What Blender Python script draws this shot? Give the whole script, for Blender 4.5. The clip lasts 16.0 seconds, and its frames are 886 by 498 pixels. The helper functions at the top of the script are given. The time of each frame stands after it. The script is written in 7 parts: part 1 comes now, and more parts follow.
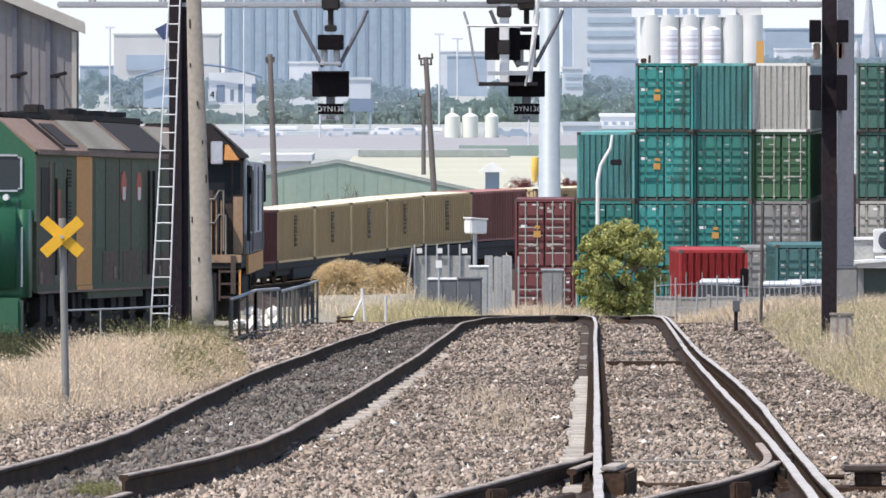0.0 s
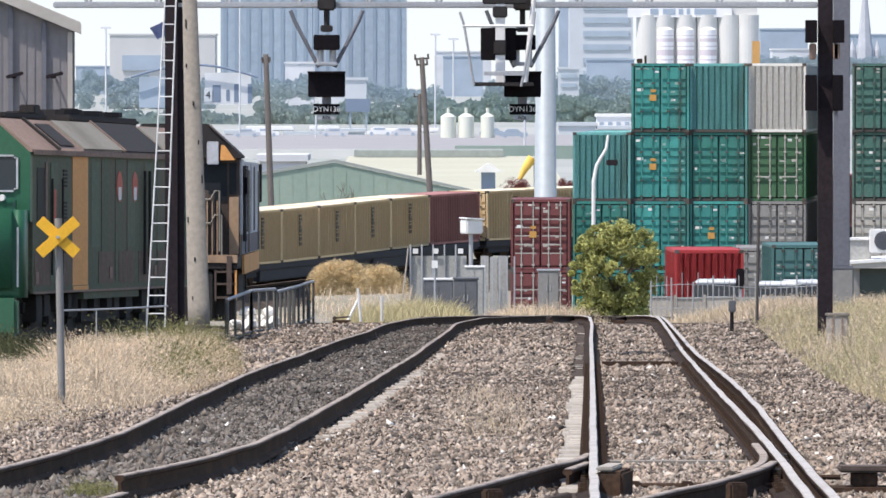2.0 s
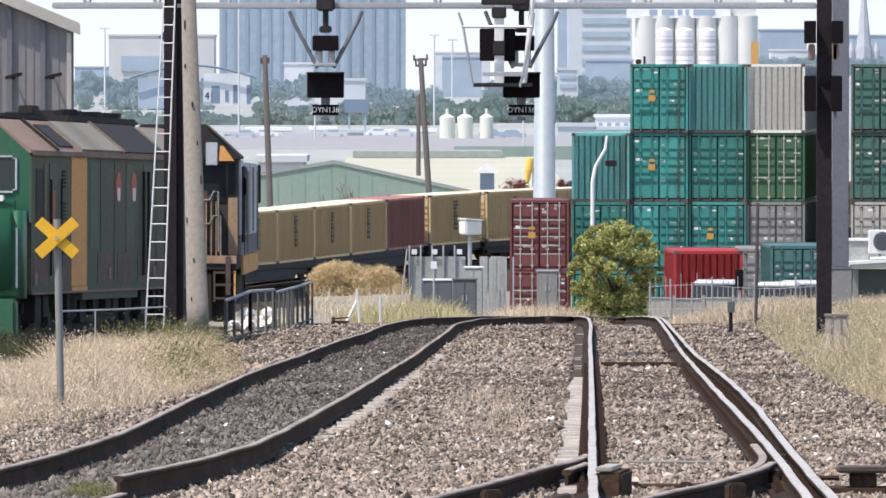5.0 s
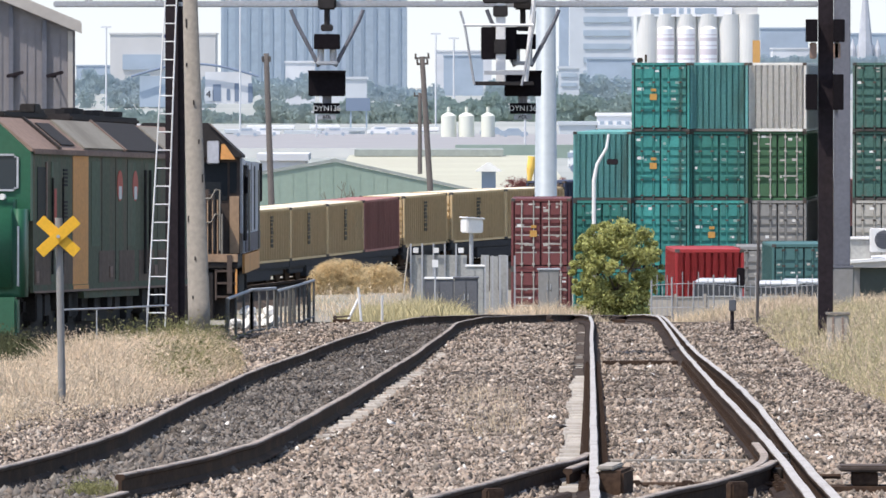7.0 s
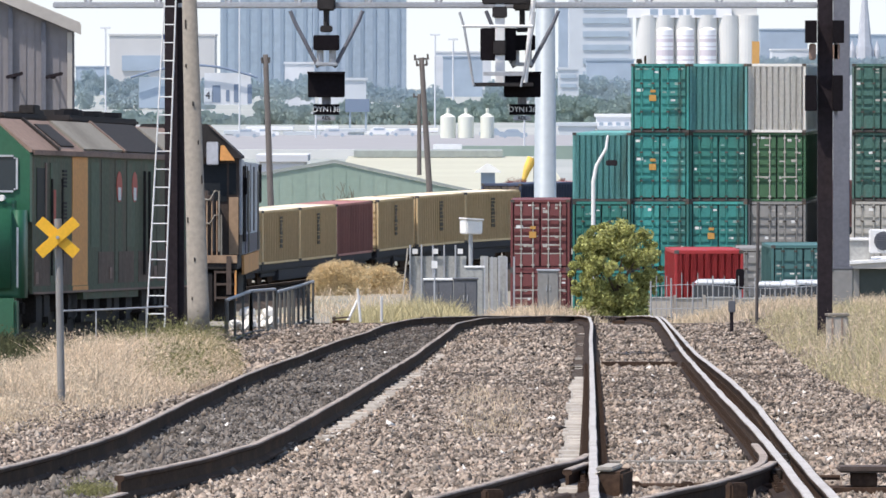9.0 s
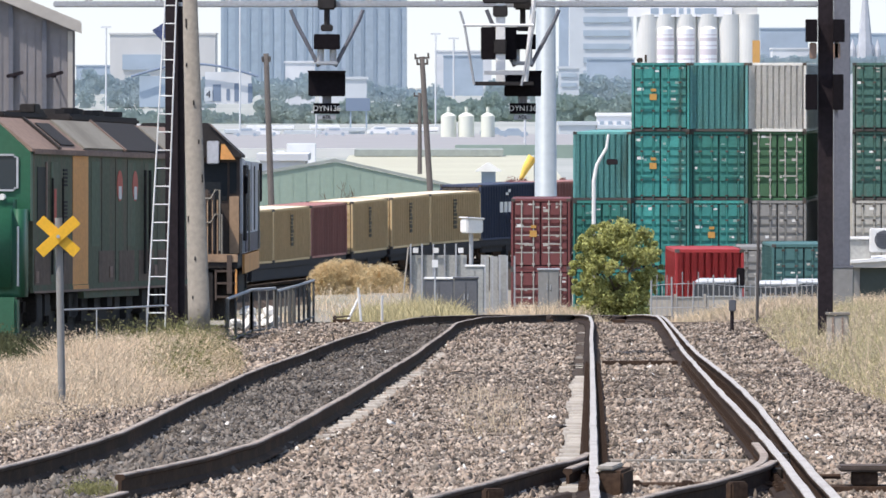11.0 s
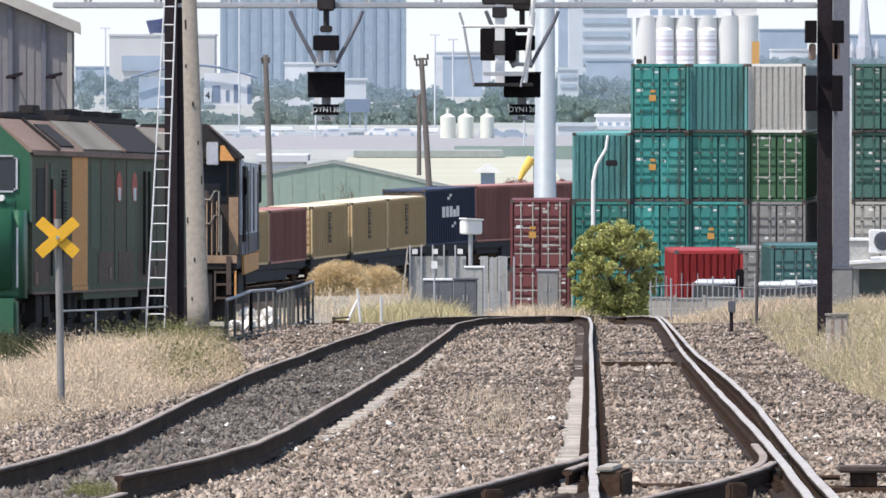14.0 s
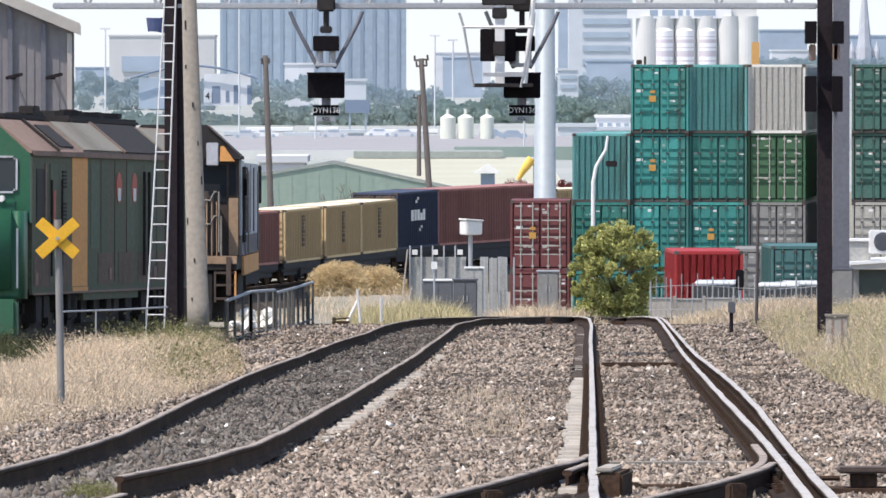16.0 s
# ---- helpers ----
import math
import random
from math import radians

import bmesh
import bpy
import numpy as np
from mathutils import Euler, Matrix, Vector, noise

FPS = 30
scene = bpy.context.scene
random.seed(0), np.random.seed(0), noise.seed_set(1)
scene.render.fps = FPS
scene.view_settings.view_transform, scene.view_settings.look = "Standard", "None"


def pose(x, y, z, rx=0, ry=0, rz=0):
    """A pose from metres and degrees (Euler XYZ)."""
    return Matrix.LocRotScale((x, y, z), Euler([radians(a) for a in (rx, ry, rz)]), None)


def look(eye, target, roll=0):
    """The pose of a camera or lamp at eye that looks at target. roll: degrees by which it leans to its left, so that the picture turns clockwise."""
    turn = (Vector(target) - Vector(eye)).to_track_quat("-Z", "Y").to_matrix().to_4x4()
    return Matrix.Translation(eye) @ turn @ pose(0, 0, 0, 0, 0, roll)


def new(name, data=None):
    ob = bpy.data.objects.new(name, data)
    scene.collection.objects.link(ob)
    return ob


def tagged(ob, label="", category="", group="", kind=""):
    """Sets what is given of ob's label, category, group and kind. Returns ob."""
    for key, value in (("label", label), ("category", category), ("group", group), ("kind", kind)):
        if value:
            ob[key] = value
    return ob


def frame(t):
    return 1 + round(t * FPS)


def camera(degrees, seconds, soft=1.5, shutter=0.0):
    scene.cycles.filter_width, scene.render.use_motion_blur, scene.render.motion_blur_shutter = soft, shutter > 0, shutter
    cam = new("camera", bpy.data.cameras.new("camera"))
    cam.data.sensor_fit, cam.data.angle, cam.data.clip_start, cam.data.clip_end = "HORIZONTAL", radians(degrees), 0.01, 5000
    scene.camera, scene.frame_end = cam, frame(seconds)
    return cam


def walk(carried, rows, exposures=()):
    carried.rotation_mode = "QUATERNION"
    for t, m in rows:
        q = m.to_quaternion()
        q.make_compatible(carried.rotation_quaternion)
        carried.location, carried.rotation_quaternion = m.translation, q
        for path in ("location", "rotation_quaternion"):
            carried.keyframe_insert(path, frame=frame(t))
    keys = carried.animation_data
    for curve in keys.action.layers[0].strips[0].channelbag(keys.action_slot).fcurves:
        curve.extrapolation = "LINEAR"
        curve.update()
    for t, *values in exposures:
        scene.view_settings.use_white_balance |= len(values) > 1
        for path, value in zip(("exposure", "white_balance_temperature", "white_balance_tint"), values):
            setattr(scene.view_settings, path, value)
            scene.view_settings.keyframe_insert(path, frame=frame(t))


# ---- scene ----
from collections import defaultdict

EYE = (0.0, 0.0, 11.5)
cam = camera(6.0, 16.0, 1.6)
walk(cam, [
    (0, pose(*EYE, 88.77324, 0, 0.04443)),
    (0.5, pose(*EYE, 88.77518, 0, 0.02486)),
    (1, pose(*EYE, 88.78792, 0, 0.02145)),
    (1.5, pose(*EYE, 88.79089, 0, 0.01851)),
    (2, pose(*EYE, 88.77471, 0, 0.01701)),
    (2.5, pose(*EYE, 88.77621, 0, 0.01312)),
    (3, pose(*EYE, 88.77522, 0, 0.00386)),
    (3.5, pose(*EYE, 88.77078, 0, 0.0)),
    (4, pose(*EYE, 88.78007, 0, 0.00776)),
    (6.5, pose(*EYE, 88.77368, 0, 0.01162)),
    (7, pose(*EYE, 88.76938, 0, 0.0195)),
    (7.5, pose(*EYE, 88.77662, 0, 0.01755)),
    (8, pose(*EYE, 88.78256, 0, 0.01411)),
    (8.5, pose(*EYE, 88.78352, 0, 0.01656)),
    (9, pose(*EYE, 88.77665, 0, 0.01506)),
    (11.5, pose(*EYE, 88.76985, 0, 0.01902)),
    (12, pose(*EYE, 88.77761, 0, 0.00823)),
    (12.5, pose(*EYE, 88.78498, 0, 0.00875)),
    (13, pose(*EYE, 88.78648, 0, 0.00776)),
    (13.5, pose(*EYE, 88.78208, 0, 0.00724)),
    (14, pose(*EYE, 88.77761, 0, 0.01411)),
    (14.5, pose(*EYE, 88.77908, 0, 0.00823)),
    (15, pose(*EYE, 88.77614, 0, 0.01656)),
    (15.5, pose(*EYE, 88.77471, 0, 0.01854)),
    (16, pose(*EYE, 88.78205, 0, 0.0136)),
], exposures=[(0, 0.57, 6800, 14), (16, 0.57, 6800, 14)])

# ---- light ----
SUN_EL, SUN_AZ = radians(61), radians(-124)   # azimuth from +Y, clockwise
world = bpy.data.worlds.new("sky")
scene.world = world
world.use_nodes = True
wn = world.node_tree.nodes
sky = wn.new("ShaderNodeTexSky")
sky.sky_type, sky.sun_disc = "NISHITA", False
sky.sun_elevation, sky.sun_rotation = SUN_EL, SUN_AZ
sky.air_density, sky.dust_density, sky.ozone_density = 1.0, 1.0, 1.5
wn["Background"].inputs["Strength"].default_value = 0.15
world.node_tree.links.new(sky.outputs[0], wn["Background"].inputs["Color"])
sun_dir = Vector((math.sin(SUN_AZ) * math.cos(SUN_EL), math.cos(SUN_AZ) * math.cos(SUN_EL), math.sin(SUN_EL)))
sun = new("sun", bpy.data.lights.new("sun", "SUN"))
sun.data.energy, sun.data.angle, sun.data.color = 3.4, radians(0.5), (1.0, 0.96, 0.90)
sun.matrix_world = look(sun_dir * 100, (0, 0, 0))


# ---- materials ----
def mat(name, col, rough=0.7, metal=0.0, vary=0.25, scale=3.0, bump=0.15, dirt=None, dirt_amount=0.35, island=0.0, objrand=0.0, spec=0.4, streak=0.0, through_light=0.0, alt=None):
    """Paint or surface with large stains, fine grain and relief."""
    m = bpy.data.materials.new(name)
    m.use_nodes = True
    n, l = m.node_tree.nodes, m.node_tree.links
    b = n["Principled BSDF"]
    b.inputs["Roughness"].default_value, b.inputs["Metallic"].default_value = rough, metal
    b.inputs["Specular IOR Level"].default_value = spec
    co = n.new("ShaderNodeTexCoord")
    big, fine = n.new("ShaderNodeTexNoise"), n.new("ShaderNodeTexNoise")
    for t, s, d in ((big, scale * 0.3, 5), (fine, scale * 6, 3)):
        t.inputs["Scale"].default_value, t.inputs["Detail"].default_value = s, d
        if streak and t is big:
            st = n.new("ShaderNodeMapping")
            st.inputs["Scale"].default_value = (streak, streak, 0.5)
            l.new(co.outputs["Object"], st.inputs["Vector"])
            l.new(st.outputs[0], t.inputs["Vector"])
        else:
            l.new(co.outputs["Object"], t.inputs["Vector"])
    dirt = dirt or tuple(c * 0.45 for c in col)
    ramp = n.new("ShaderNodeValToRGB")
    ramp.color_ramp.elements[0].position, ramp.color_ramp.elements[1].position = 0.48, 0.75
    ramp.color_ramp.elements[0].color = (0, 0, 0, 1)
    ramp.color_ramp.elements[1].color = (dirt_amount, dirt_amount, dirt_amount, 1)
    l.new(big.outputs["Fac"], ramp.inputs["Fac"])
    mix = n.new("ShaderNodeMix")
    mix.data_type = "RGBA"
    mix.inputs[6].default_value, mix.inputs[7].default_value = (*col, 1), (*dirt, 1)
    l.new(ramp.outputs["Color"], mix.inputs[0])
    last = mix.outputs[2]
    if alt:
        geo, wn_, am = n.new("ShaderNodeNewGeometry"), n.new("ShaderNodeTexWhiteNoise"), n.new("ShaderNodeMix")
        wn_.noise_dimensions = "1D"
        am.data_type = "RGBA"
        am.inputs[7].default_value = (*alt, 1)
        l.new(geo.outputs["Random Per Island"], wn_.inputs["W"])
        l.new(wn_.outputs["Value"], am.inputs[0])
        l.new(last, am.inputs[6])
        last = am.outputs[2]
    hsv = n.new("ShaderNodeHueSaturation")
    mp = n.new("ShaderNodeMapRange")
    mp.inputs["From Min"].default_value, mp.inputs["From Max"].default_value = 0.25, 0.75
    mp.inputs["To Min"].default_value, mp.inputs["To Max"].default_value = 1 - vary, 1 + vary
    l.new(fine.outputs["Fac"], mp.inputs["Value"])
    val = mp.outputs[0]
    if island or objrand:
        src_node = n.new("ShaderNodeNewGeometry") if island else n.new("ShaderNodeObjectInfo")
        mr = n.new("ShaderNodeMapRange")
        amount = island or objrand
        mr.inputs["To Min"].default_value, mr.inputs["To Max"].default_value = 1 - amount, 1 + amount
        l.new(src_node.outputs["Random Per Island" if island else "Random"], mr.inputs["Value"])
        mul = n.new("ShaderNodeMath")
        mul.operation = "MULTIPLY"
        l.new(val, mul.inputs[0])
        l.new(mr.outputs[0], mul.inputs[1])
        val = mul.outputs[0]
    l.new(val, hsv.inputs["Value"])
    l.new(last, hsv.inputs["Color"])
    l.new(hsv.outputs["Color"], b.inputs["Base Color"])
    if bump:
        bp = n.new("ShaderNodeBump")
        bp.inputs["Strength"].default_value, bp.inputs["Distance"].default_value = bump, 0.02
        l.new(fine.outputs["Fac"], bp.inputs["Height"])
        l.new(bp.outputs["Normal"], b.inputs["Normal"])
    if through_light:
        tr, ms = n.new("ShaderNodeBsdfTranslucent"), n.new("ShaderNodeMixShader")
        l.new(hsv.outputs["Color"], tr.inputs["Color"])
        ms.inputs[0].default_value = through_light
        l.new(b.outputs[0], ms.inputs[1])
        l.new(tr.outputs[0], ms.inputs[2])
        l.new(ms.outputs[0], n["Material Output"].inputs["Surface"])
    return m


def glass_mat(name, col, rough=0.08):
    m = mat(name, col, max(rough, 0.2), 0.0, 0.05, 1.0, 0.0, spec=0.35)
    return m


def ground_mat(name, cols, scales, bump=0.6):
    """Earth of several colours mixed by two noises, with gravel relief."""
    m = bpy.data.materials.new(name)
    m.use_nodes = True
    n, l = m.node_tree.nodes, m.node_tree.links
    b = n["Principled BSDF"]
    b.inputs["Roughness"].default_value = 0.95
    b.inputs["Specular IOR Level"].default_value = 0.1
    co = n.new("ShaderNodeTexCoord")
    last = None
    for i, (c, s) in enumerate(zip(cols[1:], scales)):
        t = n.new("ShaderNodeTexNoise")
        t.inputs["Scale"].default_value, t.inputs["Detail"].default_value = s, 6
        l.new(co.outputs["Object"], t.inputs["Vector"])
        r = n.new("ShaderNodeValToRGB")
        r.color_ramp.elements[0].position, r.color_ramp.elements[1].position = 0.42, 0.62
        l.new(t.outputs["Fac"], r.inputs["Fac"])
        mx = n.new("ShaderNodeMix")
        mx.data_type = "RGBA"
        mx.inputs[7].default_value = (*c, 1)
        if last is None:
            mx.inputs[6].default_value = (*cols[0], 1)
        else:
            l.new(last, mx.inputs[6])
        l.new(r.outputs["Color"], mx.inputs[0])
        last = mx.outputs[2]
    l.new(last, b.inputs["Base Color"])
    v = n.new("ShaderNodeTexVoronoi")
    v.inputs["Scale"].default_value = 14
    l.new(co.outputs["Object"], v.inputs["Vector"])
    bp = n.new("ShaderNodeBump")
    bp.inputs["Strength"].default_value, bp.inputs["Distance"].default_value = bump, 0.05
    l.new(v.outputs["Distance"], bp.inputs["Height"])
    l.new(bp.outputs["Normal"], b.inputs["Normal"])
    return m


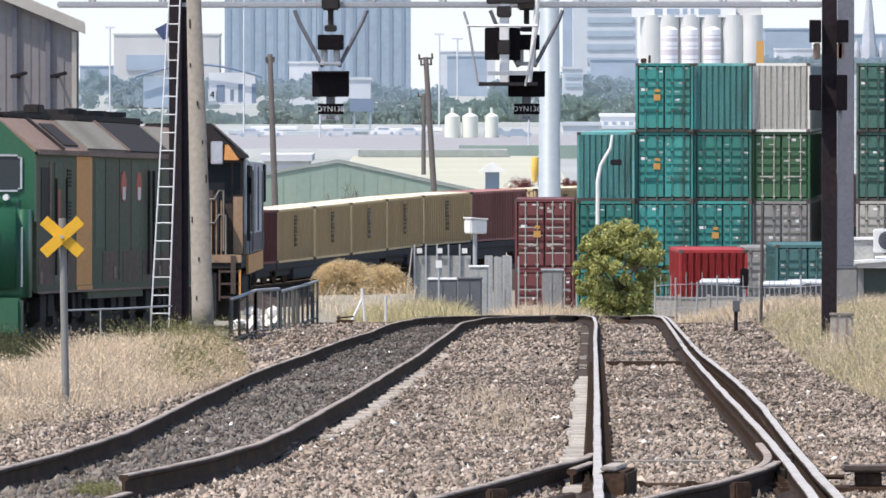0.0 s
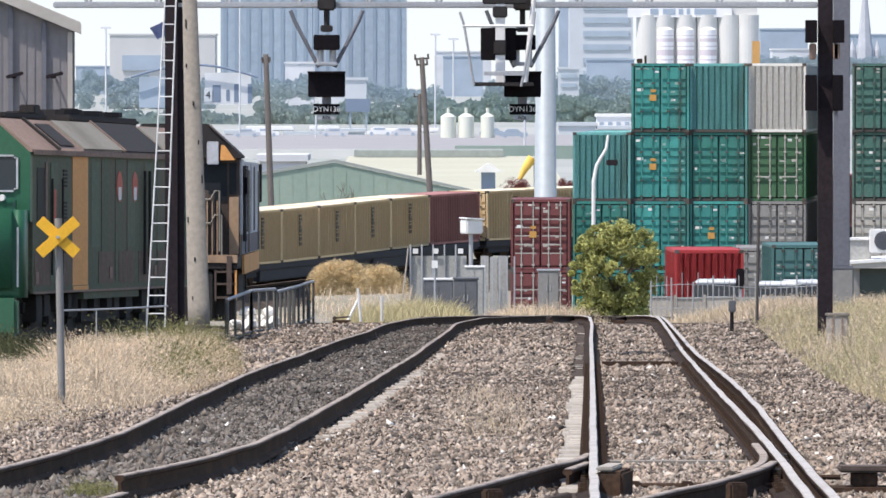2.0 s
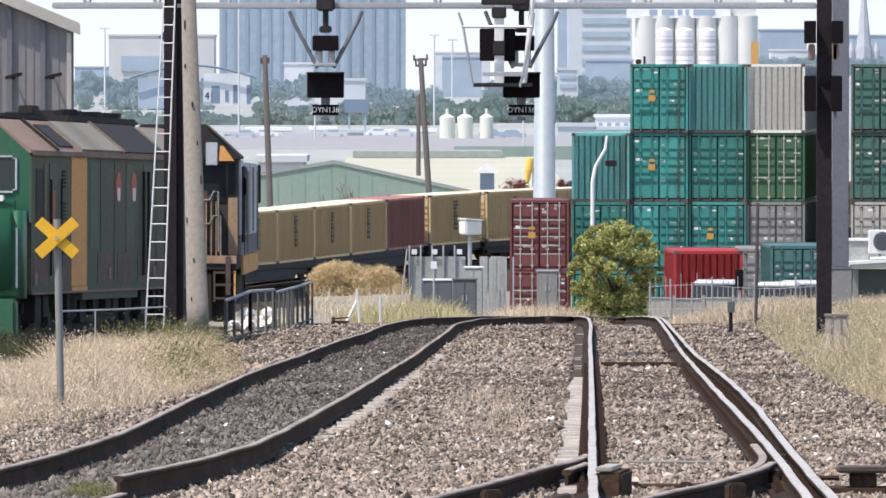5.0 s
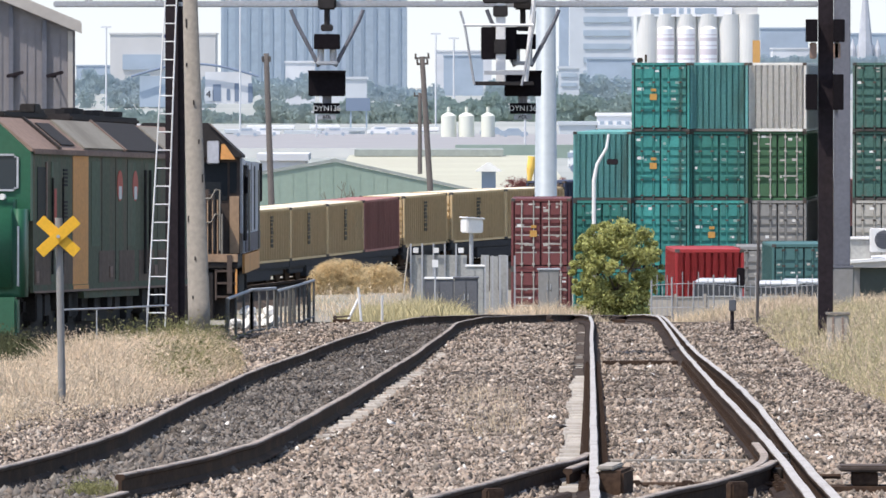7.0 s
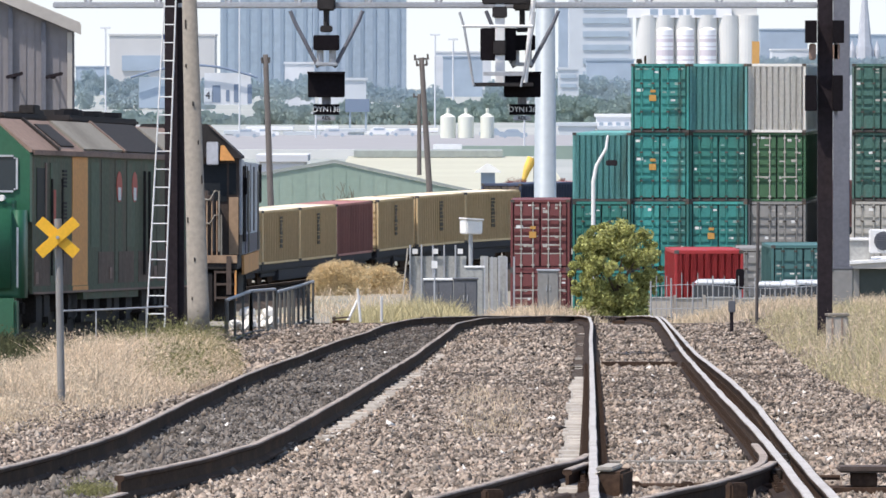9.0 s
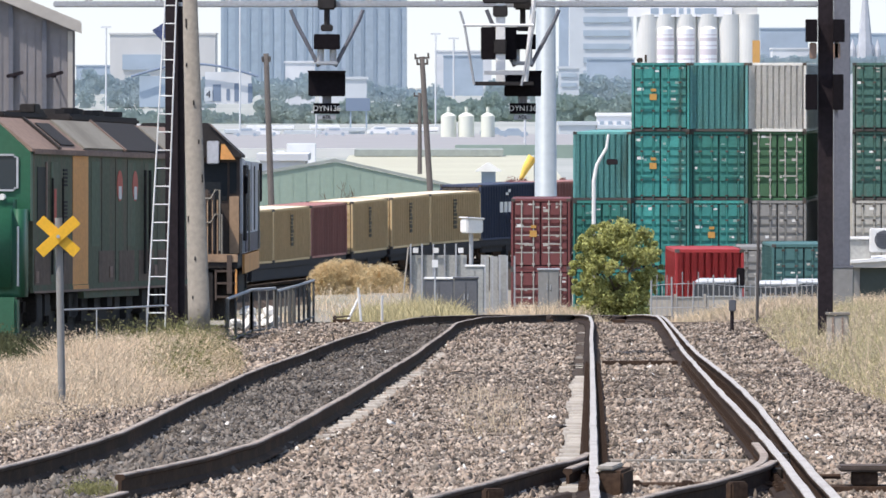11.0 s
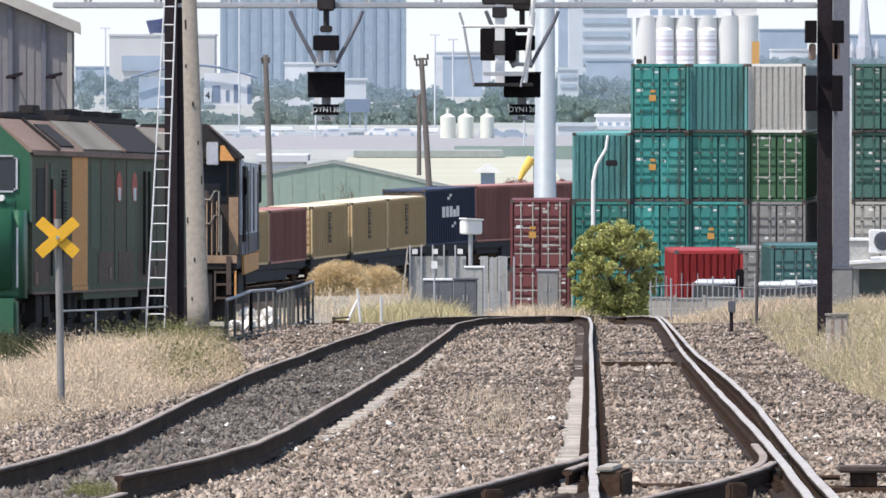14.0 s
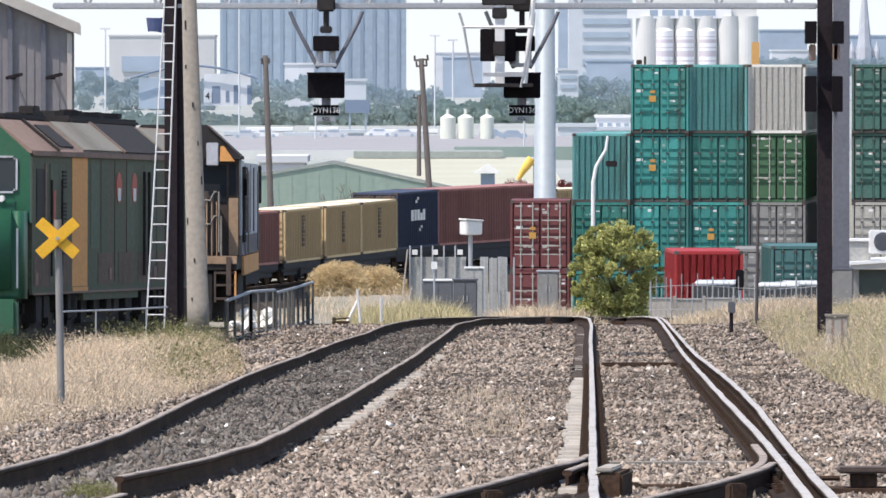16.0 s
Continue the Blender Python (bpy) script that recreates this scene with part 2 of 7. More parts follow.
M = {
    "ballast": ground_mat("ballast_bed", [(0.085, 0.066, 0.053), (0.11, 0.083, 0.066), (0.055, 0.048, 0.042)], [0.35, 1.6]),
    "stone": mat("ballast_stone", (0.295, 0.255, 0.212), 0.9, 0, 0.3, 1.1, 0.1, (0.13, 0.11, 0.09), 1.0, island=0.9, alt=(0.21, 0.16, 0.122)),
    "stonegrey": mat("ballast_stone_grey", (0.148, 0.138, 0.124), 0.9, 0, 0.3, 1.1, 0.1, (0.07, 0.064, 0.058), 1.0, island=0.85, alt=(0.10, 0.082, 0.066)),
    "earth": ground_mat("yard_earth", [(0.26, 0.235, 0.20), (0.30, 0.27, 0.22), (0.22, 0.22, 0.17)], [0.02, 0.15], 0.2),
    # same earth far off, paler and greyer with haze put into the colour
    "hazeground": ground_mat("far_plain_hazed", [(0.33, 0.35, 0.34), (0.38, 0.39, 0.38), (0.30, 0.33, 0.31)], [0.004, 0.02], 0.0),
    "rust": mat("rail_side", (0.062, 0.041, 0.030), 0.95, 0.0, 0.3, 4, 0.2, (0.12, 0.072, 0.046), 0.7, spec=0.08),
    "stainedbed": mat("rust_stained_bed", (0.036, 0.028, 0.025), 0.95, 0.0, 0.35, 5, 0.5, (0.075, 0.054, 0.042), 0.6, spec=0.06),
    # grime of castings and rails; also the painted shade on the navy end
    "grimeshade": mat("grimy_casting_shade", (0.075, 0.07, 0.065), 0.85, 0, 0.25, 3, 0.05, (0.12, 0.075, 0.05), 0.7, objrand=0.3),
    "railtop": mat("rail_head_steel", (0.42, 0.405, 0.385), 0.75, 0.0, 0.3, 6, 0.1, (0.30, 0.27, 0.245), 0.9, spec=0.2),
    "raildull": mat("rail_head_dull", (0.33, 0.28, 0.24), 0.8, 0.0, 0.25, 6, 0.1, (0.07, 0.05, 0.04), 0.8, spec=0.15),
    "concrete": mat("concrete", (0.40, 0.365, 0.315), 0.9, 0, 0.15, 2, 0.25, (0.2, 0.18, 0.16), 0.6, objrand=0.15),
    "polewood": mat("weathered_pole", (0.228, 0.206, 0.174), 0.9, 0, 0.15, 2, 0.3, (0.2, 0.18, 0.16), 0.5),
    "darkwood": mat("dark_wood_pole", (0.095, 0.085, 0.08), 0.9, 0, 0.2, 2, 0.3),
    "maststeel": mat("dark_mast_paint", (0.027, 0.021, 0.024), 0.8, 0, 0.25, 2, 0.1, (0.045, 0.03, 0.025), 0.4, spec=0.12),
    "galv": mat("galvanised_steel", (0.42, 0.43, 0.45), 0.5, 0.35, 0.12, 3, 0.05),
    "greysteel": mat("grey_steel_paint", (0.155, 0.16, 0.185), 0.6, 0.1, 0.12, 2, 0.05),
    "bluepole": mat("pale_blue_pole", (0.36, 0.405, 0.43), 0.5, 0.1, 0.06, 0.6, 0.03, (0.33, 0.38, 0.42), 0.5),
    "white": mat("white_paint", (0.75, 0.75, 0.74), 0.55, 0, 0.06, 2, 0.03, (0.5, 0.48, 0.44), 0.4),
    "black": mat("matt_black", (0.011, 0.009, 0.011), 0.85, 0, 0.2, 3, 0.03, spec=0.1),
    "yellow": mat("yellow_sign", (0.80, 0.44, 0.03), 0.5, 0, 0.08, 5, 0.03, (0.6, 0.33, 0.05), 0.5),
    "locogreen": mat("loco_green_faded", (0.095, 0.112, 0.07), 0.8, 0, 0.22, 1.6, 0.06, (0.135, 0.095, 0.064), 0.85, streak=3.0),
    "locotan": mat("loco_faded_tan", (0.40, 0.27, 0.17), 0.75, 0, 0.15, 2, 0.05, (0.22, 0.14, 0.09), 0.7, streak=3.0),
    "cdust": mat("container_dusty_white", (0.40, 0.385, 0.35), 0.75, 0, 0.15, 1, 0.05, (0.2, 0.17, 0.14), 0.7, streak=4.0),
    "fencepost": mat("dull_galvanised", (0.36, 0.365, 0.37), 0.7, 0.2, 0.15, 3, 0.05),
    "locopanel": mat("loco_panel_green", (0.092, 0.128, 0.08), 0.75, 0, 0.2, 1.3, 0.06, (0.12, 0.1, 0.065), 0.8, streak=3.0),
    "locogrime": mat("loco_grimy_panel", (0.15, 0.105, 0.078), 0.85, 0, 0.25, 1.4, 0.06, (0.085, 0.07, 0.052), 0.9, streak=3.0),
    # dark weed green that also carries the black shade beside the locomotive
    "shadeweed": mat("weed_dark_shaded", (0.085, 0.09, 0.045), 0.85, 0, 0.25, 0.5, 0.0, island=0.4, spec=0.15, through_light=0.3),
    "locofront": mat("loco_front_green", (0.018, 0.105, 0.055), 0.5, 0, 0.1, 2, 0.03, (0.05, 0.1, 0.06), 0.5),
    "locoyellow": mat("loco_orange_band", (0.72, 0.335, 0.105), 0.7, 0, 0.12, 2, 0.04, (0.44, 0.22, 0.10), 0.6),
    "locoroof": mat("loco_roof_faded", (0.29, 0.205, 0.165), 0.9, 0, 0.14, 1.5, 0.08, (0.16, 0.115, 0.095), 0.8, spec=0.15),
    "locoblack": mat("loco_underframe", (0.022, 0.019, 0.018), 0.85, 0, 0.3, 3, 0.2, (0.06, 0.046, 0.036), 0.7),
    "hatch": mat("loco_hatch_grey", (0.27, 0.25, 0.21), 0.9, 0, 0.12, 2, 0.05, (0.14, 0.12, 0.1), 0.7, spec=0.15),
    "locodark": mat("loco_dark_brown", (0.085, 0.062, 0.05), 0.8, 0, 0.2, 2, 0.05, (0.03, 0.025, 0.022), 0.6),
    "locogrille": mat("loco_roof_grille", (0.028, 0.025, 0.025), 0.9, 0, 0.2, 2, 0.2),
    "locogrey": mat("loco_grey", (0.47, 0.485, 0.52), 0.6, 0, 0.1, 2, 0.04, (0.2, 0.19, 0.18), 0.6),
    "navy": mat("navy_paint", (0.035, 0.032, 0.07), 0.6, 0, 0.1, 2, 0.04),
    "emblemred": mat("emblem_red", (0.5, 0.09, 0.06), 0.6, 0, 0.1, 2, 0.02),
    "darkpane": mat("dull_dark_pane", (0.022, 0.026, 0.03), 0.6, 0, 0.1, 1, 0.0, spec=0.1),
    "glassdark": glass_mat("dark_window", (0.03, 0.04, 0.05)),
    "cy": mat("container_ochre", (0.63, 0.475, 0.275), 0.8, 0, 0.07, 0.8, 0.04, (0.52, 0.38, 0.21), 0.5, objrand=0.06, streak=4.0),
    # lighter ochre for the roofs, the high sun put into the colour
    "cysunlit": mat("container_roof_sunlit", (0.75, 0.68, 0.52), 0.6, 0, 0.1, 0.8, 0.05, (0.5, 0.42, 0.3), 0.6, streak=4.0),
    "cbrown": mat("container_brown", (0.36, 0.155, 0.135), 0.6, 0, 0.07, 0.8, 0.04, (0.13, 0.05, 0.04), 0.5, objrand=0.06, streak=4.0),
    "cmaroon": mat("container_maroon", (0.16, 0.048, 0.048), 0.6, 0, 0.1, 1, 0.05, (0.12, 0.04, 0.035), 0.6, streak=4.0),
    "cnavy": mat("container_navy", (0.042, 0.056, 0.10), 0.7, 0, 0.12, 1, 0.04, streak=4.0),
    "cteal": mat("container_teal", (0.042, 0.265, 0.24), 0.65, 0, 0.16, 1.6, 0.05, (0.055, 0.125, 0.105), 1.0, objrand=0.2, streak=4.0),
    "ctealpale": mat("container_pale_teal", (0.13, 0.38, 0.37), 0.6, 0, 0.14, 1.4, 0.05, (0.10, 0.20, 0.18), 1.0, objrand=0.15, streak=4.0),
    "ctealdark": mat("container_dark_teal", (0.034, 0.185, 0.155), 0.65, 0, 0.14, 1, 0.05, (0.05, 0.085, 0.07), 0.95, objrand=0.1, streak=4.0),
    "cgreen": mat("container_green", (0.05, 0.125, 0.062), 0.6, 0, 0.1, 1, 0.05, (0.03, 0.1, 0.05), 0.6, streak=4.0),
    "cdgreen": mat("container_forest", (0.055, 0.135, 0.112), 0.7, 0, 0.2, 1.5, 0.05, (0.15, 0.11, 0.09), 0.9, streak=4.0),
    "cgrey": mat("container_grey", (0.24, 0.235, 0.225), 0.65, 0, 0.1, 1, 0.05, (0.15, 0.14, 0.13), 0.6, streak=4.0),
    "cwhite": mat("container_offwhite", (0.74, 0.72, 0.67), 0.65, 0, 0.1, 1, 0.05, (0.42, 0.38, 0.33), 0.5, streak=4.0),
    "cred": mat("container_red", (0.36, 0.03, 0.032), 0.65, 0, 0.12, 1, 0.04, (0.26, 0.03, 0.03), 0.5, streak=4.0),
    "cslate": mat("container_slate", (0.06, 0.15, 0.148), 0.6, 0, 0.1, 1, 0.04, streak=4.0),
    "ccyan": mat("container_pale_cyan", (0.36, 0.50, 0.48), 0.6, 0, 0.1, 1, 0.04, streak=4.0),
    "label_white": mat("sticker_white", (0.7, 0.7, 0.68), 0.6, 0, 0.1, 4, 0.0),
    "label_faded": mat("sticker_faded", (0.24, 0.37, 0.34), 0.7, 0, 0.25, 6, 0.0),
    "label_orange": mat("sticker_orange", (0.50, 0.27, 0.07), 0.6, 0, 0.1, 4, 0.0),
    "stencil": mat("stencil_dark", (0.09, 0.075, 0.05), 0.7, 0, 0.2, 4, 0.0),
    "wagon": mat("wagon_black", (0.034, 0.034, 0.040), 0.8, 0, 0.3, 2, 0.1),
    "shedwall": mat("shed_corrugated_grey", (0.225, 0.213, 0.22), 0.7, 0, 0.08, 0.8, 0.05, (0.22, 0.2, 0.2), 0.5, streak=3.0),
    "shedtrim": mat("shed_trim", (0.46, 0.43, 0.39), 0.6, 0, 0.06, 1, 0.03),
    "greenshed": mat("shed_pale_green", (0.27, 0.35, 0.295), 0.7, 0, 0.06, 0.4, 0.03, (0.2, 0.29, 0.24), 0.6, streak=3.0),
    "paleroof": mat("pale_metal_roof", (0.45, 0.44, 0.335), 0.6, 0, 0.06, 0.2, 0.03, (0.55, 0.55, 0.42), 0.5),
    "greyroof": mat("grey_roof", (0.30, 0.33, 0.31), 0.8, 0, 0.1, 0.3, 0.05),
    "leaf": mat("leaf_green", (0.40, 0.405, 0.15), 0.8, 0, 0.3, 1.2, 0.0, (0.25, 0.285, 0.11), 0.8, island=0.4, through_light=0.3),
    "bark": mat("bark", (0.12, 0.09, 0.06), 0.9, 0, 0.3, 6, 0.4),
    "leafred": mat("leaf_red", (0.20, 0.065, 0.06), 0.7, 0, 0.25, 1, 0.0, (0.1, 0.05, 0.04), 0.6, island=0.4, through_light=0.3),
    # distance haze is put into both leaf colours, bluer for the farther woods
    "leaffar": mat("far_foliage_hazed", (0.35, 0.435, 0.385), 0.95, 0, 0.08, 0.06, 0.0, (0.41, 0.47, 0.445), 0.8, island=0.02, spec=0.0, through_light=0.3),
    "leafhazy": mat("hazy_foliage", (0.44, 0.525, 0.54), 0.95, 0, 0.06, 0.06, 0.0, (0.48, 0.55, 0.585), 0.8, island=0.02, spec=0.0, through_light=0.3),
    "drygrass": mat("dry_grass", (0.70, 0.56, 0.40), 0.85, 0, 0.2, 0.25, 0.0, (0.54, 0.42, 0.27), 0.9, island=0.35, spec=0.15, through_light=0.3),
    "greengrass": mat("green_grass", (0.53, 0.465, 0.265), 0.85, 0, 0.2, 0.25, 0.0, (0.57, 0.475, 0.29), 0.9, island=0.35, spec=0.15, through_light=0.3),
    "weed": mat("weed_green", (0.22, 0.215, 0.095), 0.85, 0, 0.2, 0.5, 0.0, island=0.35, spec=0.15, through_light=0.3),
    "fennel": mat("dry_bush", (0.64, 0.50, 0.29), 0.85, 0, 0.1, 0.5, 0.0, (0.52, 0.43, 0.26), 0.8, island=0.35, spec=0.15, through_light=0.3),
    # skyline colours are lightened and blued to carry the distance haze
    "tower": mat("blue_glass_hazed", (0.31, 0.38, 0.45), 0.7, 0, 0.1, 0.05, 0.0, (0.25, 0.32, 0.39), 0.9, streak=2.0),
    "towerband": mat("tower_fins_hazed", (0.24, 0.305, 0.375), 0.5, 0, 0.06, 0.02, 0.0),
    "office": mat("office_white_hazed", (0.50, 0.535, 0.57), 0.7, 0, 0.05, 0.02, 0.0),
    "officeband": mat("office_glazing_hazed", (0.34, 0.41, 0.48), 0.4, 0, 0.08, 0.02, 0.0),
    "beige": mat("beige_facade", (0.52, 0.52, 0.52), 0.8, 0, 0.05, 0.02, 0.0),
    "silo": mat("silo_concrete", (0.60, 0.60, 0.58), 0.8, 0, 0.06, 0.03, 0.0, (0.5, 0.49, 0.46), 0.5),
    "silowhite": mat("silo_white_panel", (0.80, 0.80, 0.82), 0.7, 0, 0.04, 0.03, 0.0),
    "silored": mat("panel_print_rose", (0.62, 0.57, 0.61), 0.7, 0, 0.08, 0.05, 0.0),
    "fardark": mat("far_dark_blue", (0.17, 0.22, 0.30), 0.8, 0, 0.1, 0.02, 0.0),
    "farblue": mat("far_blue_hazed", (0.33, 0.40, 0.48), 0.8, 0, 0.1, 0.02, 0.0),
    "farpale": mat("far_pale_hazed", (0.58, 0.60, 0.63), 0.8, 0, 0.1, 0.02, 0.0),
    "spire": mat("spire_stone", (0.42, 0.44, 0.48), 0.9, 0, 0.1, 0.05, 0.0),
    "tank": mat("tank_cream", (0.66, 0.68, 0.60), 0.6, 0, 0.05, 0.05, 0.0),
    "asphalt": mat("far_road", (0.29, 0.29, 0.295), 0.9, 0, 0.06, 0.02, 0.0, (0.28, 0.28, 0.29), 0.5),
    "carwhite": mat("car_white", (0.78, 0.79, 0.80), 0.25, 0, 0.03, 1, 0.0),
    "tyre": mat("tyre_rubber", (0.02, 0.02, 0.02), 0.9, 0, 0.2, 5, 0.1),
    "flagcloth": mat("flag_cloth", (0.16, 0.19, 0.33), 0.8, 0, 0.1, 0.5, 0.0),
    "sock": mat("windsock_cloth", (0.88, 0.58, 0.13), 0.8, 0, 0.08, 0.5, 0.0),
    "ochremetal": mat("orange_primer", (0.55, 0.30, 0.10), 0.8, 0, 0.15, 1, 0.0),
    "fencepanel": mat("fence_panel_grey", (0.36, 0.365, 0.35), 0.9, 0, 0.15, 2, 0.1, (0.2, 0.2, 0.18), 0.6),
    "fencedark": mat("dull_fence_steel", (0.125, 0.122, 0.112), 0.8, 0.0, 0.15, 3, 0.1),
    "cabinet": mat("cabinet_grey", (0.125, 0.13, 0.145), 0.75, 0.1, 0.1, 2, 0.05),
    "greenwall": mat("hut_green_wall", (0.05, 0.062, 0.055), 0.7, 0, 0.1, 1, 0.05),
}


def glow_mat(name, low, high, z0, z1, strength):
    """Plain bright sky, paler towards the horizon."""
    m = bpy.data.materials.new(name)
    m.use_nodes = True
    n, l = m.node_tree.nodes, m.node_tree.links
    n.remove(n["Principled BSDF"])
    e = n.new("ShaderNodeEmission")
    co, sep, mr, ramp = n.new("ShaderNodeTexCoord"), n.new("ShaderNodeSeparateXYZ"), n.new("ShaderNodeMapRange"), n.new("ShaderNodeMix")
    ramp.data_type = "RGBA"
    ramp.inputs[6].default_value, ramp.inputs[7].default_value = (*low, 1), (*high, 1)
    mr.inputs["From Min"].default_value, mr.inputs["From Max"].default_value = z0, z1
    l.new(co.outputs["Object"], sep.inputs[0])
    l.new(sep.outputs["Z"], mr.inputs["Value"])
    l.new(mr.outputs[0], ramp.inputs[0])
    l.new(ramp.outputs[2], e.inputs["Color"])
    e.inputs["Strength"].default_value = strength
    l.new(e.outputs[0], n["Material Output"].inputs["Surface"])
    return m


M["skyglow"] = glow_mat("pale_sky", (0.87, 0.96, 1.0), (0.76, 0.90, 1.0), 20, 160, 0.72)


# ---- building blocks ----
def thing(name, label, category, m=None, group="", kind=""):
    ob = new(name)
    ob.empty_display_size = 0.3
    if m is not None:
        ob.matrix_world = m
    return tagged(ob, label, category, group, kind)


def part(name, bm, material, parent=None, label="", smooth=False):
    me = bpy.data.meshes.new(name)
    if smooth:
        for f in bm.faces:
            f.smooth = True
    bm.to_mesh(me)
    bm.free()
    me.materials.append(M[material])
    ob = new(name, me)
    if parent is not None:
        ob.parent = parent
    return tagged(ob, label) if label else ob


def bx(bm, x0, x1, y0, y1, z0, z1, m=None, bevel=0.0):
    vs = [bm.verts.new(v) for v in ((x0, y0, z0), (x1, y0, z0), (x1, y1, z0), (x0, y1, z0), (x0, y0, z1), (x1, y0, z1), (x1, y1, z1), (x0, y1, z1))]
    fs = [bm.faces.new([vs[i] for i in f]) for f in ((3, 2, 1, 0), (4, 5, 6, 7), (0, 1, 5, 4), (1, 2, 6, 5), (2, 3, 7, 6), (3, 0, 4, 7))]
    if bevel:
        es = list({e for f in fs for e in f.edges})
        r = bmesh.ops.bevel(bm, geom=es, offset=bevel, segments=2, affect="EDGES", clamp_overlap=True)
        vs = list({v for f in r["faces"] for v in f.verts} | {v for v in vs if v.is_valid})
    if m is not None:
        for v in vs:
            if v.is_valid:
                v.co = m @ v.co
    return bm


def box(x0, x1, y0, y1, z0, z1, bevel=0.0):
    return bx(bmesh.new(), x0, x1, y0, y1, z0, z1, None, bevel)


def rod(bm, p0, p1, r0, r1=None, n=8):
    """A tapered round bar from p0 to p1."""
    r1 = r0 if r1 is None else r1
    p0, p1 = Vector(p0), Vector(p1)
    q = (p1 - p0).to_track_quat("Z", "Y")
    a, b = [], []
    for i in range(n):
        d = q @ Vector((math.cos(2 * math.pi * i / n), math.sin(2 * math.pi * i / n), 0))
        a.append(bm.verts.new(p0 + d * r0))
        b.append(bm.verts.new(p1 + d * r1))
    for i in range(n):
        bm.faces.new((a[i], a[(i + 1) % n], b[(i + 1) % n], b[i]))
    bm.faces.new(a[::-1])
    bm.faces.new(b)
    return bm


def tube(pts, r, n=8, taper=1.0):
    """One bent round bar through the points."""
    bm = bmesh.new()
    p = [Vector(q) for q in pts]
    k = len(p) - 1
    prev = None
    side = None
    for i, q in enumerate(p):
        d = (p[min(i + 1, k)] - p[max(i - 1, 0)]).normalized()
        if side is None:
            side = d.orthogonal().normalized()
        side = (side - d * side.dot(d)).normalized()
        up = d.cross(side)
        rr_ = r * (1 - (1 - taper) * i / k)
        ring = [bm.verts.new(q + (side * math.cos(2 * math.pi * j / n) + up * math.sin(2 * math.pi * j / n)) * rr_) for j in range(n)]
        if prev:
            for j in range(n):
                bm.faces.new((prev[j], prev[(j + 1) % n], ring[(j + 1) % n], ring[j]))
        else:
            bm.faces.new(ring[::-1])
        prev = ring
    bm.faces.new(prev)
    return bm


def prism(profile, y0, y1):
    """A closed profile of (x, z), counter-clockwise seen from -y, drawn out from y0 to y1."""
    bm = bmesh.new()
    a = [bm.verts.new((x, y0, z)) for x, z in profile]
    b = [bm.verts.new((x, y1, z)) for x, z in profile]
    n = len(profile)
    for i in range(n):
        bm.faces.new((a[i], a[(i + 1) % n], b[(i + 1) % n], b[i]))
    bm.faces.new(a[::-1])
    bm.faces.new(b)
    bmesh.ops.recalc_face_normals(bm, faces=bm.faces)
    return bm


def corrugated(length, height, pitch=0.28, depth=0.036, thick=0.01, shape=((0.0, 0), (0.28, 0), (0.5, 1), (0.78, 1))):
    """A standing sheet along +x from 0, facing -y, with trapezoid ribs."""
    bm = bmesh.new()
    n = max(2, round(length / pitch))
    p = length / n
    xs = []
    for i in range(n):
        for f, d in shape:
            xs.append((p * (i + f), d * depth))
    xs.append((length, 0))
    lo = [bm.verts.new((x, d, 0)) for x, d in xs]
    hi = [bm.verts.new((x, d, height)) for x, d in xs]
    for i in range(len(xs) - 1):
        bm.faces.new((lo[i], lo[i + 1], hi[i + 1], hi[i]))
    bmesh.ops.solidify(bm, geom=bm.faces[:], thickness=-thick)
    return bm


def xform(bm, m):
    bm.transform(m)
    return bm


# ---- ground ----
HEAD_Y = [0, 60, 71, 105, 138.5, 165, 187, 200, 277, 330, 352, 480, 6000]
HEAD_Z = [10.1, 8.55, 8.3, 7.52, 6.815, 6.34, 5.99, 5.65, 3.35, 1.6, 0.4, 0.1, 0.0]


def head(y):
    """Height of the rail heads down the ramp."""
    return float(np.interp(y, HEAD_Y, HEAD_Z))


def ground_z(x, y):
    z = head(y) - 0.19
    if y < 260:
        z += 0.05 * noise.noise(Vector((x * 0.35, y * 0.2, 0)))
        bank = max(0.0, x - 4.6 - 0.012 * (y - 60)) if x > 0 else max(0.0, -x - 3.6)
        z += min(0.35 if x > 0 else 0.14, bank * 0.16) * (1.0 if x > 0 else min(1.0, max(-0.6, (138 - y) / 14)))
    elif 268 < y < 340 and -5.6 < x < -0.5:
        # a level terrace past the crest
        z = max(z, 2.95 * min(1.0, (340 - y) / 18) * min(1.0, (-0.5 - x) / 0.7, (x + 5.6) / 0.7) + 0.06 * noise.noise(Vector((x * 0.6, y * 0.2, 5))))
    return z


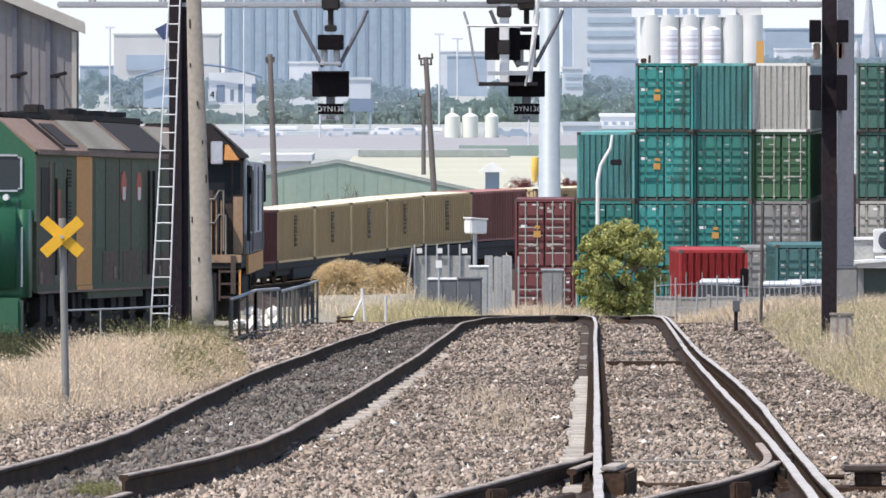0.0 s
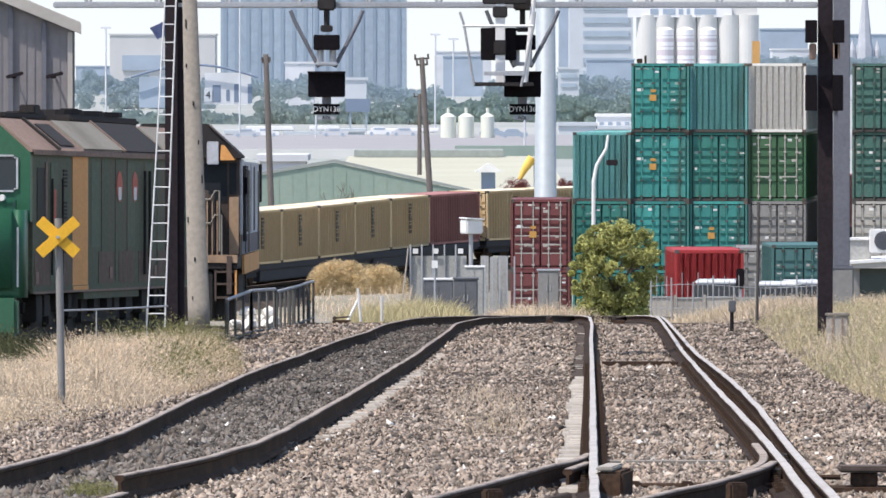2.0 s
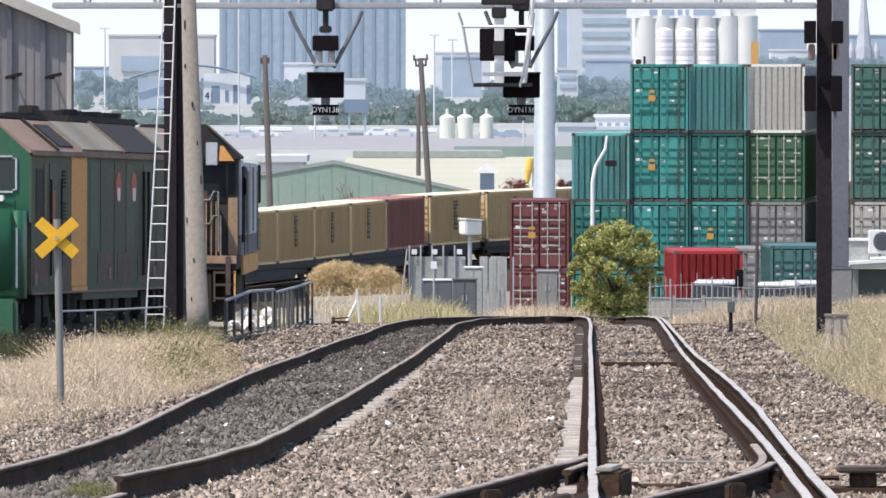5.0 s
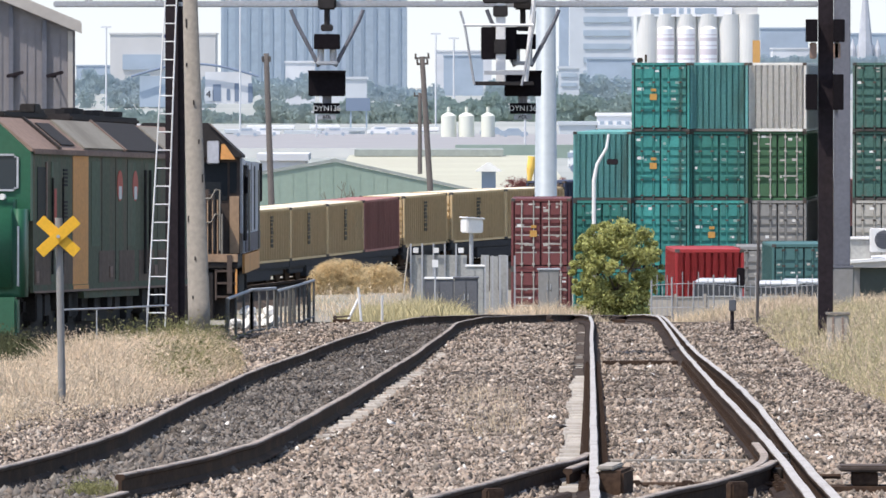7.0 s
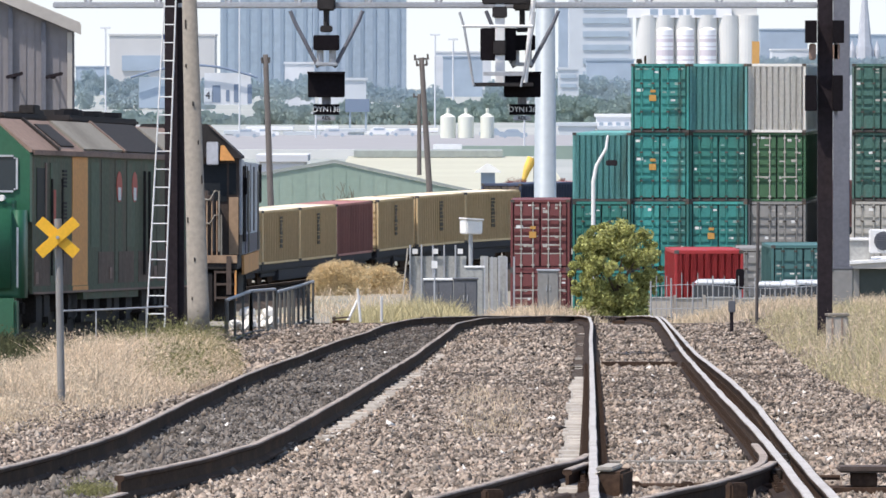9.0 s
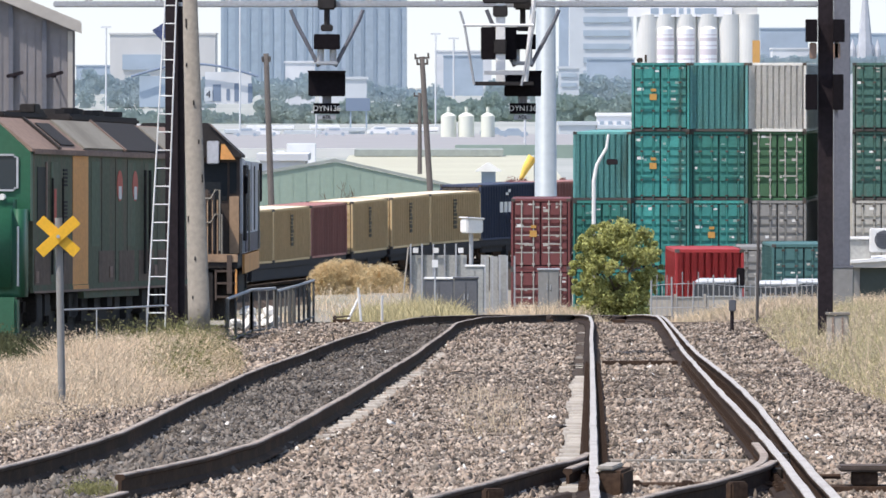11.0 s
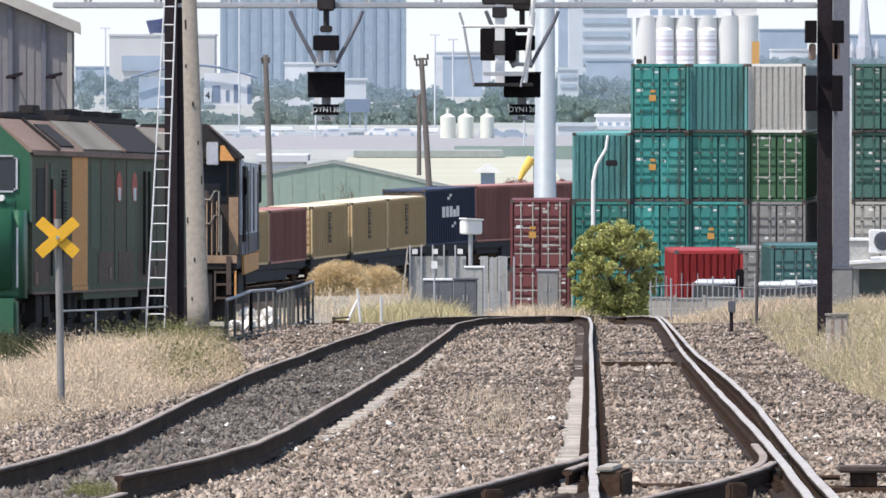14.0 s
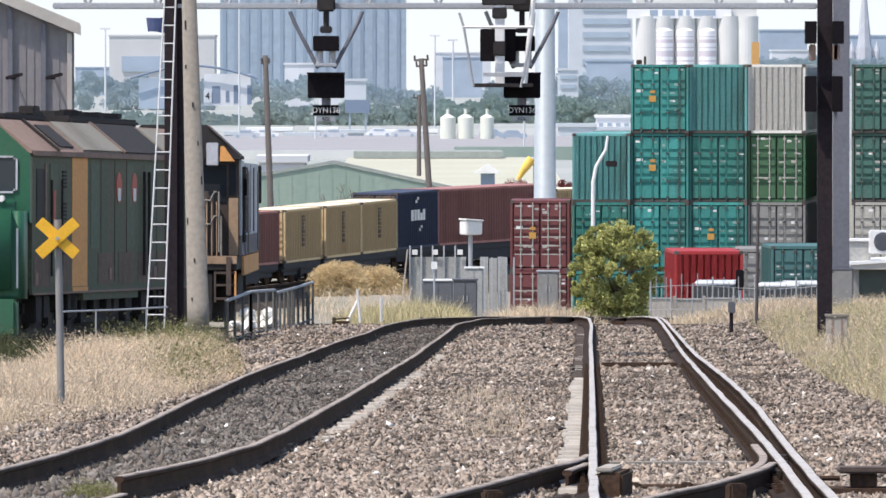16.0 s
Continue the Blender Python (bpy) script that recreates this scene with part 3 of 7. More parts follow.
def build_ground():
    xs = list(np.arange(-14, 14.01, 0.35))
    xs = [-3000, -1200, -400, -150, -70, -40, -25, -18] + xs + [18, 25, 40, 70, 150, 400, 1200, 3000]
    ys = [-200, -20, 20, 40] + list(np.arange(50, 205, 0.7)) + list(np.arange(206, 380, 4)) + [400, 440, 500, 600, 800, 1200, 1800, 3000, 4800]
    verts = [(x, y, ground_z(x, y)) for y in ys for x in xs]
    w = len(xs)
    faces = [(j * w + i, j * w + i + 1, (j + 1) * w + i + 1, (j + 1) * w + i) for j in range(len(ys) - 1) for i in range(w - 1)]
    me = bpy.data.meshes.new("ground")
    me.from_pydata(verts, [], faces)
    me.materials.append(M["ballast"])
    me.materials.append(M["earth"])
    me.materials.append(M["hazeground"])
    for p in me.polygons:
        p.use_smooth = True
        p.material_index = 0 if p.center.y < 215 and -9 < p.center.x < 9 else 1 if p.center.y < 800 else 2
    tagged(new("ground", me), "railway ground of brown ballast and pale dry yard earth", "ground", kind="structure")


def stuff(name, verts, faces, material, label, category):
    me = bpy.data.meshes.new(name)
    v = np.asarray(verts, dtype=np.float32)
    f = np.asarray(faces, dtype=np.int32)
    k = f.shape[1]
    me.vertices.add(len(v))
    me.vertices.foreach_set("co", v.ravel())
    me.loops.add(f.size)
    me.loops.foreach_set("vertex_index", f.ravel())
    me.polygons.add(len(f))
    me.polygons.foreach_set("loop_start", np.arange(0, f.size, k, dtype=np.int32))
    me.polygons.foreach_set("loop_total", np.full(len(f), k, dtype=np.int32))
    me.update(calc_edges=True)
    me.validate()
    me.materials.append(M[material])
    return tagged(new(name, me), label, category, kind="stuff")


OCT = np.array([(1, 0, 0), (0, 1, 0), (-1, 0, 0), (0, -1, 0), (0, 0, 1), (0, 0, -1)], float)
OCTF = np.array([(0, 1, 4), (1, 2, 4), (2, 3, 4), (3, 0, 4), (1, 0, 5), (2, 1, 5), (3, 2, 5), (0, 3, 5)])


CLEAR_X, CLEAR_Y = zip(*sorted([(0.874, 49.5), (0.985, 55.8), (1.241, 70.85), (1.732, 99.3), (2.683, 155.55), (3.166, 185.0)], key=lambda q: q[1]))


RAIL_PLAN = [
    ((0.874, 0.985, 1.241, 1.732, 2.683, 3.166), (49.5, 55.8, 70.85, 99.3, 155.55, 185.0), 0.13, 0.14),
    ((2.257, 2.41, 2.741, 3.224, 3.927, 4.674), (49.5, 55.8, 70.45, 96.85, 138.55, 185.0), 0.145, 0.09),
    ((2.419, 2.577, 2.908, 3.646, 4.163, 4.786), (49.5, 55.8, 70.85, 104.1, 140.9, 185.0), 0.09, 0.11),
]


def stones(name, count, y0, y1, xr, size, label, material="stone", seed=1, keep=None):
    rng = np.random.default_rng(seed)
    u = rng.random(count)
    y = 1.0 / (1.0 / y0 + u * (1.0 / y1 - 1.0 / y0))
    x = rng.uniform(xr[0], xr[1], count) * y
    if keep is not None:
        ok = keep(x, y)
        x, y, count = x[ok], y[ok], int(ok.sum())
    z = np.array([ground_z(a, b) for a, b in zip(x, y)])
    s = size * np.exp(rng.normal(0, 0.3, count))
    # stones lie against the rail seats, not on them
    for rx, ry, e0, e1 in RAIL_PLAN:
        xr_ = np.interp(y, ry, rx)
        z = np.where((x > xr_ - e0) & (x < xr_ + e1), z - 0.14, z)
    # the bed is swept clear along one line of sleeper ends
    xl = np.interp(y, CLEAR_Y, CLEAR_X)
    z = np.where((x > xl - 0.30) & (x < xl + 0.04), z - 0.09, z)
    v = OCT[None] * rng.uniform(0.4, 1.35, (count, 6, 1))
    v = v + rng.normal(0, 0.28, (count, 6, 3))
    v = v * rng.uniform(0.5, 1.4, (count, 1, 3))
    a = rng.uniform(0, 6.28, count)
    c, d = np.cos(a)[:, None], np.sin(a)[:, None]
    vx, vy = v[:, :, 0] * c - v[:, :, 1] * d, v[:, :, 0] * d + v[:, :, 1] * c
    v = np.stack([vx, vy, v[:, :, 2] * 0.75], -1) * s[:, None, None]
    v += np.stack([x, y, z + s * 0.25], -1)[:, None, :]
    f = (OCTF[None] + (np.arange(count) * 6)[:, None, None]).reshape(-1, 3)
    stuff(name, v.reshape(-1, 3), f, material, label, "ballast")


def grass(name, count, place, height, material, label, seed=2, width=0.012, lean=0.35, seeds=0.0):
    """Bent blades; place(rng, n) gives their feet."""
    rng = np.random.default_rng(seed)
    x, y, z, k = place(rng, count)
    h = height * rng.uniform(0.25, 1.25, len(x)) * k
    a = rng.uniform(0, 6.28, len(x))
    le = rng.normal(0, lean, (len(x), 2)) * h[:, None]
    w = width * rng.uniform(0.6, 1.6, len(x))
    b = np.stack([x, y, z - 0.03], -1)
    sd = np.stack([np.cos(a) * w, np.sin(a) * w * 0.3, np.zeros_like(a)], -1)
    mid = b + np.stack([le[:, 0] * 0.35, le[:, 1] * 0.35, h * 0.6], -1)
    top = b + np.stack([le[:, 0], le[:, 1], h], -1)
    v = np.stack([b - sd, b + sd, mid + sd * 0.8, mid - sd * 0.8, top], 1)
    base = np.arange(len(x))[:, None] * 5
    f = np.concatenate([base + np.array([[0, 1, 2]]), base + np.array([[0, 2, 3]]), base + np.array([[3, 2, 4]])])
    if seeds:
        k = len(x)
        c = mid[:, None, :] + (top - mid)[:, None, :] * rng.uniform(0.3, 1.1, (k, 2, 1)) + rng.normal(0, 0.02, (k, 2, 3))
        w3 = rng.normal(0, seeds, (k, 2, 3, 3))
        sv = (c[:, :, None, :] + w3).reshape(-1, 3)
        f = np.concatenate([f, np.arange(k * 6).reshape(-1, 3) + k * 5])
        v = np.concatenate([v.reshape(-1, 3), sv])
    stuff(name, v.reshape(-1, 3), f, material, label, "grass")


# ---- track ----
RAIL = [(-0.07, -0.17), (0.07, -0.17), (0.07, -0.155), (0.012, -0.13), (0.012, -0.045), (0.036, -0.03), (0.036, -0.006), (0.028, 0.0), (-0.028, 0.0), (-0.036, -0.006), (-0.036, -0.03), (-0.012, -0.045), (-0.012, -0.13), (-0.07, -0.155)]


def smooth_line(pts, step=1.2):
    """A soft curve through plan points (x, y[, lift])."""
    p = [Vector((a[0], a[1], a[2] if len(a) > 2 else 0.0)) for a in pts]
    p = [p[0] * 2 - p[1]] + p + [p[-1] * 2 - p[-2]]
    out = []
    for i in range(1, len(p) - 2):
        n = max(2, int((p[i + 1] - p[i]).length / step))
        for j in range(n):
            t = j / n
            out.append(0.5 * (2 * p[i] + (p[i + 1] - p[i - 1]) * t + (2 * p[i - 1] - 5 * p[i] + 4 * p[i + 1] - p[i + 2]) * t * t + (3 * p[i] - p[i - 1] - 3 * p[i + 1] + p[i + 2]) * t ** 3))
    out.append(p[-2])
    return out


def stained_bed(line, parent, left, right):
    """The dark strip of rail seats, clips and rust-stained grit along both sides of a rail."""
    bm, prev = bmesh.new(), None
    dense = []
    for a, b in zip(line, line[1:]):
        k = max(1, int((b - a).length / 0.35))
        dense += [a.lerp(b, i / k) for i in range(k)]
    for i, p in enumerate(dense):
        d = dense[min(i + 1, len(dense) - 1)] - dense[max(i - 1, 0)]
        d.z = 0
        d.normalize()
        r = Vector((d.y, -d.x, 0))
        e0 = left + 0.025 * noise.noise(Vector((p.x * 3, p.y * 1.7, 1)))
        e1 = right + 0.025 * noise.noise(Vector((p.x * 3, p.y * 1.7, 7)))
        o = Vector((p.x, p.y, head(p.y)))
        h = -0.125 + 0.02 * noise.noise(Vector((p.x, p.y * 2.1, 4)))
        ring = [bm.verts.new(o + r * x + Vector((0, 0, z))) for x, z in ((-e0, -0.26), (-e0 + 0.02, h - 0.03), (-0.05, h), (0.05, h), (e1 - 0.02, h - 0.03), (e1, -0.26))]
        if prev:
            for j in range(5):
                bm.faces.new((prev[j], ring[j], ring[j + 1], prev[j + 1]))
        prev = ring
    bmesh.ops.recalc_face_normals(bm, faces=bm.faces)
    part("stained_bed", bm, "stainedbed", parent, "dark rust-stained strip under a rail")
    for y in np.arange(63, 135, 0.68):
        xs, ys = [q.x for q in line], [q.y for q in line]
        if not min(ys) < y < max(ys):
            continue
        x = float(np.interp(y, ys, xs))
        for sgn in (-1, 1):
            ob = new("rail_clip", clip_mesh())
            ob.parent = parent
            ob.matrix_local = pose(x + sgn * 0.085, y, head(y) - 0.12)


CLIP = []


def clip_mesh():
    if not CLIP:
        bm = bmesh.new()
        bx(bm, -0.035, 0.035, -0.05, 0.05, -0.02, 0.012)
        bx(bm, -0.015, 0.02, -0.03, 0.03, 0.012, 0.05)
        me = bpy.data.meshes.new("rail_clip")
        bm.to_mesh(me)
        bm.free()
        me.materials.append(M["rust"])
        CLIP.append(me)
    return CLIP[0]


def rail(line, parent, top="railtop", label="", dz=0.0):
    """One rail: a foot and web, and the worn running surface as a strip on its head."""
    bm, hb = bmesh.new(), bmesh.new()
    prev, hp = None, None
    for i, p in enumerate(line):
        d = (line[min(i + 1, len(line) - 1)] - line[max(i - 1, 0)])
        d.z = 0
        d.normalize()
        r = Vector((d.y, -d.x, 0))
        o = Vector((p.x, p.y, head(p.y) + p.z + dz)) + r * 0.009 * noise.noise(Vector((p.x, p.y * 0.45, 3))) + Vector((0, 0, 0.012 * noise.noise(Vector((p.x, p.y * 0.3, 9)))))
        ring = [bm.verts.new(o + r * x + Vector((0, 0, z))) for x, z in RAIL]
        hr = [hb.verts.new(o + r * x + Vector((0, 0, z))) for x, z in ((-0.0365, -0.008), (-0.029, 0.004), (0.029, 0.004), (0.0365, -0.008))]
        if prev:
            k = len(ring)
            for j in range(k):
                bm.faces.new((prev[j], prev[(j + 1) % k], ring[(j + 1) % k], ring[j]))
            for j in range(3):
                hb.faces.new((hp[j], hr[j], hr[j + 1], hp[j + 1]))
        else:
            bm.faces.new(ring[::-1])
        prev, hp = ring, hr
    bm.faces.new(prev)
    bmesh.ops.recalc_face_normals(bm, faces=bm.faces)
    body = part("rail", bm, "rust", parent, label)
    part("rail_head", hb, top, body, "worn running surface")
    return body


def build_tracks():
    main = thing("dual_gauge_track", "three-rail dual gauge track with bright worn rail heads on ballast", "track")
    left = [(0.874, 49.5), (0.985, 55.8), (1.241, 70.85), (1.732, 99.3), (2.683, 155.55), (3.166, 185.0)]
    inner = [(2.257, 49.5), (2.41, 55.8), (2.741, 70.45), (3.224, 96.85), (3.927, 138.55), (4.674, 185.0)]
    outer = [(2.419, 49.5), (2.577, 55.8), (2.908, 70.85), (3.646, 104.1), (4.163, 140.9), (4.786, 185.0)]
    for pts, e0, e1 in ((left, 0.15, 0.16), (inner, 0.165, 0.10), (outer, 0.10, 0.13)):
        line = smooth_line(pts + [(pts[-1][0] + 0.1, 215.0), (pts[-1][0] + 0.8, 262.0)])
        rail(line, main)
        stained_bed(line, main, e0, e1)
    div = thing("diverging_rails", "dark curved rails of a turnout leaving the main track", "track")
    for pts in ([(-0.741, 49.5), (0.0, 57.3), (0.497, 62.5), (1.008, 67.05), (1.178, 69.4)], [(0.649, 49.5), (1.29, 55.8), (1.602, 58.17), (2.129, 62.21), (2.398, 64.4), (2.60, 66.94)]):
        rail(smooth_line([(a, b) for a, b in pts], 0.5), div, "raildull", dz=-0.004)
    wing = thing("wing_rails", "bent worn wing rails of the turnout crossing", "track")
    for pts in ([(2.715, 74.0), (2.665, 71.6), (2.618, 69.5), (2.515, 67.3), (2.35, 65.1), (2.238, 63.9)], [(0.93, 64.5), (1.06, 66.2), (1.135, 67.3)]):
        rail(smooth_line(pts, 0.3), wing, "raildull", dz=-0.02)
    for pts in ([(0.455, 58.17), (0.644, 59.49), (0.891, 61.4)], [(1.644, 56.3), (1.991, 58.17), (2.32, 59.83)]):
        t = thing("ribbed_hose", "dark ribbed hose lying beside a rail foot", "hose")
        bm = bmesh.new()
        line = smooth_line(pts, 0.07)
        for i, (p, q) in enumerate(zip(line, line[1:])):
            d, m = (q - p).normalized() * 0.014, (p + q) / 2
            for c, r in ((m - d, 0.034), (m + d, 0.02)):
                rod(bm, (c.x - d.x, c.y - d.y, head(c.y) - 0.13), (c.x + d.x, c.y + d.y, head(c.y) - 0.13), r, n=8)
        part("hose", bm, "locodark", t)
    side = thing("side_track", "rusty broad gauge side track with a kinked alignment", "track")
    a = [(-3.579, 57.95), (-3.399, 64.85), (-3.141, 71.3), (-2.98, 79.75), (-2.89, 101.0), (-2.69, 120.85), (-2.126, 147.9), (-1.587, 164.9), (-0.946, 181.5)]
    b = [(-2.397, 62.15), (-1.886, 68.8), (-1.578, 76.15), (-1.306, 90.85), (-0.977, 110.75), (0.0, 164.9), (0.536, 182.35)]
    c = [(-2.671, 55.2), (-2.428, 57.3), (-2.28, 59.95)]
    for pts in (a, b):
        rail(smooth_line(pts + [(pts[-1][0] + 2.2, 205.0), (pts[-1][0] + 6.5, 262.0)]), side, "raildull")
    rail(smooth_line(c, 0.4), side, "raildull", "lower rail end", dz=-0.06)
    # sleepers
    sl, high, right_end = sleeper_mesh(False), sleeper_mesh(True), sleeper_mesh(False, True)
    for i, y in enumerate(np.arange(64, 188, 0.68)):
        xl, xr = np.interp(y, [p[1] for p in left], [p[0] for p in left]), np.interp(y, [p[1] for p in outer], [p[0] for p in outer])
        ob = new("sleeper", high if y < 124 else sl)
        ob.parent = main
        ob.matrix_local = pose(xl + 1.01 + 0.035 * math.sin(i * 1.7) + 0.03 * math.sin(i * 0.31), y, head(y) - 0.212 + 0.012 * math.sin(i * 2.9) + 0.008 * math.sin(i * 0.7), -1.2, 0, 0.4 * math.sin(i))
    for i, y in enumerate(np.arange(66, 185, 0.70)):
        xl, xr = np.interp(y, [p[1] for p in a], [p[0] for p in a]), np.interp(y, [p[1] for p in b], [p[0] for p in b])
        ob = new("sleeper", right_end if 84 < y < 150 and i % 7 else sl)
        ob.parent = side
        ob.matrix_local = pose(xr - 0.8 + 0.03 * math.sin(i * 1.9), y, head(y) - 0.235 + 0.01 * math.sin(i * 2.3), -1.2, 0, 1.5)


def sleeper_mesh(raised, far_end=False):
    bm = bmesh.new()
    bx(bm, -1.3, 1.3, -0.12, 0.12, -0.15, 0.0)
    bx(bm, -1.29, -1.12, -0.29, 0.27, 0.0, 0.075 if raised else 0.002)
    if far_end:
        bx(bm, 0.97, 1.10, -0.27, 0.29, 0.0, 0.075)
    for v in bm.verts:
        if v.co.z > 0.01:
            v.co.y *= 0.85
            v.co.x *= 0.985
    me = bpy.data.meshes.new("sleeper")
    bm.to_mesh(me)
    bm.free()
    me.materials.append(M["concrete"])
    return me


def switch_gear():
    x, y = (1.255, 62.8)
    t = thing("point_lock_box", "rusty steel lock box bolted beside the rail", "track gear", pose(x, y, head(y) - 0.17, 0, 0, -8))
    part("casting", box(-0.09, 0.1, -0.3, 0.35, -0.03, 0.2, 0.02), "rust", t)
    part("lid", box(-0.1, 0.03, -0.31, 0.33, 0.202, 0.235, 0.01), "concrete", t)
    part("side_plate", box(-0.106, -0.092, -0.29, 0.3, 0.03, 0.19), "concrete", t)
    x, y = (1.901, 64.5)
    t = thing("point_rod", "long rusty stretcher rod across the track", "track gear", pose(x, y, head(y) - 0.14))
    part("rod", tube([(-0.75, 0, 0), (0.75, 0.1, 0)], 0.025), "rust", t)
    for dx in (-0.5, -0.1, 0.42):
        part("clevis", box(dx, dx + 0.09, -0.05, 0.05, -0.04, 0.04, 0.01), "rust", t)
    x, y = (3.216, 64.5)
    t = thing("point_machine", "dark steel point machine on a flat base plate", "track gear", pose(x, y, head(y) - 0.19))
    part("base_plate", box(-0.35, 0.6, -0.2, 0.2, 0.0, 0.05, 0.01), "rust", t)
    part("pedestal", box(-0.12, 0.08, -0.1, 0.1, 0.052, 0.16, 0.01), "rust", t)
    part("cover", box(-0.22, 0.6, -0.16, 0.16, 0.162, 0.21, 0.015), "locodark", t)
    part("crank", tube([(-0.45, 0, 0.03), (-0.36, 0, 0.12), (-0.2, 0, 0.12)], 0.02), "rust", t)
    x, y = (2.014, 73.5)
    t = thing("cross_board", "pale weathered board lying across the track bed", "board", pose(x, y, head(y) - 0.175))
    part("board", box(-0.62, 0.62, -0.12, 0.12, -0.02, 0.02, 0.006), "polewood", t)
    x, y = (3.17, 137.85)
    t = thing("cable_cover", "dark cable cover strip laid across the track", "cable cover", pose(x, y, head(y) - 0.13))
    part("cover", box(-0.62, 0.62, -0.1, 0.1, -0.05, 0.02, 0.01), "rust", t)
    for px, py, w in ((2.60, 66.2, 0.10), (2.72, 67.6, 0.10), (2.78, 69.2, 0.09), (2.86, 71.4, 0.09), (1.03, 66.0, 0.12), (1.13, 67.6, 0.09)):
        t = thing("spacer_block", "oily cast spacer block bolted between two rails", "track gear", pose(px, py, head(py) - 0.10, 0, 0, -4), "spacer blocks")
        part("casting", box(-w / 2, w / 2, -0.16, 0.16, -0.06, 0.05, 0.015), "locoblack", t)
        part("bolt", box(-w / 2 - 0.03, w / 2 + 0.03, -0.03, 0.03, -0.02, 0.01, 0.008), "rust", t)
    for px, py in ((0.325, 57.95), (2.068, 59.95)):
        t = thing("rail_brace", "small rusty clamp fixed to a rail foot", "track gear", pose(px, py, head(py) - 0.02, 0, 0, 25), "rail clamps")
        part("clamp", box(-0.07, 0.07, -0.05, 0.05, -0.1, 0.03, 0.015), "rust", t)


build_ground()
build_tracks()
switch_gear()


# ---- containers ----
def container(name, color, length, height, label, m, front="door", group="", rods=True, roof=None, sticker=False, side_mark=False, pale=None, end=None):
    """A freight container; its near end at local y = 0 and its length along +y, standing on z = 0."""
    w = 2.438
    t = thing(name, label, "container", m, group)
    h = w / 2
    for x in (-h, h - 0.1):
        for y in (0, length - 0.1):
            part("corner_post", box(x, x + 0.1, y, y + 0.1, 0, height, 0.01), color, t)
    for z in (0, height - 0.12):
        for y in (0.0, length - 0.09):
            part("end_rail", box(-h + 0.1, h - 0.1, y + 0.004, y + 0.086, z, z + 0.12, 0.008), "grimeshade" if z == 0 and color[1] in "td" else color, t)
        for x in (-h + 0.004, h - 0.084):
            part("side_rail", box(x, x + 0.08, 0.1, length - 0.1, z, z + 0.11, 0.008), color, t)
    for x in (-h - 0.004, h - 0.158):
        for y in (-0.006, length - 0.17):
            for z in (-0.003, height - 0.115):
                part("corner_casting", box(x, x + 0.162, y, y + 0.176, z, z + 0.118), "grimeshade", t)
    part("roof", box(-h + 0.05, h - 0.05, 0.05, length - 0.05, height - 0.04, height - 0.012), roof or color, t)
    part("floor_pan", box(-h + 0.05, h - 0.05, 0.05, length - 0.05, 0.04, 0.12), "wagon", t)
    for sgn in (-1, 1):
        bm = corrugated(length - 0.2, height - 0.23, 0.28, 0.036)
        # local x runs along the length, the sheet faces outwards
        if sgn > 0:
            bm.transform(pose(h - 0.012, 0.1, 0.11, 0, 0, 90))
        else:
            bm.transform(pose(-h + 0.012, length - 0.1, 0.11, 0, 0, -90))
        part("side_wall", bm, color, t)
    bm = corrugated(w - 0.2, height - 0.24, 0.26, 0.04)
    part("end_wall", xform(bm, pose(h - 0.1, length - 0.02, 0.12, 0, 0, 180)), color, t)
    if front == "door":
        bm = bmesh.new()
        for a, b, c, d in ((-h + 0.1, -h + 0.135, 0.12, height - 0.12), (-0.018, 0.018, 0.12, height - 0.12), (h - 0.135, h - 0.1, 0.12, height - 0.12), (-h + 0.135, -0.018, 0.12, 0.155), (0.018, h - 0.135, 0.12, 0.155), (-h + 0.135, -0.018, height - 0.155, height - 0.12), (0.018, h - 0.135, height - 0.155, height - 0.12)):
            bx(bm, a, b, 0.03, 0.044, c, d)
        part("door_gasket", bm, "black", t)
        for k, x0 in enumerate((-h + 0.105, 0.006)):
            bm = bmesh.new()
            dw, z0, z1 = h - 0.111, 0.125, height - 0.125
            bx(bm, x0, x0 + dw, 0.045, 0.075, z0, z1)
            # raised horizontal swages
            hz = z1 - z0
            for f0, f1 in ((0.02, 0.22), (0.27, 0.36), (0.41, 0.49), (0.54, 0.62), (0.67, 0.75), (0.80, 0.985)):
                for g0, g1 in ((0.05, 0.26), (0.34, 0.70), (0.78, 0.96)):
                    bx(bm, x0 + dw * g0, x0 + dw * g1, -0.012, 0.046, z0 + hz * f0, z0 + hz * f1)
            door = part("door", bm, end or color, t)
            for f in (0.3, 0.74):
                x = x0 + dw * f
                bm = bmesh.new()
                rod(bm, (x, -0.03, z0 - 0.05), (x, -0.03, z1 + 0.05), 0.024, n=6)
                part("lock_rod", bm, pale or end or color, door)
                for z in (z0 + 0.08, z0 + 0.75, z1 - 0.7, z1 - 0.1):
                    part("rod_bracket", box(x - 0.06, x + 0.06, -0.056, 0.03, z - 0.035, z + 0.035), pale or "grimeshade", door)
            bm = bmesh.new()
            bx(bm, x0 + dw * 0.2, x0 + dw * 0.75, -0.075, -0.045, z0 + 0.88, z0 + 0.93)
            part("door_handle", bm, pale or color, door)
            rr = random.Random(f"{color}{k}{0 if m is None else round(m[0][3] * 7 + m[2][3] * 3)}")
            for i in range(8 if k else 5):
                x, z = x0 + rr.choice((0.09, 0.4, 0.55, 0.8)) * dw, z0 + hz * rr.choice((0.31, 0.45, 0.58, 0.71, 0.84, 0.9, 0.95))
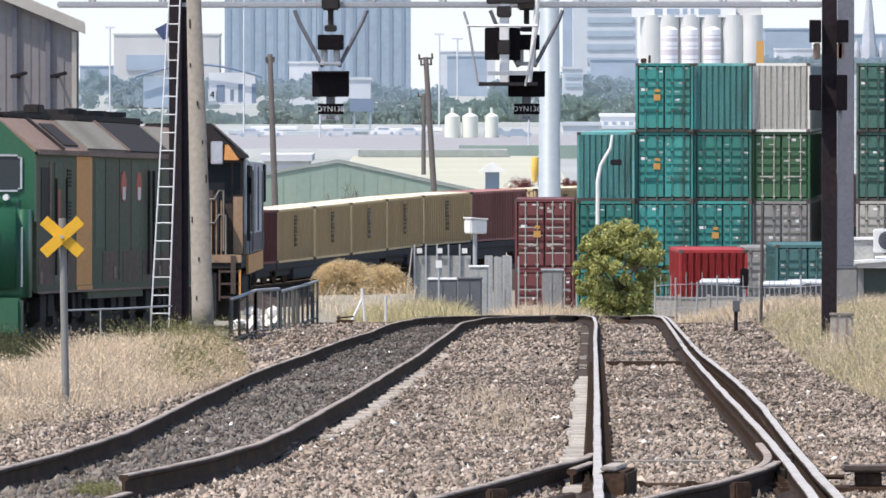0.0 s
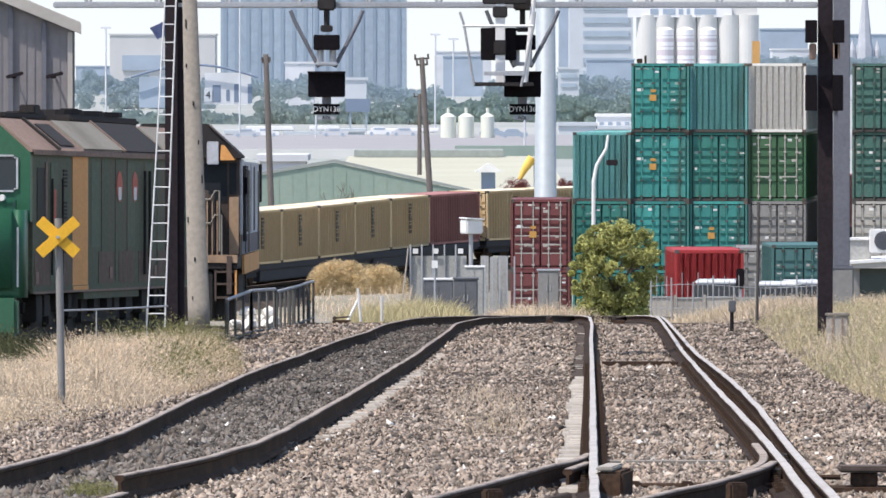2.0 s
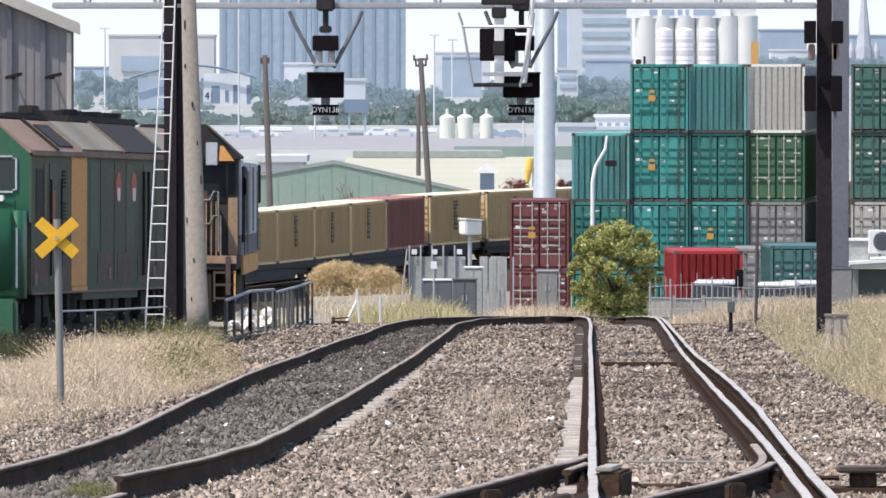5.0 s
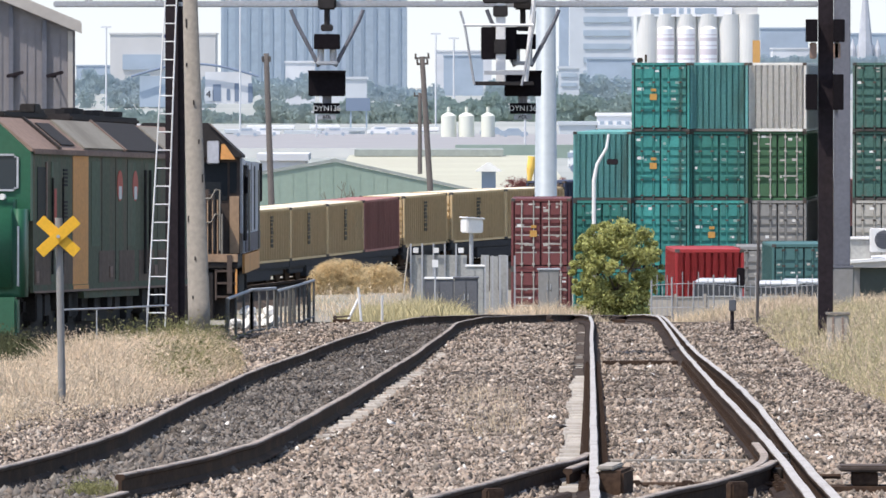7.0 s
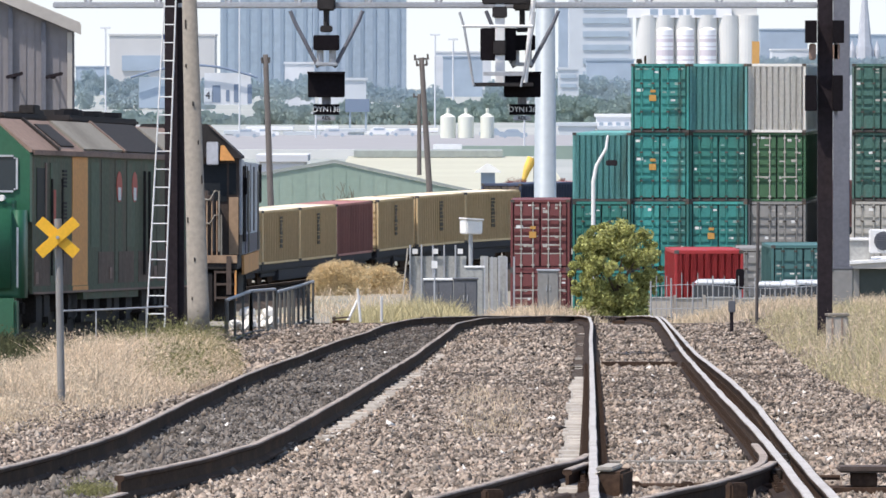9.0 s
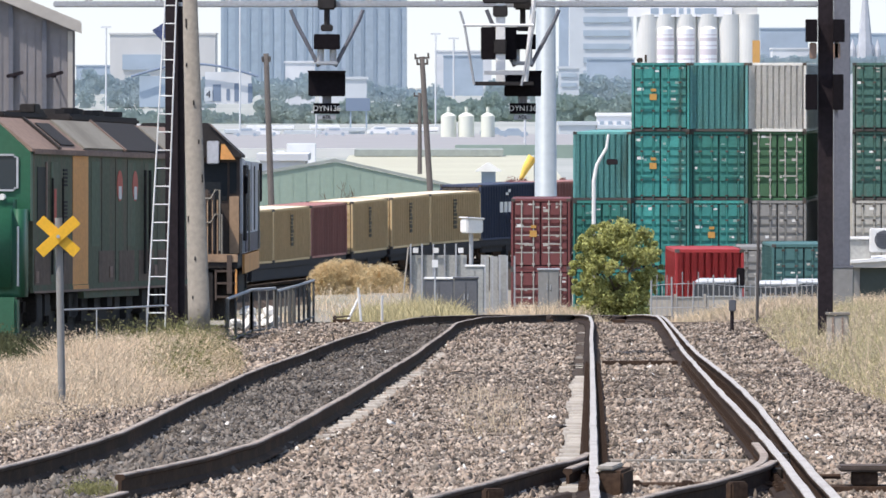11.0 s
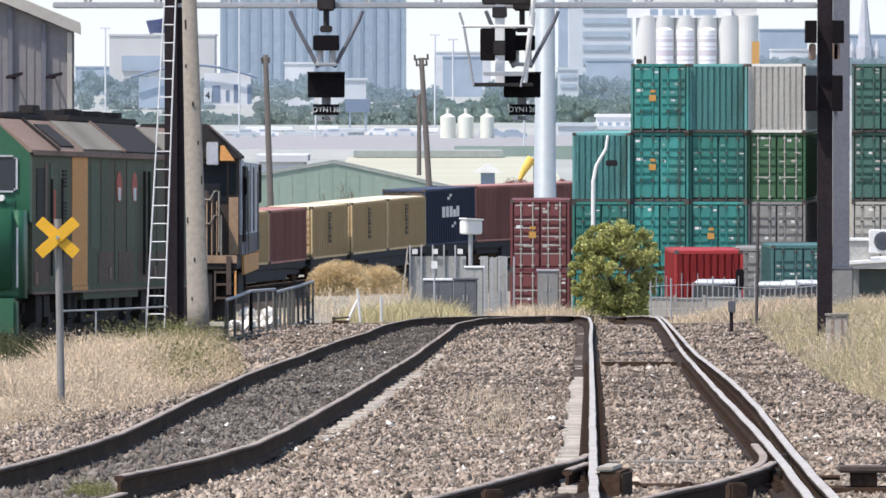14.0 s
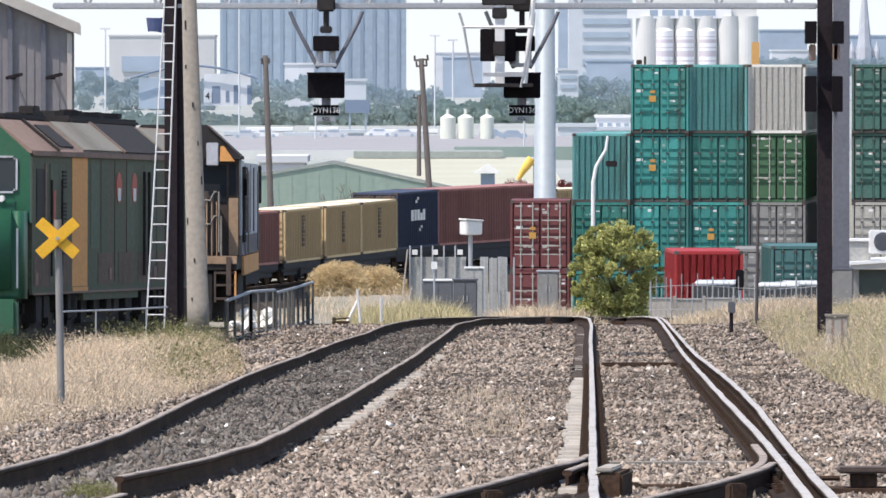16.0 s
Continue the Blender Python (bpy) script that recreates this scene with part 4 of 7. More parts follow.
                part("lettering_bar", box(x, x + rr.uniform(0.09, 0.2), -0.017, 0.0, z, z + rr.uniform(0.04, 0.12)), ("label_faded" if "teal" in color else "cdust") if i else "label_white", door)
            if pale and color == "cmaroon":
                for f, q in ((0.22, 0.9), (0.36, 0.6), (0.49, 1.0), (0.62, 0.8), (0.75, 1.0)):
                    part("dust_line", box(x0 + 0.07, x0 + 0.07 + (dw - 0.14) * q, -0.0165, -0.0125, z0 + hz * f - 0.05, z0 + hz * f - 0.005), "cdust", door)
            if sticker and k == 0:
                part("warning_sticker", box(x0 + dw * 0.6, x0 + dw * 0.86, -0.066, -0.012, z0 + 1.2, z0 + 1.46), "label_orange", door)
                part("warning_sticker", box(x0 + dw * 0.64, x0 + dw * 0.84, -0.066, -0.012, z0 + 1.56, z0 + 1.68), "label_orange", door)
                part("number_label", box(x0 + dw * 0.12, x0 + dw * 0.36, -0.018, -0.012, z0 + 1.6, z0 + 1.72), "label_white", door)
    else:
        part("front_wall", xform(corrugated(w - 0.2, height - 0.24, 0.25, 0.06, 0.01, ((0.0, 0), (0.66, 0), (0.76, 1), (0.92, 1))), pose(-h + 0.1, 0.01, 0.12)), color, t)
    if side_mark:
        bm = bmesh.new()
        rr = random.Random(5)
        z = height * 0.28
        while z < height * 0.83:
            dz = rr.uniform(0.1, 0.22)
            bx(bm, h - 0.02, h + 0.004, length * 0.5 - 0.22, length * 0.5 + 0.2 * rr.uniform(0.5, 1), z, z + dz)
            z += dz + rr.uniform(0.02, 0.05)
        part("lettering_column", bm, "stencil", t)
    return t


STACK_Y, HC = 356.0, 2.896


def stack():
    g = "containers in the stacks"
    px, pz = 2.462, 2.905
    plan = [  # column, row from the ground, colour, front, words, sticker, pale rods
        (0, 0, "cteal", "door", "teal", 0, None), (0, 1, "ctealdark", "door", "dark teal", 0, None), (0, 2, "ctealpale", "corr", "weathered teal", 0, None),
        (1, 0, "cteal", "door", "teal", 0, None), (1, 1, "cteal", "door", "teal", 0, None), (1, 2, "cteal", "door", "bright teal", 1, None), (1, 3, "cteal", "door", "teal", 1, None),
        (2, 0, "cteal", "door", "teal", 0, None), (2, 1, "cteal", "door", "bright teal", 1, None), (2, 2, "ctealdark", "door", "dark teal", 0, None), (2, 3, "ctealpale", "corr", "pale teal", 0, None),
        (3, 0, "cgrey", "door", "grey", 0, None), (3, 1, "cgrey", "door", "grey", 0, None), (3, 2, "cgreen", "door", "green", 0, "cdust"), (3, 3, "cwhite", "corr", "off-white", 0, None),
        (4.78, 0, "cdust", "door", "dusty off-white", 0, None), (4.78, 1, "cdust", "door", "dusty off-white", 0, None), (4.78, 2, "cdgreen", "door", "forest green", 0, None), (4.78, 3, "cdgreen", "door", "forest green", 0, None),
    ]
    for c, r, col, front, words, st, pale in plan:
        kind = "corrugated end wall" if front == "corr" else "locking-bar doors"
        container("container", col, 12.19, HC, f"{words} high-cube freight container with {kind}, stacked",
                  pose(6.58 + px * c, STACK_Y + 0.05 * ((r * 7 + int(c) * 3) % 3), 0.09 + pz * r, 0, 0, -5.2), front, g, sticker=bool(st), pale=pale)
    for r in (0, 1):
        container("container", "cmaroon", 6.06, HC, "weathered maroon freight container with pale locking bars, in a two-high stack",
                  pose(3.907, 347.91, 0.30 + pz * r, 0, 0, -1.5), "door", g, sticker=r == 1, pale="cdust")
    container("container", "cred", 6.06, 2.591, "bright red corrugated freight container beside parked cars", pose(9.34, 299.2, 2.47, 0, 0, 1.8), "corr", g)
    container("container", "cslate", 6.06, 2.591, "slate blue freight container behind a fence", pose(13.634, 321.72, 2.179, 0, 0, 1.5), "door", g)
    container("container", "cgrey", 6.06, 2.591, "pale grey freight container behind a fence", pose(12.735, 335.43, 1.78, 0, 0, -2), "door", g)


stack()


# ---- container train on the curve ----
TRAIN_V = 2.24


def train_curve():
    """Plan points every half metre along the curved freight line, with the length from its start."""
    pts, x, y, L = [], -9.53 - 0.277 * 130, 409.04 - 0.9609 * 130, -161.0
    while L < 150:
        sin = float(np.interp(L, [-161, -31, -20, -9, -6, -2, 4, 10, 20, 50, 150], [0.277, 0.277, 0.28, 0.29, 0.36, 0.44, 0.49, 0.54, 0.60, 0.7, 0.8]))
        z = float(np.interp(L, [-161, -31, -18, 4, 30, 150], [1.02, 1.02, 1.18, 1.52, 1.7, 1.8]))
        pts.append((L, x, y, z, 0.0))
        x, y, L = x + sin * 0.5, y + math.sqrt(1 - sin * sin) * 0.5, L + 0.5
    return np.array(pts)


CURVE = train_curve()


def on_curve(L):
    return [float(np.interp(L, CURVE[:, 0], CURVE[:, i])) for i in range(1, 5)]


def wagon(name, label, boxes, m):
    """A flat wagon, its near end at local y = 0, running along +y; the deck carries the boxes."""
    length = sum(b[1] for b in boxes) + 0.12 * (len(boxes) - 1)
    t = thing(name, label, "wagon", m, "wagons of the container train")
    for x in (-1.15, 1.03):
        part("side_sill", box(x, x + 0.12, 0, length, 0.72, 1.02, 0.02), "wagon", t)
    part("centre_sill", box(-0.3, 0.3, -0.25, length + 0.25, 0.55, 0.98, 0.03), "wagon", t)
    for y in np.arange(0.3, length, 1.45):
        part("cross_beam", box(-1.03, 1.03, y, y + 0.12, 0.78, 1.0), "wagon", t)
    # added dark block closing the bright gap, for the shadow beneath the deck
    part("shade_skirt", box(-0.95, 1.1, 2.9, length - 2.9, 0.16, 0.715, 0.03), "wagon", t)
    part("floor_plate", box(-1.02, 1.02, 0.02, length - 0.02, 0.62, 0.775), "wagon", t)
    for y in (1.6, length - 1.6):
        bm = bmesh.new()
        for x in (-0.98, 0.86):
            bx(bm, x, x + 0.12, y - 1.15, y + 1.15, 0.38, 0.62, None, 0.04)
        bx(bm, -0.9, 0.9, y - 0.18, y + 0.18, 0.4, 0.62)
        bogie = part("bogie", bm, "wagon", t)
        for dy in (-0.85, 0.85):
            bm = bmesh.new()
            for x in (-0.8, 0.67):
                rod(bm, (x, y + dy, 0.42), (x + 0.13, y + dy, 0.42), 0.42, n=18)
            rod(bm, (-0.7, y + dy, 0.42), (0.7, y + dy, 0.42), 0.08)
            part("wheelset", bm, "rust", bogie)
    bm = bmesh.new()
    bx(bm, -0.12, 0.12, -0.6, -0.25, 0.72, 0.95)
    bx(bm, -0.12, 0.12, length + 0.25, length + 0.6, 0.72, 0.95)
    part("coupler", bm, "rust", t)
    return t


def build_train():
    train = [  # boxes on each wagon, front of the train first
        [("cmaroon", 6.06, 2.59)], [("cy", 6.06, 2.59), ("cy", 6.06, 2.59), ("cy", 6.06, 2.59)],
        [("cy", 6.06, 2.59), ("cy", 6.06, 2.59), ("cbrown", 6.06, 2.59)],
        [("cy", 6.06, 2.59)], [("cy", 6.06, 2.59), ("cy", 6.06, 2.59)],
        [("cnavy", 6.06, 2.896)], [("cbrown", 12.19, 2.896)], [("cy", 6.06, 2.59), ("cbrown", 6.06, 2.59)],
    ]
    gaps = [0.05, 0.05, 0.95, 0.7, 0.1, 0.15, 0.9, 0.9]
    words = {"cy": "ochre", "cbrown": "brown", "cmaroon": "maroon", "cnavy": "navy blue"}
    starts, y = [], 0.0
    for boxes, gap in zip(train, gaps):
        starts.append(y)
        y += sum(b[1] for b in boxes) + 0.12 * (len(boxes) - 1) + gap
    brown = starts[2] + 2 * 6.18
    out = []
    for boxes, s0 in zip(train, starts):
        lab = f"dark flat wagon carrying {' and '.join(dict.fromkeys(words[b[0]] for b in boxes))} containers, rolling slowly"
        length = sum(b[1] for b in boxes) + 0.12 * (len(boxes) - 1)
        out.append((wagon("flat_wagon", lab, boxes, None), s0 - brown, length, 0.0))
        yy = s0 - brown
        for col, ln, hh in boxes:
            roof = "cysunlit" if col == "cy" else None
            # the navy box's doors are coloured dark to stand for their shade
            c = container("container", col, ln, hh, f"{words[col]} freight container riding on a flat wagon", None,
                          "corr" if col == "cbrown" else "door", "containers on the train", roof=roof, side_mark=col == "cy", end="grimeshade" if col == "cnavy" else None)
            if col == "cnavy":
                for yo, zt in ((2.05, 0.55), (2.5, 0.55), (2.95, 0.55), (3.38, 0.38), (3.78, 0.55)):
                    part("lettering_bar", box(1.2, 1.226, yo, yo + 0.33, 1.4, 1.4 + zt), "label_white", c)
                for yo, zo in ((2.7, 2.3), (2.95, 2.45), (3.2, 0.85), (3.45, 1.0)):
                    part("lettering_bar", box(1.2, 1.226, yo, yo + 0.25, zo, zo + 0.14), "label_white", c)
            out.append((c, yy, ln, 1.03))
            yy += ln + 0.12
    return out


TRAIN = build_train()


def train_bank():
    """The low embankment that carries the curved line, and its two rails."""
    bm = bmesh.new()
    prev = None
    rows = [r for r in CURVE[::4] if -75 < r[0] < 75]
    lines = ([], [])
    for i, (L, x, y, z, _) in enumerate(rows):
        j0, j1 = rows[max(i - 1, 0)], rows[min(i + 1, len(rows) - 1)]
        d = Vector((j1[1] - j0[1], j1[2] - j0[2], 0)).normalized()
        r = Vector((d.y, -d.x, 0))
        o = Vector((x, y, 0))
        ring = [bm.verts.new(o + r * a + Vector((0, 0, b))) for a, b in ((-4.5, -0.5), (-1.9, z - 0.19), (1.9, z - 0.19), (4.5, -0.5))]
        for k, a in ((0, -0.78), (1, 0.78)):
            lines[k].append(o + r * a + Vector((0, 0, z - 0.08)))
        if prev:
            for j in range(3):
                bm.faces.new((prev[j], ring[j], ring[j + 1], prev[j + 1]))
        prev = ring
    bmesh.ops.recalc_face_normals(bm, faces=bm.faces)
    ob = part("railway_embankment", bm, "ballast")
    tagged(ob, "low ballast embankment under the freight line", "embankment", kind="structure")
    for line in lines:
        part("rail", tube(line, 0.075, 6), "rust", ob)


train_bank()


# ---- locomotives ----
def bogie_frame(t, y, wheels=3):
    bm = bmesh.new()
    half = 0.95 * (wheels - 1) + 0.6
    for x in (-1.18, 1.0):
        bx(bm, x, x + 0.18, y - half, y + half, 0.55, 0.85, None, 0.05)
        for i in range(wheels):
            yy = y + (i - (wheels - 1) / 2) * 1.9
            bx(bm, x - 0.06, x + 0.24, yy - 0.22, yy + 0.22, 0.32, 0.75, None, 0.04)
    b = part("bogie", bm, "locoblack", t)
    for i in range(wheels):
        yy = y + (i - (wheels - 1) / 2) * 1.9
        bm = bmesh.new()
        for x in (-0.85, 0.71):
            rod(bm, (x, yy, 0.5), (x + 0.14, yy, 0.5), 0.5, n=24)
        rod(bm, (-0.8, yy, 0.5), (0.8, yy, 0.5), 0.1)
        part("wheelset", bm, "rust", b)


def loco_near():
    m = pose(-9.13725, 155.83, 6.375, -1.0, 0, -8.0)
    t = thing("diesel_locomotive", "faded green diesel locomotive with an orange band, standing still", "locomotive", m)
    L, h = 18.4, 1.475
    low, eave, top = 1.06, 3.56, 4.22
    # car body: side walls and sloped roof
    part("body", prism([(-h, low), (h, low), (h, eave), (h - 0.02, eave + 0.02), (-h + 0.02, eave + 0.02), (-h, eave)], 0.35, L - 0.1), "locogreen", t)
    part("roof", prism([(-h - 0.02, eave + 0.024), (h + 0.02, eave + 0.024), (h + 0.02, eave + 0.075), (0.78, top), (-0.78, top), (-h - 0.02, eave + 0.075)], 0.2, L), "locoroof", t)
    part("gutter", box(h + 0.022, h + 0.05, 0.3, L - 0.2, eave - 0.02, eave + 0.06), "locoroof", t)
    # sill with its dropped middle
    part("sill", prism([(h - 0.05, low - 0.09), (h + 0.015, low - 0.09), (h + 0.015, low + 0.02), (h - 0.05, low + 0.02)], 0.3, L - 0.2), "locogreen", t)
    # added black box that fills the shade between the wheels
    part("shade_core", box(-1.15, 1.12, 0.4, L - 0.4, 0.10, 1.0, 0.04), "locoblack", t)
    part("rust_line", box(h + 0.016, h + 0.03, 0.4, L - 0.3, low - 0.1, low - 0.06), "locoroof", t)
    part("skirt", prism([(h - 0.2, 0.82), (h - 0.01, 0.82), (h - 0.01, low - 0.05), (h - 0.2, low - 0.05)], 5.6, 11.6), "locogreen", t)
    bm = bmesh.new()
    bx(bm, -1.3, 1.25, 6.4, 11.2, 0.25, 0.95, None, 0.12)
    part("fuel_tank", bm, "locoblack", t)
    part("orange_band", box(h + 0.002, h + 0.01, 4.35, 5.95, low + 0.03, eave - 0.03), "locoyellow", t)
    part("orange_band_low", box(h + 0.017, h + 0.022, 4.35, 5.95, low - 0.08, low + 0.02), "locoyellow", t)
    # roof fittings on the slope
    a = math.atan2(top - eave - 0.075, h - 0.78)
    nx, nz = math.sin(a), math.cos(a)

    def on_slope(name, y0, y1, f0, f1, material, thick=0.03, label=""):
        p0 = Vector((h + 0.02, 0, eave + 0.075))
        p1 = Vector((0.78, 0, top))
        n = Vector((nx, 0, nz))
        bm = bmesh.new()
        q = []
        for k in (0.002, thick):
            for y, f in ((y0, f0), (y1, f0), (y1, f1), (y0, f1)):
                v = p0.lerp(p1, f) + n * k
                q.append(bm.verts.new((v.x, y, v.z)))
        for f in ((0, 1, 2, 3), (7, 6, 5, 4), (0, 4, 5, 1), (1, 5, 6, 2), (2, 6, 7, 3), (3, 7, 4, 0)):
            bm.faces.new([q[i] for i in f])
        bmesh.ops.recalc_face_normals(bm, faces=bm.faces)
        return part(name, bm, material, t, label)

    on_slope("roof_grille", 3.5, 4.9, 0.14, 0.84, "locogrille", 0.03, "dark roof grille")
    on_slope("roof_hatch", 5.5, 9.7, 0.04, 0.96, "hatch", 0.045, "pale grey roof hatch")
    on_slope("roof_screen", 9.9, 14.6, 0.03, 0.99, "locogrille", 0.035, "black radiator screen")
    on_slope("roof_hatch", 14.8, 16.9, 0.04, 0.9, "hatch", 0.045, "pale grey roof hatch")
    on_slope("roof_rib", 2.8, 2.98, 0.0, 1.0, "locoblack", 0.05)
    on_slope("roof_rib", 9.68, 9.85, 0.0, 1.0, "locoroof", 0.07)
    bm = bmesh.new()
    bx(bm, -0.7, 0.7, 1.6, 6.0, top + 0.004, top + 0.12, None, 0.04)
    bx(bm, -0.6, 0.6, 9.0, 16.5, top + 0.004, top + 0.16, None, 0.05)
    part("roof_duct", bm, "locogrille", t, "soot-black duct along the roof")
    for y in (10.4, 12.6, 14.8):
        bm = bmesh.new()
        rod(bm, (0, y, top + 0.17), (0, y, top + 0.27), 0.55, n=18)
        part("roof_fan", bm, "locogrille", t)
    for i in range(9):
        x = random.Random(i).uniform(-0.5, 0.4)
        part("roof_box", box(x, x + 0.3, 1.0 + i * 1.9, 1.6 + i * 1.9, top + 0.13, top + 0.2 + 0.05 * (i % 3), 0.02), "locoblack", t)
    # side details
    for y in (9.35, 11.05):
        bm = bmesh.new()
        rod(bm, (h + 0.002, y, 2.98), (h + 0.014, y, 2.98), 0.30, n=20)
        part("emblem", bm, "emblemred", t, "red and white oval emblem")
        part("emblem_arrow", prism([(h + 0.016, 2.72), (h + 0.02, 2.72), (h + 0.02, 2.97), (h + 0.016, 2.97)], y - 0.15, y + 0.15), "label_white", t)
    for y0, y1, z0, z1 in ((0.75, 1.55, 2.3, 3.3),):
        w = part("cab_window", box(h + 0.003, h + 0.012, y0, y1, z0, z1, 0.003), "darkpane", t)
        part("window_frame", box(h + 0.003, h + 0.03, y1, y1 + 0.12, z0 - 0.1, z1 + 0.1), "locoroof", w)
    part("cab_door", box(h + 0.002, h + 0.016, 2.1, 2.85, low + 0.1, 3.4), "locopanel", t)
    for y in (1.95, 3.0):
        bm = bmesh.new()
        rod(bm, (h + 0.07, y, 1.3), (h + 0.07, y, 3.1), 0.022)
        part("handrail", bm, "locoblack", t)
    part("door_panel", box(h + 0.018, h + 0.024, 2.38, 2.6, 2.25, 2.9), "emblemred", t, "faded red and white door panel")
    for z in (1.7, 2.35, 2.95):
        bm = bmesh.new()
        for k in range(5):
            bx(bm, h + 0.002, h + 0.02, 3.35, 3.75, z + 0.07 * k, z + 0.07 * k + 0.045)
        part("louvre", bm, "locoblack", t)
    for y in (7.4, 8.9, 10.2, 13.6, 15.2, 16.4):
        part("panel_joint", box(h + 0.001, h + 0.009, y, y + 0.03, low + 0.1, eave - 0.05), "locodark", t)
    for y in (11.9, 12.45):
        bm = bmesh.new()
        rod(bm, (h + 0.06, y, 1.25), (h + 0.06, y, 3.3), 0.03)
        part("handrail", bm, "locoblack", t)
    for y, z in ((0.55, 1.15), (2.7, 1.15), (8.2, 1.2), (13.2, 1.2)):
        part("step_light", box(h + 0.018, h + 0.03, y, y + 0.3, z, z + 0.22), "locoroof", t)
    for i in range(8):
        y = 0.5 + i * 2.2
        if 4.0 < y + 1.0 < 6.3:
            continue
        part("access_panel", box(h + 0.002, h + 0.009, y, y + 1.7, low + 0.05, low + 0.66, 0.002), "locogrime", t, "grime-browned lower panel")
    for i in (0, 2, 3, 5):
        y = 6.3 + i * 1.95
        part("body_door", box(h + 0.002, h + 0.007, y, y + 0.9, low + 0.75, eave - 0.12, 0.002), "locopanel", t)
    # cab front
    nose = prism([(-h + 0.03, 0.9), (h - 0.03, 0.9), (h - 0.03, 2.7), (-h + 0.03, 2.7)], -0.75, 0.08)
    bmesh.ops.bevel(nose, geom=[e for e in nose.edges if (e.verts[0].co.y < -0.7 and e.verts[1].co.y < -0.7) or abs(e.verts[0].co.z - 2.7) + abs(e.verts[1].co.z - 2.7) < 0.01], offset=0.18, segments=4, affect="EDGES")
    part("nose", nose, "locofront", t, "bright green rounded cab nose", smooth=True)
    part("cab_front", prism([(-h, 2.3), (h, 2.3), (h, eave), (0.8, top - 0.05), (-0.8, top - 0.05), (-h, eave)], 0.1, 0.34), "locofront", t)
    for x in (-1.25, 0.2):
        w = part("windscreen", box(x, x + 1.02, 0.085, 0.098, 2.88, 3.5, 0.004), "glassdark", t)
        bm = bmesh.new()
        for a0, b0, c0, d0 in ((x - 0.035, x, 2.9, 3.48), (x + 1.02, x + 1.055, 2.9, 3.48), (x + 0.05, x + 0.97, 2.845, 2.88), (x + 0.05, x + 0.97, 3.5, 3.535)):
            bx(bm, a0, b0, 0.06, 0.098, c0, d0)
        for cx, cz in ((x, 2.88), (x + 0.97, 2.88), (x, 3.46), (x + 0.97, 3.46)):
            bx(bm, cx, cx + 0.05, 0.062, 0.084, cz, cz + 0.04, None, 0.012)
        part("window_frame", bm, "locogrey", w)
    bm = bmesh.new()
    for x in (0.9, 1.08):
        rod(bm, (x, -0.62, 2.74), (x, -0.5, 2.74), 0.06)
    part("marker_light", bm, "label_white", t)
    bm = bmesh.new()
    rod(bm, (1.38, -0.6, 1.1), (1.38, -0.6, 2.2), 0.02)
    rod(bm, (0.95, -0.8, 1.0), (0.95, -0.8, 2.2), 0.02)
    part("front_handrail", bm, "label_white", t)
    part("pilot", box(-1.4, 1.4, -0.8, -0.5, 0.2, 0.9, 0.05), "locofront", t)
    bogie_frame(t, 3.4)
    bogie_frame(t, 15.0)
    rr = random.Random(3)
    for i in range(16):
        y = rr.uniform(1, 17)
        part("underframe_box", box(0.95, 1.38, y, y + rr.uniform(0.2, 0.7), 0.35 + rr.uniform(0, 0.3), 0.94, 0.02), "locoblack", t)
    return t


